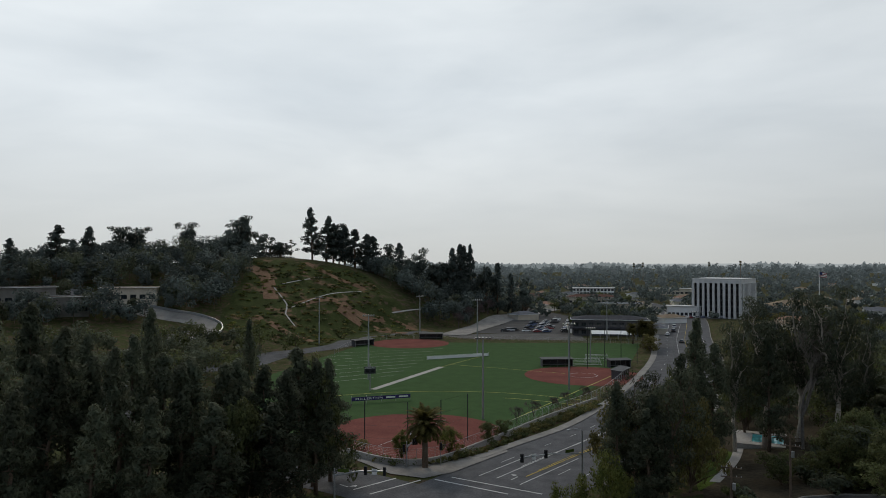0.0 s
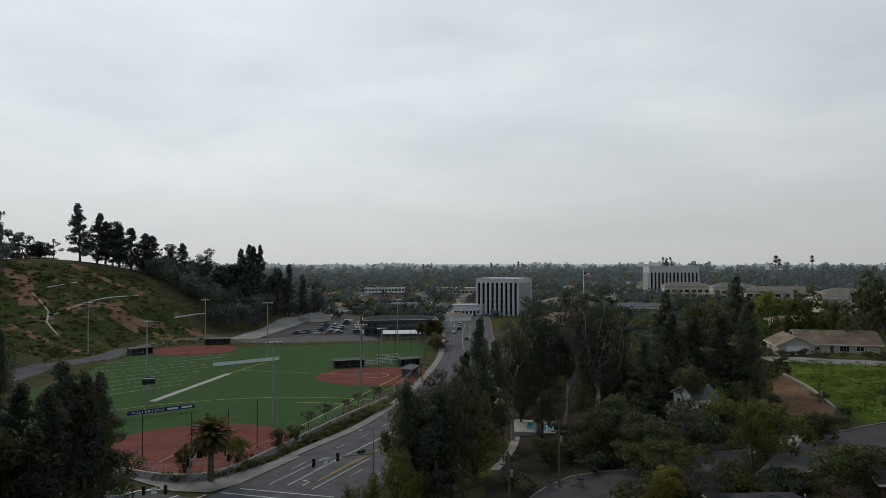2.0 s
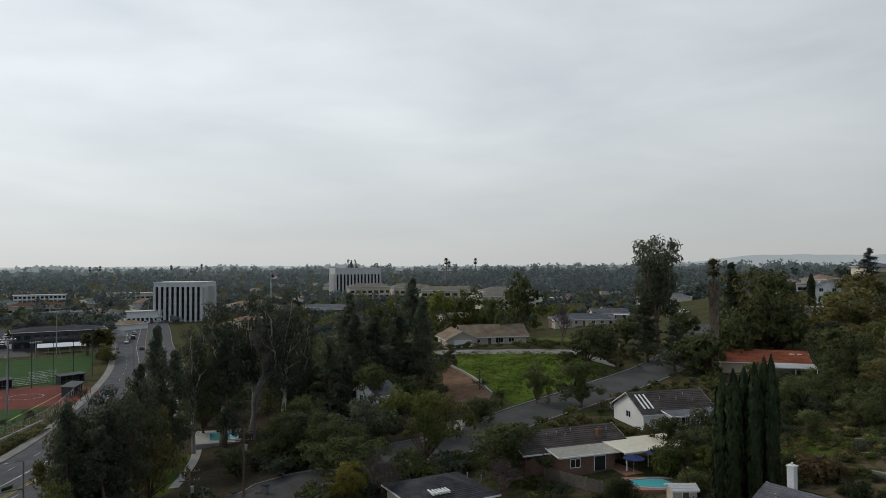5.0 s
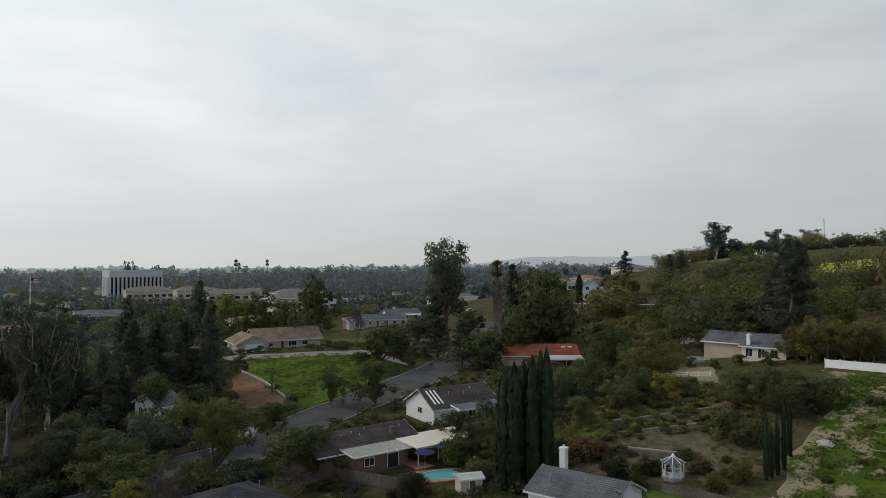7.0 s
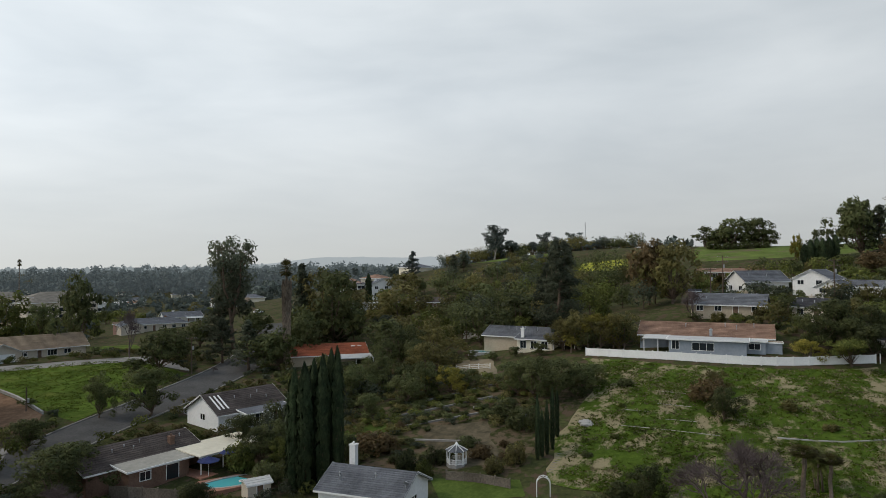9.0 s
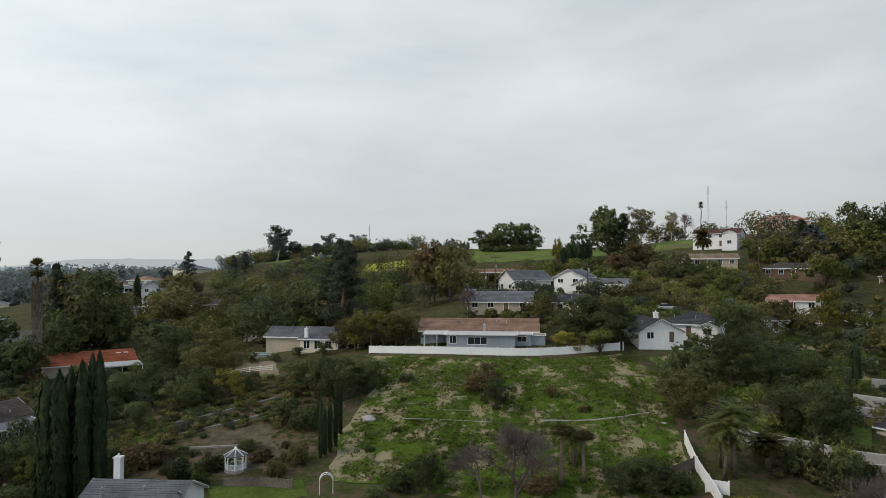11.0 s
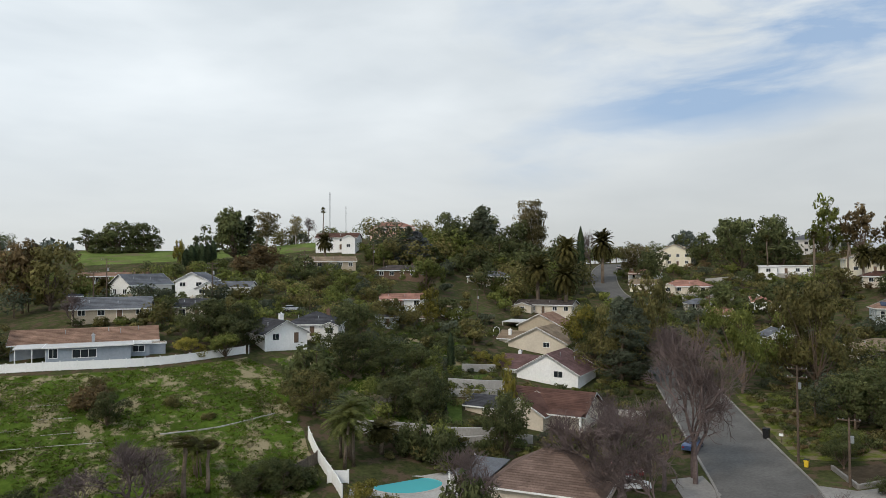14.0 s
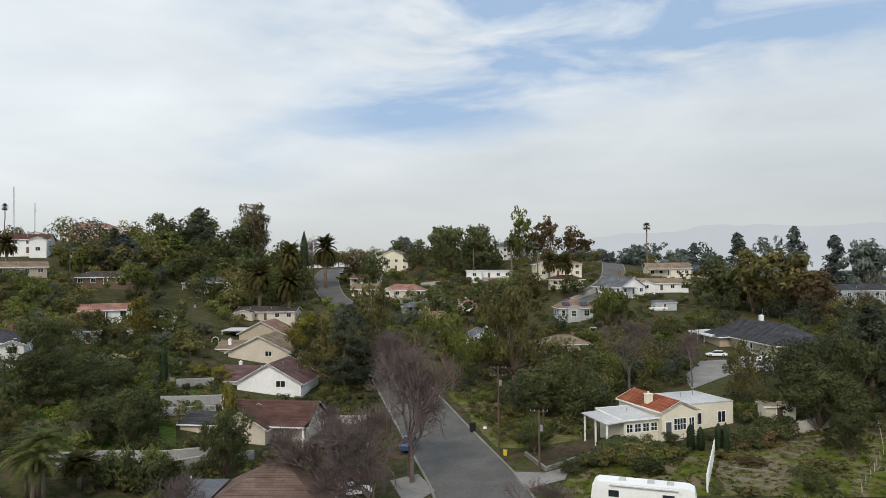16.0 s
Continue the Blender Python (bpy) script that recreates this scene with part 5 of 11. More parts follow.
def banner():
    ax, ay, bx, by = -22.0, 169.1, -8.1, 173.9
    ob = thing("banner", ax, ay, math.degrees(math.atan2(by - ay, bx - ax)), "long navy banner with white lettering on the outfield fence", "banner", z=0.0)
    w = math.hypot(bx - ax, by - ay)
    part("sheet", Form().box(0, -0.04, 0.75, w, 0.04, 1.65), BANNER, ob)
    for k in range(5):
        part("post", Form().tube([(w * k / 4, 0.1, -0.2), (w * k / 4, 0.1, 1.9)], 0.05, 5), STEEL, ob)
    text = bpy.data.curves.new("lettering", "FONT")
    text.body, text.size, text.extrude = "FULLERTON", 0.72, 0.01
    holder = bpy.data.objects.new("lettering", text)
    me = bpy.data.meshes.new_from_object(holder)
    bpy.data.objects.remove(holder)
    xs = [v.co.x for v in me.vertices]
    k = w * 0.46 / (max(xs) - min(xs))
    me.transform(Matrix.Translation((w * 0.06, -0.06, 0.93)) @ Matrix.Rotation(math.pi / 2, 4, "X") @ Matrix.Diagonal((k, 1, 1, 1)))
    me.materials.append(TRIM)
    o = new("lettering", me)
    o.parent = ob
    for i in range(2):
        part("lettering_bar", Form().box(w * (0.58 + 0.22 * i), -0.06, 1.0, w * (0.74 + 0.22 * i), -0.04, 1.4), TRIM, ob)


banner()


def post_net(a, b, n, h, label):
    ob = thing("netting_posts", a[0], a[1], 0, label, "netting", z=0.0)
    for k in range(n):
        t = k / (n - 1)
        part("post", Form().tube([((b[0] - a[0]) * t, (b[1] - a[1]) * t, -0.2), ((b[0] - a[0]) * t, (b[1] - a[1]) * t, h)], 0.09, 6), DARKSTEEL, ob)
    for k in range(1, 5):
        part("cable", Form().tube([(0, 0, h * k / 4 - 0.1), (b[0] - a[0], b[1] - a[1], h * k / 4 - 0.1)], 0.012, 3, False), DARKSTEEL, ob)


post_net((-14.4, 129.1), (-6.4, 127.2), 2, 9, "tall dark posts of the backstop net")
post_net((-0.4, 129.1), (4.7, 135.1), 2, 9, "tall dark posts of the backstop net")
post_net((39.9, 221.0), (64.8, 234.6), 5, 14, "tall posts of the netting beyond the infield")

# ---- ground covers ----
drape("grass_slope", [(137.8, 6.4), (129.2, -10.7), (126.7, -27.9), (129.2, -42.0), (119.5, -45.8), (103.7, -41.3), (93.5, -38.8), (81.1, -36.2), (76.0, -31.1), (81.0, -8.2), (87.5, 8.4), (101.4, 8.5), (118.5, 4.1)],
      SLOPE, 0.07, "bright green grassy slope with bare patches", "grass", 3.0, 1.2)
drape("ravine_grass", [(128.0, -46.0), (118.0, -47.5), (104.5, -43.5), (95.5, -46.0), (93.8, -58.0), (104.0, -69.0), (110.0, -74.0), (122.0, -88.0), (140.0, -98.0), (147.0, -88.0), (134.0, -62.0)], SLOPE, 0.05, "rough green grass with bare patches in the ravine", "ground", 3.0, 1.5)
drape("lawn", [(129.2, 139.0), (138.2, 130.0), (150.1, 116.7), (142.3, 96.3), (118.6, 95.2), (105.1, 94.3), (108.9, 104.8), (117.5, 124.8)],
      MEADOW, 0.07, "bright green lawn below the cream house", "lawn", 3.0, 0.4)
drape("lawn", [(184.5, 160.1), (188.3, 146.4), (166.9, 125.5), (159.3, 136.5)], MEADOW, 0.07, "green grass with yellow flowers beside the house", "lawn", 3.0, 0.4)
drape("dirt_bank", [(115.0, 128.2), (116.4, 124.8), (107.2, 103.2), (98.4, 96.9), (95.1, 104.1)], BAREDIRT, 0.07, "bare reddish dirt bank below the lawn", "soil", 3.0, 0.5)
ribbon("garden_wall", bend([(116.8, 126.4), (112.8, 114.5), (107.2, 103.2)]), 0, 0.35, PALECONCRETE, 0.05, "low pale garden wall along the lawn", "garden wall", 0.5, across=1)
drape("driveway", [(129.2, 147.5), (137.4, 133.4), (157.4, 118.4), (148.8, 101.0), (144.4, 97.7), (148.7, 115.5), (132.4, 128.5), (124.0, 139.9)], CONCRETE, 0.09, "pale concrete driveway before the house", "driveway", 3.0)
drape("driveway", [(116.3, 81.6), (122.5, 80.9), (118.4, 76.9), (113.7, 77.1)], CONCRETE, 0.09, "pale concrete driveway", "driveway", 3.0)
drape("driveway", [(89.3, 97.5), (91.7, 94.2), (86.3, 90.7), (85.4, 93.9)], CONCRETE, 0.09, "pale concrete driveway", "driveway", 3.0)
drape("mustard_field", [(291.8, 18.2), (309.3, 14.4), (312.0, -3.9), (286.7, -3.6)], MUSTARD, 0.09, "yellow flowering mustard on the hill", "field", 6.0, 1.5)
drape("hill_meadow", [(359.0, 76.5), (377.7, 70.9), (376.5, 39.9), (343.4, 22.8), (340.0, 52.6)], HILLGRASS, 0.07, "green grass on the far knoll", "grass", 8.0, 2)
drape("hill_meadow", [(325.3, -28.8), (353.1, -39.4), (346.1, -80.9), (304.3, -134.2), (266.9, -119.1), (278.9, -65.3), (290.7, -28.0)], HILLGRASS, 0.07, "green grass on the hilltop", "grass", 8.0, 2)
drape("weedy_yard", [(20.9, -101.4), (14.0, -112.8), (5.0, -128.4), (1.5, -90.2), (18.1, -82.4)], WEEDYARD, 0.07, "weedy green yard with dry patches", "grass", 3.0, 1.0)
drape("weedy_yard", [(36.9, -81.9), (32.1, -95.2), (22.4, -98.3), (19.3, -82.3), (33.8, -75.0)], WEEDYARD, 0.07, "weedy grass round the trailer", "grass", 3.0, 0.6)
drape("front_garden", [(51.5, -91.0), (60.0, -99.5), (72.0, -111.5), (80.0, -119.0), (74.0, -126.0), (60.0, -116.0), (50.0, -106.0), (43.0, -101.5), (41.2, -99.0), (47.4, -92.4)], WEEDYARD, 0.05, "weedy garden verge beside the street", "ground", 2.5, 0.8)
for bed in (((21.5, -94.6), (17.4, -97.7), (12.4, -96.7), (12.2, -93.0), (12.3, -87.2), (18.5, -84.4), (20.1, -88.5)), ((16.0, -101.7), (14.8, -107.4), (12.1, -110.1), (10.4, -107.4), (11.7, -101.5), (12.8, -97.9), (14.9, -98.7))):
    drape("dirt_patch", bed, STONYSOIL, 0.1, "bare dry tan earth with stones and weeds in the yard", "ground", 1.0, 0.5)
for a, b in (((21.2, -92.3), (12.1, -92.7)), ((19.0, -96.8), (15.6, -98.0)), ((17.8, -88.6), (15.5, -89.4)), ((14.6, -107.3), (11.6, -110.0)), ((14.8, -105.4), (11.4, -107.2))):
    ribbon("terrace_edging", bend([a, b], 0.7), 0, 0.14, CONCRETE, 0.06, "weathered grey edging of a dry garden terrace", "garden edging", 0.1, across=1)
drape("dirt_lot", [(46.2, -89.8), (40.4, -98.5), (37.3, -93.7), (41.0, -84.6)], BAREBROWN, 0.08, "bare brown dirt lot beside the street", "soil", 3.0)
for a, b in (((46.4, -89.4), (40.7, -84.2)), ((40.7, -84.2), (37.0, -93.3))):
    ribbon("garden_wall", bend([a, b]), 0, 0.3, CONCRETE, 0.05, "low concrete wall round the dirt lot", "garden wall", 0.5, across=1)
drape("driveway", [(44.8, -82.4), (40.4, -83.4), (38.4, -86.9), (36.9, -81.9), (40.0, -77.0)], CONCRETE, 0.09, "pale concrete driveway", "driveway", 3.0)
drape("driveway", [(58.0, -73.2), (56.2, -77.0), (50.3, -72.6), (50.1, -66.5)], CONCRETE, 0.09, "pale concrete driveway with parked cars", "driveway", 3.0)
drape("parking_court", [(39.4, -144.3), (40.7, -162.5), (26.4, -174.6), (24.9, -158.0), (31.8, -148.7), (35.0, -133.7)], CONCRETE, 0.09, "grey concrete parking court", "driveway", 3.0)
drape("lawn", [(39.7, 112.0), (50.5, 128.0), (51.5, 121.9), (43.9, 109.9), (37.8, 104.0)], LAWN, 0.07, "green lawn strip under trees", "lawn", 3.0, 0.4)
drape("lawn", [(103.2, -69.3), (102.9, -72.2), (91.6, -64.4), (91.7, -61.4)], LAWN, 0.07, "small green back lawn behind block wall", "lawn", 3.0)
drape("lawn", [(114.2, -77.6), (115.0, -87.1), (111.7, -85.9), (111.2, -76.2)], LAWN, 0.07, "small green lawn terrace", "lawn", 3.0)
drape("lawn", [(88.1, 23.8), (88.2, 12.0), (83.9, 10.7), (81.7, 20.7)], LAWN, 0.07, "mown green back lawn", "lawn", 3.0)
drape("dirt_terrace", [(150.0, 35.6), (146.7, 26.1), (133.3, 22.6), (134.0, 30.0)], TANBANK, 0.07, "dry bare bank below the pool terrace", "soil", 3.0, 0.6)
drape("terraced_garden", [(92.6, 38.0), (89.4, 24.0), (91.5, 12.5), (103.0, 10.2), (119.0, 7.0), (131.0, 24.0), (133.0, 34.0), (120.0, 44.0), (104.0, 46.0)], GARDENSOIL, 0.05, "brown soil with weeds and stones in the terraced garden", "ground", 3.0, 1.0)
drape("lawn", [(99.5, 43.5), (99.0, 36.5), (104.0, 35.0), (109.0, 37.0), (108.0, 43.0)], LAWN, 0.09, "small rough lawn in the terraced garden", "lawn", 3.0, 1.2)
drape("dirt_terrace", [(106.7, 28.8), (107.5, 20.0), (93.2, 14.6), (90.7, 25.2)], SOIL, 0.07, "bare soil and litter round the gazebo", "soil", 3.0, 2.2)
# west hill: scrub, erosion cuts and drains
drape("hill_scrub", [(-93.2, 286.5), (-50.6, 280.7), (4.3, 335.8), (-45.7, 394.1), (-101.7, 377.6), (-96.9, 313.1)], HILLSIDE, 0.08, "green scrubby slope of the west hill", "grass", 6.0, 2)
for pts, w in (([(-100.8, 363.5), (-89.4, 353.3), (-80.8, 329.9)], 7), ([(-68.5, 328.4), (-56.3, 342.4), (-39.6, 341.5), (-23.9, 352.8), (-12.4, 348.4)], 5), ([(-82.9, 308.0), (-68.8, 300.7), (-54.8, 297.4)], 4), ([(-75.6, 384.5), (-58.3, 372.6), (-41.3, 368.9)], 4), ([(-33.7, 337.2), (-17.3, 334.9)], 5), ([(-50.0, 337.6), (-38.8, 334.7)], 6)):
    ribbon("dirt_cut", bend(pts, 4), 0, w, BAREDIRT, 0.14, "bare orange dirt cut in the slope", "soil")
for pts in ([(-83.1, 343.7), (-72.6, 326.6), (-70.9, 315.6), (-64.9, 307.7)], [(-79.8, 348.6), (-59.6, 371.4)], [(-70.2, 324.0), (-57.2, 347.9), (-42.2, 363.5)], [(-27.1, 357.7), (-11.8, 373.4)]):
    ribbon("drain_channel", bend(pts, 4), 0, 0.7, PALECONCRETE, 0.2, "pale concrete drain channel on the slope", "drain")
# paved ground beyond the field
drape("paved_court", [(-2.0, 326.0), (9.0, 312.0), (62.0, 303.0), (64.0, 328.0), (30.0, 333.0)], PALEASPHALT, 0.05, "pale paved court behind the field fence", "car park", 8.0)
drape("car_park", [(4.3, 334.7), (59.8, 329.1), (79.5, 437.3), (60.4, 513.7), (31.6, 409.8)], OLDASPHALT, 0.07, "grey asphalt car park beyond the field", "car park", 10.0)
drape("car_park", [(137.8, 426.8), (149.1, 410.8), (185.1, 421.1), (181.8, 484.5)], OLDASPHALT, 0.07, "grey asphalt car park by the office", "car park", 10.0)
drape("pavement_corner", [(-18.7, 126.1), (-8.6, 113.8), (-3.1, 111.5), (1.4, 114.4), (11.8, 127.1), (10.9, 129.0), (-0.4, 119.5), (-8.9, 118.2), (-18.5, 128.8)], CONCRETE, 0.16, "pale concrete pavement at the crossing corner", "pavement", 4.0)

# sheet that paints the shade under the grove onto its littered ground
drape("leaf_litter", [(50.8, 132.9), (31.8, 88.4), (46.4, 71.0), (62.8, 63.6), (95.1, 96.3), (102.9, 120.4), (95.0, 157.2), (65.9, 159.1)], SHADELITTER, 0.035, "leaf litter under the grove, its colour darkened as tree shade", "ground", 4.0, 1.5)

# ---- offices and campus buildings beyond the field ----
def striped_office(x, y, rz, w, d, h, n_front, n_side, label, crown=2.6):
    """An office block: dark glass behind tall white fins, with a white parapet."""
    ob = house_at(x, y, rz, label, w * 0.6, name="office_building", category="office building")
    part("glazing", Form().box(-w / 2 + 1.1, -d / 2 + 1.1, -1, w / 2 - 1.1, d / 2 - 1.1, h - crown + 0.1), OFFICEGLASS, ob)
    part("parapet", Form().box(-w / 2, -d / 2, h - crown, w / 2, d / 2, h).box(-w / 2 - 0.15, -d / 2 - 0.15, h, w / 2 + 0.15, d / 2 + 0.15, h + 0.25), PRECAST, ob)
    part("plinth", Form().box(-w / 2 + 0.3, -d / 2 + 0.3, -1.5, w / 2 - 0.3, d / 2 - 0.3, 0.6), CONCRETE, ob)
    hf, hs = (w - 1) / n_front * 0.23, (d - 1) / n_side * 0.23
    for k in range(n_front + 1):
        u = -w / 2 + 0.5 + (w - 1.0) * k / n_front
        for s in (-1, 1):
            part("fin", Form().box(u - hf, s * d / 2 - 0.5, -1, u + hf, s * d / 2 + 0.5, h - crown), PRECAST, ob)
    for k in range(1, n_side):
        v = -d / 2 + 0.5 + (d - 1.0) * k / n_side
        for s in (-1, 1):
            part("fin", Form().box(s * w / 2 - 0.5, v - hs, -1, s * w / 2 + 0.5, v + hs, h - crown), PRECAST, ob)
    for k in range(1, int(h / 3.6)):
        part("spandrel", Form().box(-w / 2 + 1.0, -d / 2 + 1.0, k * 3.6 - 0.4, w / 2 - 1.0, d / 2 - 1.0, k * 3.6 + 0.3), DARKGREY, ob)
    return ob


striped_office(173.0, 431.7, -22.1 - 19, 29, 27, 23.5, 9, 12, "white office block with tall white fins and dark glass")
striped_office(374.1, 537.8, -34.8 + 12, 42, 30, 30.2 - ground_z(374.1, 537.8), 13, 9, "white office block with fins beyond the trees", 5.5)


def low_hall(x, y, rz, w, d, h, roof, wall, roof_mat, label, pitch=0.15, bays=8, name="campus_building"):
    """A low institutional building with a row of windows."""
    ob = house_at(x, y, rz, label, w * 0.55, name=name, category="building")
    b = block(ob, 0, 0, w, d, h, roof, wall, roof_mat, pitch, 0.8, 1.2)
    for s in range(max(1, int(h / 3.5))):
        for k in range(bays):
            window(ob, b, "f", w * (k + 0.2) / bays, 0.9 + s * 3.4, w / bays * 0.6, 1.7, 1, mat=DARKGREY)
    return ob


dark_hall = low_hall(77.8, 328.9, -13.3 + 4, 34, 14, 7.5, "hip", DARKGREY, ROOFCHAR, "long dark brown hall beyond the field", 0.2, 10)
part("eave_band", Form().box(-18.2, -8.6, 3.3, 18.2, 8.6, 3.75), ROOFCHAR, dark_hall, "dark band of a lower eave")
low_hall(148.6, 435.3, -18.9 + 10, 20, 10, 6.5, "flat", WHITE, ROOFWHITE, "low white arcaded annex beside the office", 0.1, 8)
low_hall(149.4, 697.2, -12.1, 40, 14, 7, "flat", WHITE, ROOFWHITE, "long white school building on the plain", 0.1, 12)
low_hall(231.3, 698.7, -18.3, 50, 14, 6, "flat", BEIGE, ROOFWHITE, "long pale school building on the plain", 0.1, 12)
low_hall(70.8, 593.8, -6.8, 30, 14, 5, "hip", BEIGE, ROOFRED, "school building with red-brown roof", 0.25, 8)
low_hall(119.5, 562.4, -12.0 + 5, 40, 16, 5.5, "hip", BEIGE, ROOFRED, "broad school building with red-brown roof", 0.22, 9)
low_hall(222.6, 441.6, -26.8 + 8, 34, 22, 6, "hip", BEIGE, ROOFTAN, "broad hall with tan hip roof", 0.3, 8)
low_hall(119.1, 468.1, -14.3, 26, 12, 6, "flat", BEIGE, ROOFGREY, "flat-roofed beige campus building with dark windows", 0.1, 7)
low_hall(323.6, 446.5, -35.9 + 10, 32, 14, 16, "hip", BEIGE, ROOFAPT, "beige apartment block with tan roof", 0.35, 7, "apartment_building")
low_hall(340.0, 416.0, -38.6 + 14, 28, 14, 16, "hip", BEIGE, ROOFAPT, "beige apartment block with tan roof", 0.35, 6, "apartment_building")
low_hall(330.5, 360.0, -42.0 + 8, 42, 14, 15, "hip", BEIGE, ROOFAPT, "long beige apartment block with tan roof", 0.35, 8, "apartment_building")
low_hall(331.0, 306.0, -45.9 + 12, 34, 14, 14.5, "hip", BEIGE, ROOFAPT, "beige apartment block with tan roof", 0.35, 6, "apartment_building")
low_hall(296.0, 283.0, -45.9 + 22, 24, 14, 12.5, "hip", BEIGE, ROOFAPT, "beige apartment block with tan roof behind the trees", 0.35, 5, "apartment_building")
low_hall(259.1, 406.9, -32.5 + 12, 26, 12, 5, "gx", WHITE, ROOFGREY, "white building with grey roof among trees", 0.25, 7)
low_hall(424.0, 352.7, -50.2, 20, 12, 6, "flat", WHITE, ROOFWHITE, "white flat-roofed building on the plain", 0.1, 6)
low_hall(-170.0, 284.0, 30.1 + 6, 22, 12, 6.5, "flat", CONCRETE, ROOFDARK, "grey concrete building on the west hill", 0.1, 6)
low_hall(-150.0, 281.0, 28.0 + 6, 14, 10, 6.5, "flat", CONCRETE, ROOFDARK, "grey concrete stair tower", 0.1, 3)
low_hall(-136.0, 305.0, 23.9 - 6, 22, 12, 5.5, "flat", BEIGE, ROOFTAN, "low pale brown building on the west hill", 0.1, 6)


def white_canopy():
    x, y = 74.7, 307.7
    ob = thing("canopy_tent", x, y, -13.7 + 3, "long white canopy tent beside the brown hall", "canopy")
    w, d, h = 19.0, 6.0, 2.6
    f = Form().slab([(-w / 2, -d / 2, h), (w / 2, -d / 2, h), (w / 2, 0, h + 1.3), (-w / 2, 0, h + 1.3)], 0.06)
    f.slab([(-w / 2, d / 2, h), (-w / 2, 0, h + 1.3), (w / 2, 0, h + 1.3), (w / 2, d / 2, h)], 0.06)
    part("canopy", f, TRIM, ob)
    for k in range(6):
        for s in (-1, 1):
            part("leg", Form().tube([(-w / 2 + w * k / 5, s * d / 2, -0.2), (-w / 2 + w * k / 5, s * d / 2, h)], 0.05, 5), STEEL, ob)


white_canopy()


def flagpole():
    x, y = 231.0, 430.7
    z = ground_z(x, y)
    ob = thing("flagpole", x, y, -28.2, "tall white flagpole with striped flag", "flagpole")
    h = 28.7 - z
    part("pole", Form().tube([(0, 0, -0.5), (0, 0, h)], [0.3, 0.18], 8), TRIM, ob)
    for k in range(7):
        part("stripe", Form().add([(0.2, 0, h - 1.2 - k * 0.45), (2.2, -0.3, h - 1.5 - k * 0.45), (4.2, 0, h - 1.9 - k * 0.45), (4.2, 0, h - 2.35 - k * 0.45), (2.2, -0.3, h - 1.95 - k * 0.45), (0.2, 0, h - 1.65 - k * 0.45)], [(0, 1, 4, 5), (1, 2, 3, 4)]), CARRED if k % 2 == 0 else TRIM, ob)
    part("canton", Form().add([(0.2, -0.04, h - 1.15), (1.8, -0.27, h - 1.4), (1.8, -0.27, h - 3.1), (0.2, -0.04, h - 2.9)], [(0, 1, 2, 3)]), NAVY, ob)


flagpole()


# scattered houses on the plain
def plain_cottage(x, y, rz, w, wall_mat, roof_mat, label):
    h = house_at(x, y, rz, label, w * 0.6)
    b = block(h, 0, 0, w, 10, 3.2, "hip", wall_mat, roof_mat, 0.32, 0.6, 1.5)
    for u in (0.15, 0.6):
        window(h, b, "f", w * u, 0.9, w * 0.2, 1.3, 1)


TOWN = random.Random(17)
for k in range(95):
    a, d = radians(TOWN.uniform(4, 74)), TOWN.uniform(330, 1000)
    wall_mat, tone = TOWN.choice(((WHITE, "white"), (BEIGE, "beige"), (CREAM, "cream")))
    roof_mat, cover = TOWN.choice(((ROOFGREY, "grey"), (ROOFTAN, "tan"), (ROOFBROWN, "brown")))
    plain_cottage(math.sin(a) * d, math.cos(a) * d, TOWN.uniform(-180, 180), TOWN.uniform(12, 22), wall_mat, roof_mat, f"{tone} house with {cover} roof among far trees")

# ---- houses of the near hillside ----
def tan_house():
    h = house_at(150.3, 149.2, -45.1 + 16, "single-storey cream stucco house with tan shingle roof", 15)
    m = block(h, 3, 0.5, 19, 10, 2.9, "gx", BEIGE, ROOFTAN, 0.56, 0.8)
    g = block(h, -8.5, -3.2, 8.6, 13, 2.7, "gy", BEIGE, ROOFTAN, 0.5, 0.7)
    door(h, g, "f", 2.0, 4.9, 2.2, TRIM, "garage_door")
    window(h, m, "f", 3.2, 0.9, 1.6, 1.1)
    door(h, m, "f", 7.2, 1.0)
    window(h, m, "f", 9.6, 0.7, 2.2, 1.4, 2)
    window(h, m, "f", 13.6, 0.9, 1.6, 1.1)
    window(h, g, "l", 4, 0.9, 1.4, 1.1)


def white_gable_house():
    h = house_at(113.6, 66.8, -59.4 + 33, "white single-storey house with dark brown shingle roof", 10)
    m = block(h, 0, 0, 14, 10, 2.4, "gx", WHITE, ROOFDARK, 0.54, 0.5)
    s = block(h, 1.5, -6.0, 9, 3.4, 2.1, "shed", WHITE, ROOFGREY, 0.12, 0.4)
    window(h, m, "l", 4.4, 0.9, 1.4, 1.0)
    window(h, s, "f", 1.5, 0.9, 1.6, 1.1)
    window(h, s, "f", 5.2, 0.9, 1.6, 1.1)
    vents(h, [(-2, -2, 4.1), (1, -2.5, 3.9), (3, -1.5, 4.4), (4, -3, 3.6)])
    f = Form()
    for k in range(3):
        f.add([(-6.3 + k * 0.8, -4.2, 3.05), (-6.0 + k * 0.8, -4.2, 3.05), (-6.0 + k * 0.8, -0.8, 4.85), (-6.3 + k * 0.8, -0.8, 4.85), (-6.3 + k * 0.8, -4.2, 2.8), (-6.0 + k * 0.8, -4.2, 2.8), (-6.0 + k * 0.8, -0.8, 4.6), (-6.3 + k * 0.8, -0.8, 4.6)], [(0, 1, 2, 3), (0, 4, 5, 1), (1, 5, 6, 2), (2, 6, 7, 3), (3, 7, 4, 0)])
    part("skylight", f, TRIM, h, "white framed skylights on dark shingles")


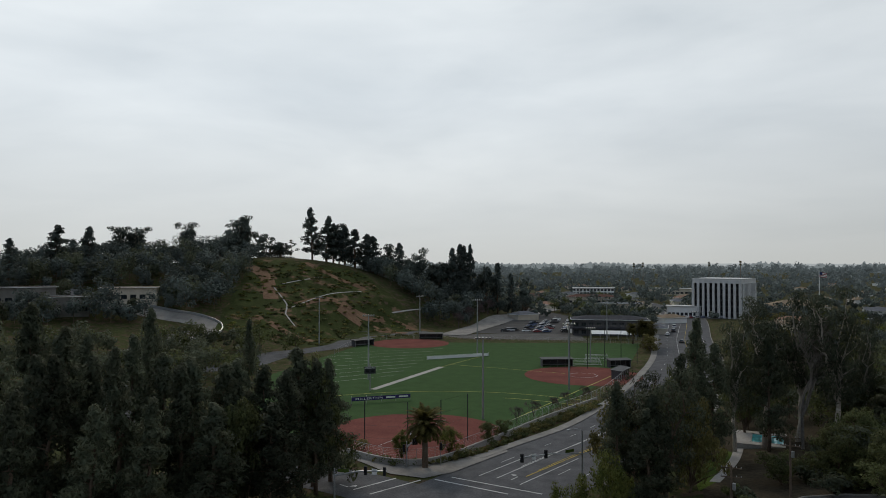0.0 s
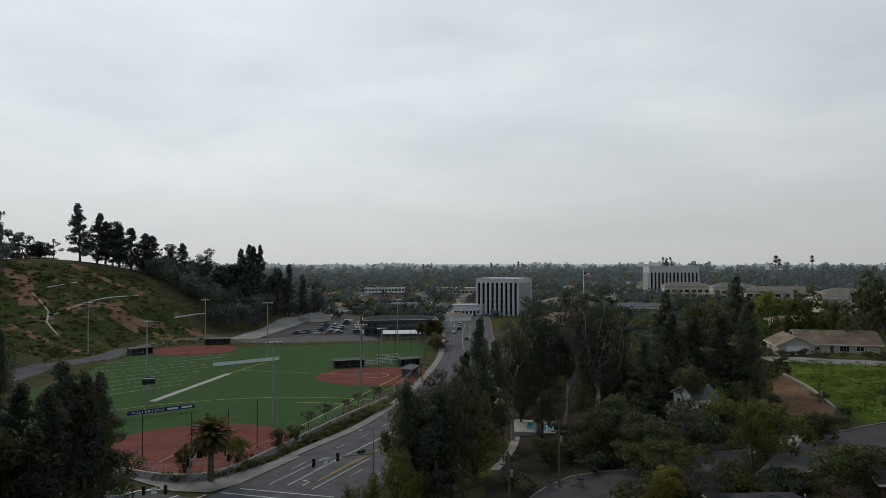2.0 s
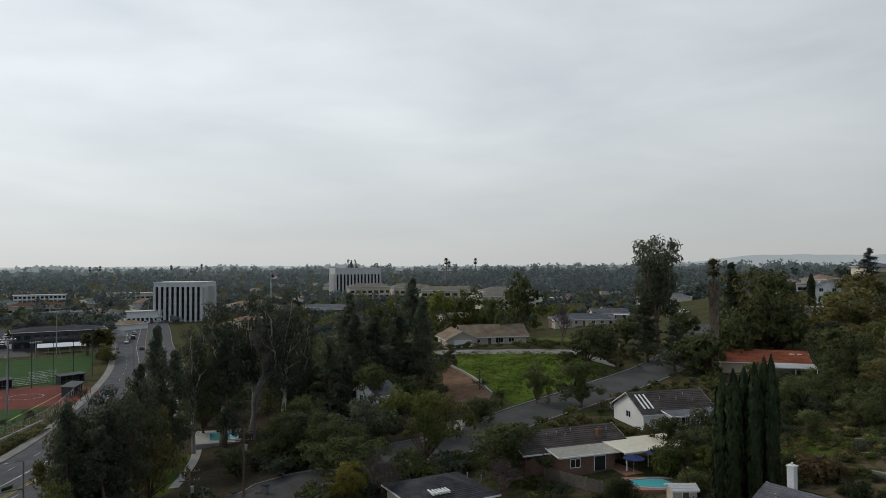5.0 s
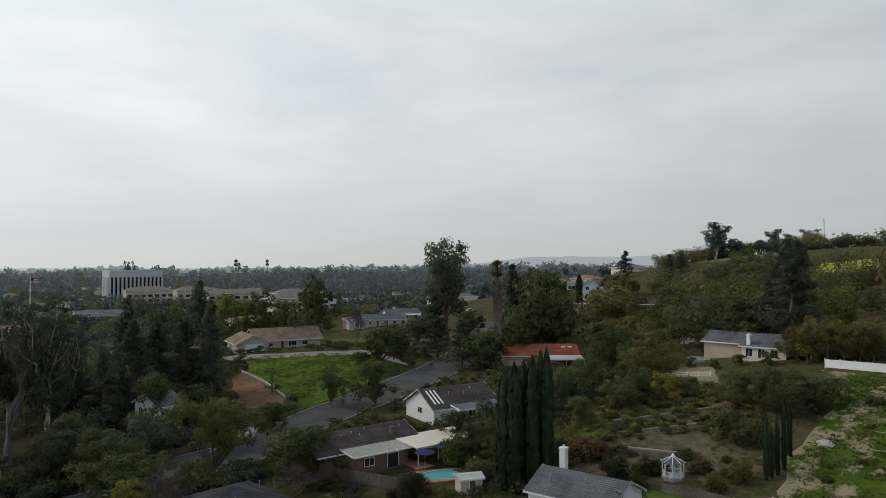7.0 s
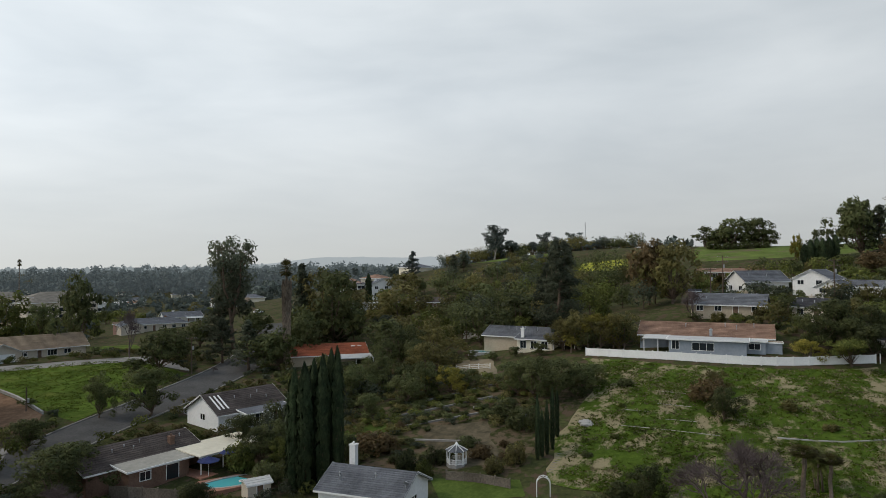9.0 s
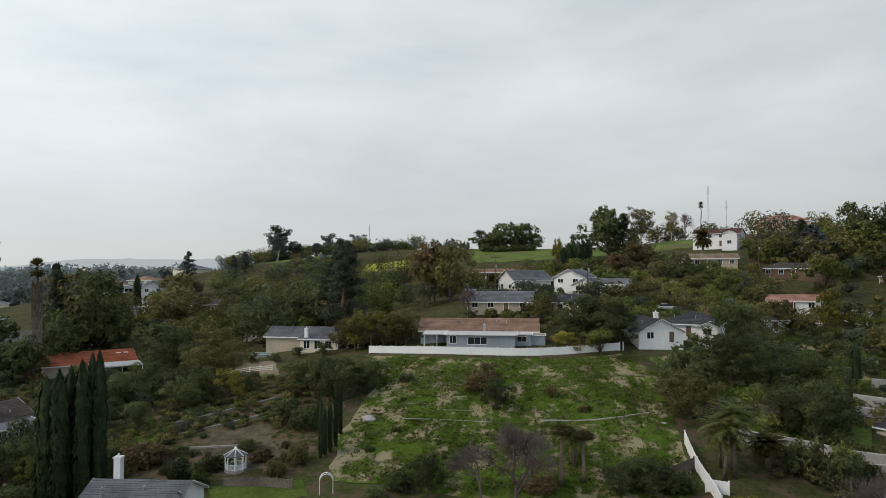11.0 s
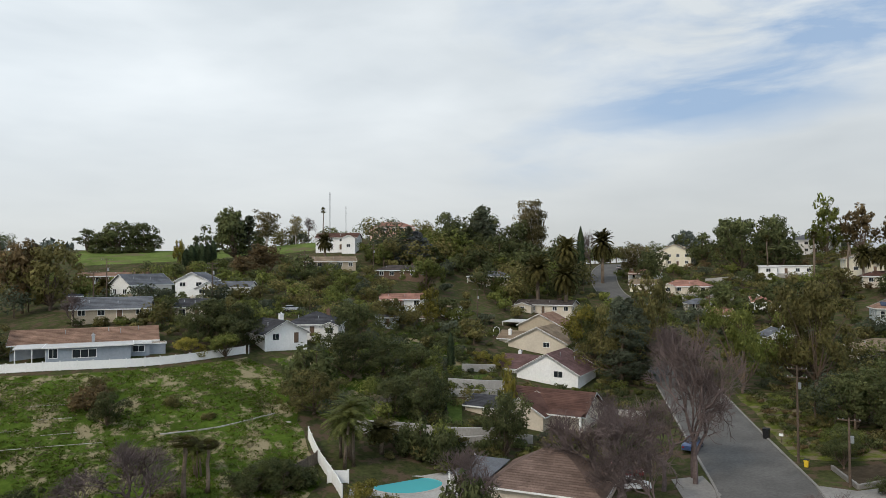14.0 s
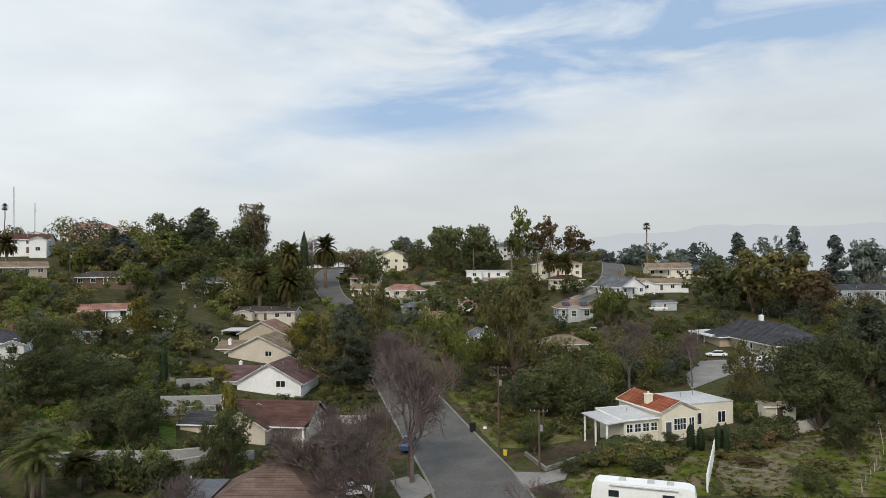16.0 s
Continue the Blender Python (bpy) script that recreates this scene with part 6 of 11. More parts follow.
def patio_house():
    h = house_at(87.2, 60.3, -55.2 + 34, "brown brick house with dark roof and cream patio cover", 13)
    m = block(h, -4.5, 5.6, 17, 9, 2.7, "gx", BRICKWALL, ROOFDARK, 0.42, 0.6)
    b = block(h, -4.5, 0.3, 9, 4.6, 2.4, "shed", BRICKWALL, ROOFBUFF, 0.10, 0.5)
    window(h, b, "f", 1.6, 0.9, 1.5, 1.1)
    door(h, b, "f", 5.5, 1.8, 2.0, GLASS, "sliding_door")
    chimney(h, 0.4, 2.9, 2.5, 4.5)
    vents(h, [(-8, 3.8, 3.9), (-5, 3.6, 3.8), (-3.5, 4.6, 4.2), (2.5, 4.0, 4.0), (-6, 4.3, 4.0)])
    cover, posts = Form().slab([(0.2, -4.2, 2.75), (12.0, -4.2, 2.75), (12.0, 2.4, 3.05), (0.2, 2.4, 3.05)], 0.16), Form()
    part("patio_cover", cover, ROOFCREAM, h, "flat cream patio cover on posts")
    for x in (0.6, 4.3, 8.0, 11.7):
        part("post", Form().box(x - 0.07, -4.0, -1.5, x + 0.07, -3.86, 2.65), TRIM, h)
    part("beam", Form().box(0.2, -4.1, 2.45, 12.0, -3.95, 2.62), TRIM, h)
    part("terrace", Form().box(-0.5, -5.5, -1.5, 11, 2.0, 0.12), REDTAN, h, "red tiled terrace")


def grey_gable_house():
    h = house_at(79.6, 28.4, -97.0, "white house with grey shingle gable roof and white chimney", 9)
    m = block(h, 0, 0, 10.6, 8.2, 3.0, "gx", WHITE, ROOFGREY, 0.46, 0.45, 0.35)
    chimney(h, -4.2, 2.6, 3.2, 6.6, WHITE, 0.8)
    window(h, m, "r", 3.2, 1.0, 1.4, 1.2)
    window(h, m, "f", 2.0, 0.9, 1.5, 1.2)
    window(h, m, "f", 6.4, 0.9, 1.5, 1.2)
    vents(h, [(-3.6, -2, 4.1), (-3.2, -2.6, 3.9), (1, -1.6, 4.3)])
    part("satellite_dish", Form().tube([(5.2, -2.6, 3.5), (5.4, -2.6, 4.4)], 0.03, 5).tube([(5.4, -2.62, 4.3), (5.4, -2.5, 4.4), (5.4, -2.4, 4.42)], [0.34, 0.2, 0.05], 10), STEEL, h, "small grey satellite dish")


def corner_roof_house():
    h = house_at(61.0, 68.0, -43.3 + 30, "low house with grey shingle roof and roof rack", 10)
    m = block(h, 0, 0, 10.5, 10, 2.3, "hip", BEIGE, ROOFCHAR, 0.32, 0.6, 0.35)
    f = Form()
    for k in range(6):
        f.box(-3.0 + k * 0.45, -3.9, 2.95, -2.8 + k * 0.45, -2.2, 3.25)
    part("roof_rack", f, TRIM, h, "white slatted rack on the roof")
    vents(h, [(3, -2, 4.0), (4.5, -3, 3.7)])


def blue_house():
    h = house_at(140.2, -15.5, -96.1 - 3, "slate blue ranch house with brown shake roof", 14, ground_z(140.2, -15.5) - 0.7)
    m = block(h, 0.4, 3.5, 23.4, 9, 2.6, "gx", BLUEWALL, ROOFBROWN, 0.46, 0.5)
    f = block(h, 1.2, -3.9, 13, 7.4, 2.3, "flat", BLUEWALL, ROOFWHITE, 0.1, 0.5)
    p = block(h, 9.2, -2.4, 3.2, 4.4, 2.1, "flat", BLUEWALL, ROOFWHITE, 0.1, 0.3)
    window(h, f, "f", 4.0, 0.6, 3.6, 1.3, 2)
    window(h, f, "f", 0.5, 0.7, 1.2, 1.5)
    window(h, p, "f", 0.5, 0.8, 1.8, 1.0)
    s = block(h, 11.5, -2.8, 4.0, 2.4, 1.9, "flat", BLUEWALL, ROOFTAN, 0.1, 0.15)
    part("porch_roof", Form().slab([(-10.2, -6.6, 2.35), (-5.5, -6.6, 2.35), (-5.5, -0.6, 2.6), (-10.2, -0.6, 2.6)], 0.15), ROOFWHITE, h)
    for x in (-9.9, -7.4, -5.4):
        part("porch_post", Form().box(x - 0.07, -6.4, -1.5, x + 0.07, -6.26, 2.25), TRIM, h)
    vents(h, [(-3, 1.2, 4.2), (4, 2, 4.4), (6, 1, 4.1), (9, 2.2, 4.4)])
    chimney(h, 1.6, -1.5, 2.6, 3.7, STEEL, 0.5)


def row_house_red():
    h = house_at(90.6, -78.5, -130.9 - 24, "cream stucco house with red-brown shingle roof", 12)
    m = block(h, 3.0, 1.5, 14, 9.5, 2.0, "gx", BEIGE, ROOFRED, 0.58, 0.6, 0.4)
    c = block(h, 0.5, -3.4, 8, 6, 2.0, "gy", BEIGE, ROOFRED, 0.58, 0.6, 0.4)
    g = block(h, -7, -1.5, 7, 7, 2.0, "gx", BEIGE, ROOFCHAR, 0.36, 0.4)
    part("porch_roof", Form().slab([(4.6, -5.4, 2.15), (10.4, -5.4, 2.15), (10.4, -2.9, 2.45), (4.6, -2.9, 2.45)], 0.12), ROOFRED, h)
    part("porch_beam", Form().box(4.6, -5.4, 1.85, 10.4, -5.25, 2.08), TRIM, h)
    part("porch_post", Form().box(10.0, -5.2, -1.5, 10.3, -4.9, 1.9), TRIM, h)
    window(h, c, "f", 1.2, 0.9, 1.4, 1.1)
    chimney(h, -6.0, 1.0, 2.8, 4.6, WHITE, 0.6)


def row_house_maroon():
    h = house_at(110.2, -99.8, -131.9 - 20, "white house with maroon-brown shingle gable roof", 11)
    m = block(h, 1.5, 0, 13, 12, 1.8, "gy", WHITE, ROOFMAROON, 0.56, 0.6, 0.4)
    g = block(h, -6.5, 1, 7, 8.6, 1.8, "gx", WHITE, ROOFMAROON, 0.54, 0.5, 0.4)
    window(h, m, "f", 8.0, 0.9, 1.8, 1.2)
    door(h, m, "f", 4.4, 0.9, 1.75, TRIM)
    chimney(h, -7.5, 2.0, 2.8, 4.6, WHITE, 0.6)
    vents(h, [(3, -2, 4.9), (5, 1, 3.9)])


def row_house_beige():
    h = house_at(131.6, -115.8, -131.1 - 20, "beige stucco house with tan shingle gable roof", 12)
    m = block(h, 1.5, 0, 15, 12, 1.9, "gy", BEIGE, ROOFTAN, 0.48, 0.6, 0.45)
    g = block(h, -7, 1, 6, 7, 2.3, "gx", BEIGE, ROOFTAN, 0.44, 0.5, 0.45)
    chimney(h, -7.5, -1.0, 2.6, 4.2, WHITE, 0.7)
    window(h, m, "f", 9.0, 0.9, 1.5, 1.1)


def row_house_far():
    h = house_at(147.2, -128.6, -130.9 - 20, "tan house with brown gable roof and white carport", 11)
    m = block(h, 2.5, 0, 12, 11, 2.0, "gy", TANWALL, ROOFBROWN, 0.5, 0.5, 0.45)
    part("carport_roof", Form().slab([(-9, -4, 2.6), (-3, -4, 2.6), (-3, 3, 2.8), (-9, 3, 2.8)], 0.2), ROOFWHITE, h)
    for x, y in ((-8.8, -3.8), (-3.2, -3.8), (-8.8, 2.8)):
        part("post", Form().box(x - 0.07, y - 0.07, -2, x + 0.07, y + 0.07, 2.5), TRIM, h)


def tile_roof_house():
    h = house_at(62.6, -59.0, -131.7 - 16, "house with brown concrete tile hip roof", 11)
    m = block(h, -1.0, 0, 13.2, 11, 2.2, "hip", BEIGE, ROOFTILE, 0.6, 0.6, 0.36)
    part("patio_cover", Form().slab([(-13.0, -4, 2.3), (-8.0, -4, 2.3), (-8.0, 4, 2.5), (-13.0, 4, 2.5)], 0.15), ROOFGREY, h)
    for x, y in ((-13.3, -3.8), (-13.3, 4.8)):
        part("post", Form().box(x - 0.07, y - 0.07, -2, x + 0.07, y + 0.07, 2.6), TRIM, h)


def white_villa():
    h = house_at(31.4, -105.6, -163.1 + 36, "cream stucco house with red clay tile gable and flat roofs", 12)
    m = block(h, -0.5, 1.5, 6, 11, 4.0, "gy", CREAM, ROOFCLAY, 0.42, 0.35, 0.3, sink=3.5)
    r = block(h, 6.6, 2.5, 8, 9, 4.1, "flat", CREAM, ROOFWHITE, 0.1, 0.05, sink=3.5)
    l = block(h, -6.2, 0.2, 5.8, 6.4, 2.9, "shed", CREAM, ROOFWHITE, 0.05, 0.5, sink=3.5)
    part("porch_roof", Form().slab([(-12.2, -3.4, 2.75), (-9.0, -3.4, 2.95), (-9.0, 3.4, 3.25), (-12.2, 3.4, 3.05)], 0.16), ROOFWHITE, h)
    for y in (-3.0, 0.0, 3.0):
        part("porch_post", Form().box(-12.0, y - 0.1, -3.0, -11.8, y + 0.1, 2.8), TRIM, h)
    for u in (0.4, 1.75, 3.1, 4.45):
        window(h, l, "f", u, 1.2, 0.95, 1.1, 1, 2)
    window(h, m, "f", 2.0, 1.2, 2.0, 1.6, 3, 2)
    door(h, m, "f", 0.6, 0.95, 2.3, DARKGREY)
    window(h, m, "f", 4.6, 1.2, 0.8, 1.6)
    window(h, r, "f", 0.9, 1.2, 1.3, 1.6)
    window(h, r, "f", 5.2, 1.2, 1.3, 1.6)
    chimney(h, -2.6, 0.5, 3.6, 5.6, CREAM, 0.9)
    st = Form()
    for k in range(8):
        st.box(-3.2 + k * 0.3, -5.2, -2.2, -2.9 + k * 0.3, -4.1, -1.6 + k * 0.2)
    st.box(-3.2, -5.2, 0.0, -0.8, -4.05, 0.1)
    part("stairs", st, PALECONCRETE, h)
    rail = Form()
    for k in range(7):
        rail.tube([(-3.1 + k * 0.38, -5.15, -1.6 + k * 0.25), (-3.1 + k * 0.38, -5.15, -0.6 + k * 0.25)], 0.02, 4)
    rail.tube([(-3.1, -5.15, -0.6), (-0.8, -5.15, 0.95)], 0.025, 4)
    part("handrail", rail, DARKSTEEL, h)
    vents(h, [(5, 3, 4.5), (8, 4, 4.5), (-6, 1, 3.3)])


def orange_roof_house():
    h = house_at(162.3, 69.0, -66.9 + 8, "house with orange clay tile roof and white patio cover", 12)
    m = block(h, -1, 2.5, 18, 10, 2.1, "gx", TANWALL, ROOFCLAY, 0.42, 0.6, 0.35)
    part("patio_cover", Form().slab([(0.0, -8.0, 1.7), (8.8, -8.0, 1.7), (8.8, -2.4, 2.1), (0.0, -2.4, 2.1)], 0.18), ROOFWHITE, h, "white patio cover")
    for x in (0.2, 4.4, 8.6):
        part("post", Form().box(x - 0.07, -7.9, -2, x + 0.07, -7.76, 1.6), TRIM, h)
    part("skylight", Form().box(4.6, 0.6, 3.3, 5.6, 1.4, 3.72).box(6.2, 0.6, 3.3, 7.2, 1.4, 3.72), TRIM, h)


def cream_patio_house():
    h = house_at(152.6, 19.1, -82.7 - 22, "cream house with grey shingle roof above a retaining wall", 13)
    m = block(h, -2, 5, 18, 8.5, 2.5, "gx", TANWALL, ROOFGREY, 0.42, 0.5, 0.45)
    f = block(h, 3, -1.2, 8, 5.5, 2.6, "gx", CREAM, ROOFGREY, 0.26, 0.5, 0.45)
    for u in (0.8, 3.2, 5.6):
        window(h, f, "f", u, 0.6, 1.3, 1.5)
    chimney(h, 0.2, -3.4, 0, 4.6, WHITE, 0.7)
    part("sun_roof", Form().slab([(7, -4, 2.5), (12, -4, 2.5), (12, 1, 2.8), (7, 1, 2.8)], 0.15), ROOFGREY, h)
    for x in (7.2, 9.5, 11.8):
        part("post", Form().box(x - 0.1, -3.9, -2, x + 0.1, -3.7, 2.4), TRIM, h)
    vents(h, [(-6, 3.4, 4.0), (-4, 3.2, 3.9), (-2, 3.6, 4.0), (1, 3.0, 3.9)])


def dark_ranch_house():
    h = house_at(35.0, -185.0, 127.7, "long dark-roofed ranch house with white carport edge", 20)
    m = block(h, 3, 3, 33, 12.5, 3.1, "hip", TANWALL, ROOFCHAR, 0.56, 0.9, 0.45)
    g = block(h, -7, -2, 9, 8, 2.9, "hip", TANWALL, ROOFCHAR, 0.5, 0.9, 0.45)
    part("carport_edge", Form().box(-18, -7.6, 2.4, -4, -7.3, 2.8), TRIM, h)
    part("carport_roof", Form().slab([(-18, -7.3, 2.8), (-4, -7.3, 2.8), (-4, -2, 3.1), (-18, -2, 3.1)], 0.15), ROOFWHITE, h)
    for x in (-17.5, -13, -9):
        part("post", Form().box(x - 0.08, -7.2, -2, x + 0.08, -7.04, 2.5), TRIM, h)
    chimney(h, -3, 5, 3.2, 7.6, WHITE, 0.9)
    part("antenna", Form().tube([(-3, 5.4, 6.4), (-3, 5.4, 9.4)], 0.03, 4).tube([(-4.2, 5.4, 8.8), (-1.0, 5.4, 8.8)], 0.025, 4).tube([(-3.6, 4.8, 8.8), (-3.6, 6.0, 8.8)], 0.02, 4).tube([(-2.4, 4.9, 8.8), (-2.4, 5.9, 8.8)], 0.02, 4), STEEL, h)
    window(h, m, "f", 20, 0.8, 2.0, 1.3)
    door(h, m, "f", 16, 4.8, 2.2, TRIM, "garage_door")


def grey_victorian_house():
    h = house_at(91.5, -208.6, -156.2 + 12, "grey-blue house with white trim and solar panels on roof", 9)
    m = block(h, 0, 0, 11, 9, 3.6, "hip", GREYWALL, ROOFBROWN, 0.5, 0.5, 0.4)
    f = block(h, -1.0, -4.6, 4, 2.4, 3.4, "gy", GREYWALL, ROOFBROWN, 0.5, 0.3, 0.4)
    window(h, f, "f", 1.2, 0.9, 1.5, 1.8, 1, 2)
    window(h, m, "f", 1.0, 1.0, 1.0, 1.7, 0, 2)
    window(h, m, "f", 8.0, 1.0, 1.6, 1.7, 1, 2)
    window(h, m, "l", 3.0, 1.0, 1.0, 1.7, 0, 2)
    window(h, m, "l", 6.0, 1.0, 1.0, 1.7, 0, 2)
    for x0, x1 in ((-4.2, -1.8), (1.4, 3.8)):
        part("solar_panel", Form().add([(x0, -3.8, 4.25), (x1, -3.8, 4.25), (x1, -1.9, 5.2), (x0, -1.9, 5.2), (x0, -3.8, 4.15), (x1, -3.8, 4.15), (x1, -1.9, 5.1), (x0, -1.9, 5.1)], [(0, 1, 2, 3), (4, 5, 1, 0), (5, 6, 2, 1), (6, 7, 3, 2), (7, 4, 0, 3)]), SOLAR, h)


def plain_house(x, y, face, w, turn, d, high, roof, wall, roof_mat, label, pitch=0.35, storeys=1, r=None, wing=0):
    """An ordinary house farther off: one block, a wing where it has one, rows of windows and a door."""
    h = house_at(x, y, face + turn, label, r or max(w, d) * 0.62)
    pitch *= 1.25
    m = block(h, 0, 0, w, d, high * storeys, roof, wall, roof_mat, pitch, 0.5, 0.6)
    boxes = [(m, w)]
    if wing:
        g = block(h, wing * w * 0.34, -d * 0.5 - 1.2, w * 0.32, 3.2, high * storeys - 0.3, "gy" if roof in ("gx", "gy", "hip") else "flat", wall, roof_mat, pitch, 0.4, 0.6)
        boxes.append((g, w * 0.32))
    for s in range(storeys):
        n = max(2, int(w / 3.4))
        for k in range(n):
            u = w * (k + 0.5) / n - 0.65
            if s == 0 and k == n // 2:
                door(h, m, "f", u, 1.0, 2.05, BROWNWALL)
            else:
                window(h, m, "f", u, 0.9 + s * high, 1.3, 1.2)
        for side in ("l", "r"):
            for k in range(max(1, int(d / 4))):
                window(h, m, side, d * (k + 0.5) / max(1, int(d / 4)) - 0.6, 0.9 + s * high, 1.2, 1.1)
    if wing:
        window(h, boxes[1][0], "f", w * 0.16 - 0.7, 0.9, 1.4, 1.2)
    pick = int(w * 10 + d * 7) % 3
    if roof != "flat":
        chimney(h, w * (0.22 if pick else -0.2), d * 0.12, high * storeys, high * storeys + d * pitch * 0.5 + 0.3, BRICKWALL if pick == 1 else wall, 0.8)
        vents(h, [(w * 0.08, -d * 0.3, high * storeys + d * pitch * 0.2 + 0.1), (-w * 0.3, -d * 0.25, high * storeys + d * pitch * 0.25 + 0.1)])
    if pick < 2 and w > 9 and not wing:
        x0, x1 = (-w * 0.5, -w * 0.02) if pick else (w * 0.05, w * 0.5)
        part("porch_roof", Form().slab([(x0, -d / 2 - 2.6, 2.25), (x1, -d / 2 - 2.6, 2.25), (x1, -d / 2 - 0.1, 2.5), (x0, -d / 2 - 0.1, 2.5)], 0.12), roof_mat if pick else ROOFWHITE, h)
        for x in (x0 + 0.2, (x0 + x1) / 2, x1 - 0.2):
            part("porch_post", Form().box(x - 0.07, -d / 2 - 2.5, -1.5, x + 0.07, -d / 2 - 2.36, 2.15), TRIM, h)
    return h


def stepped_house():
    h = house_at(187.2, -48.7, -104.4 - 20, "white house with two stepped grey gables", 9)
    m = block(h, -1.5, 0, 8.5, 9, 3.7, "gy", WHITE, ROOFGREY, 0.5, 0.4, 0.6)
    g = block(h, 4.0, -4.5, 6.5, 7, 1.9, "gy", WHITE, ROOFGREY, 0.5, 0.4, 0.6)
    w = block(h, 7.5, 1.5, 10, 7, 2.0, "gx", WHITE, ROOFGREY, 0.4, 0.4, 0.6)
    for u in (1.2, 5.4):
        window(h, m, "f", u, 2.3, 1.4, 1.0)
    window(h, g, "f", 1.0, 0.6, 1.6, 1.0)
    window(h, w, "r", 2, 0.9, 1.4, 1.1)
    window(h, m, "l", 2, 2.2, 1.4, 1.0)
    window(h, m, "l", 5.5, 2.2, 1.4, 1.0)


for build in (tan_house, white_gable_house, patio_house, grey_gable_house, corner_roof_house, blue_house, row_house_red, row_house_maroon, row_house_beige,
              row_house_far, tile_roof_house, white_villa, orange_roof_house, cream_patio_house, dark_ranch_house, grey_victorian_house):
    build()

# ---- houses farther up the hill ----
plain_house(195.6, -34.9, -99.9, 12.5, 36, 8, 3.3, "gx", WHITE, ROOFGREY, "white gabled house with grey shingle roof", 0.5, 1)
stepped_house()
plain_house(165.6, -24.0, -98.1, 14.8, -6, 10, 2.3, "gx", TANWALL, ROOFGREY, "low tan house with grey-green shingle roof", 0.34)
plain_house(157.7, -39.6, -103.9, 6.8, -24, 7, 2.7, "gx", BEIGE, ROOFCHAR, "small house with dark solar-panelled roof", 0.35)
plain_house(237.9, -33.5, -97.9, 17.4, 0, 8, 2.6, "gx", BROWNWALL, ROOFBROWN, "low brown house behind the white houses", 0.2)
plain_house(138.0, -50.2, -109.7, 9.0, 24, 11, 2.2, "gy", WHITE, ROOFCHAR, "white gabled house with charcoal roof", 0.42)
plain_house(143.0, -61.4, -112.9, 11.3, -8, 11, 2.7, "hip", WHITE, ROOFCHAR, "white house with broad charcoal roof", 0.32, wing=1)
plain_house(259.8, -121.0, -114.8, 16.6, -14, 10, 2.45, "gx", WHITE, ROOFRED, "white two-storey hilltop house with red roof", 0.3, 2, wing=1)
plain_house(226.3, -101.7, -114.0, 17.6, 4, 8, 2.7, "gx", TANWALL, ROOFTAN, "tan house with low tile roof below the hilltop", 0.3)
plain_house(268.1, -150.2, -119.1, 18.8, 8, 10, 2.9, "hip", PINKWALL, ROOFROSE, "salmon stucco house with clay tile roof", 0.35, 2)
plain_house(206.6, -119.5, -119.8, 17.3, 3, 9, 2.6, "hip", BROWNWALL, ROOFDARK, "dark-roofed brown house among trees", 0.28)
plain_house(199.3, -151.6, -127.0, 14.9, -6, 8, 2.7, "hip", BEIGE, ROOFGREY, "house with grey hip roof among trees", 0.3)
plain_house(166.0, -148.9, -131.6, 17.6, -16, 8, 2.7, "gx", BEIGE, ROOFDARK, "beige house with dark brown roof and porch", 0.25, wing=-1)
plain_house(169.3, -97.7, -119.7, 11.7, 8, 7, 2.6, "gx", WHITE, ROOFROSE, "white house with red tile roof and patio", 0.3)
plain_house(204.5, -260.2, -141.7, 14.9, -14, 9, 2.9, "gy", CREAM, ROOFTAN, "pale yellow two-storey gabled house", 0.4, 2, wing=-1)
plain_house(227.0, -289.3, -141.8, 11.3, -10, 9, 2.9, "hip", WHITE, ROOFROSE, "white house with red tile roof on the crest", 0.3, 2)
plain_house(165.6, -216.8, -142.5, 16.3, -8, 9, 2.7, "hip", BEIGE, ROOFROSE, "beige house with red tile hip roof", 0.35, wing=-1)
plain_house(193.4, -227.1, -139.5, 12.0, -10, 7, 2.7, "gx", WHITE, ROOFBROWN, "white house with brown gable roof", 0.35)
plain_house(149.5, -253.8, -149.4, 18.5, 4, 9, 3.0, "flat", WHITE, ROOFWHITE, "white modern flat-roofed house on the hill", 0.1, 1, wing=-1)
plain_house(165.4, -302.6, -151.2, 18.3, 8, 10, 3.0, "hip", WHITE, ROOFGREY, "large white two-storey house with grey roof", 0.35, 2, wing=1)
plain_house(123.2, -263.8, -154.9, 18.8, 10, 10, 2.5, "hip", CREAM, ROOFTAN, "tan two-storey stucco house with tile roof", 0.3, 2, wing=-1)
plain_house(101.2, -168.2, -148.8, 7.3, 20, 7, 2.7, "gy", WHITE, ROOFGREY, "small white gabled house behind trees", 0.4)
plain_house(131.6, -188.8, -145.0, 5.2, 10, 6, 2.5, "gx", WHITE, ROOFROSE, "small white house with red tile roof", 0.35)
plain_house(90.1, -245.3, -159.7, 10.5, 40, 16, 2.8, "gy", WHITE, ROOFGREY, "white house with grey gable roof by the street", 0.5)
plain_house(79.5, -257.3, -162.7, 19.5, 20, 8, 2.8, "gx", WHITE, ROOFTAN, "white ranch house with tan roof", 0.33, wing=-1)
plain_house(86.6, -291.9, -163.3, 17.2, 14, 9, 3.0, "gx", CREAM, ROOFTAN, "tan house with broad gable roof", 0.4)
SOLAR_HOUSE = plain_house(77.7, -310.1, -165.8, 18.0, 14, 9, 2.8, "gx", TANWALL, ROOFCHAR, "tan house with solar panels on dark roof", 0.4)
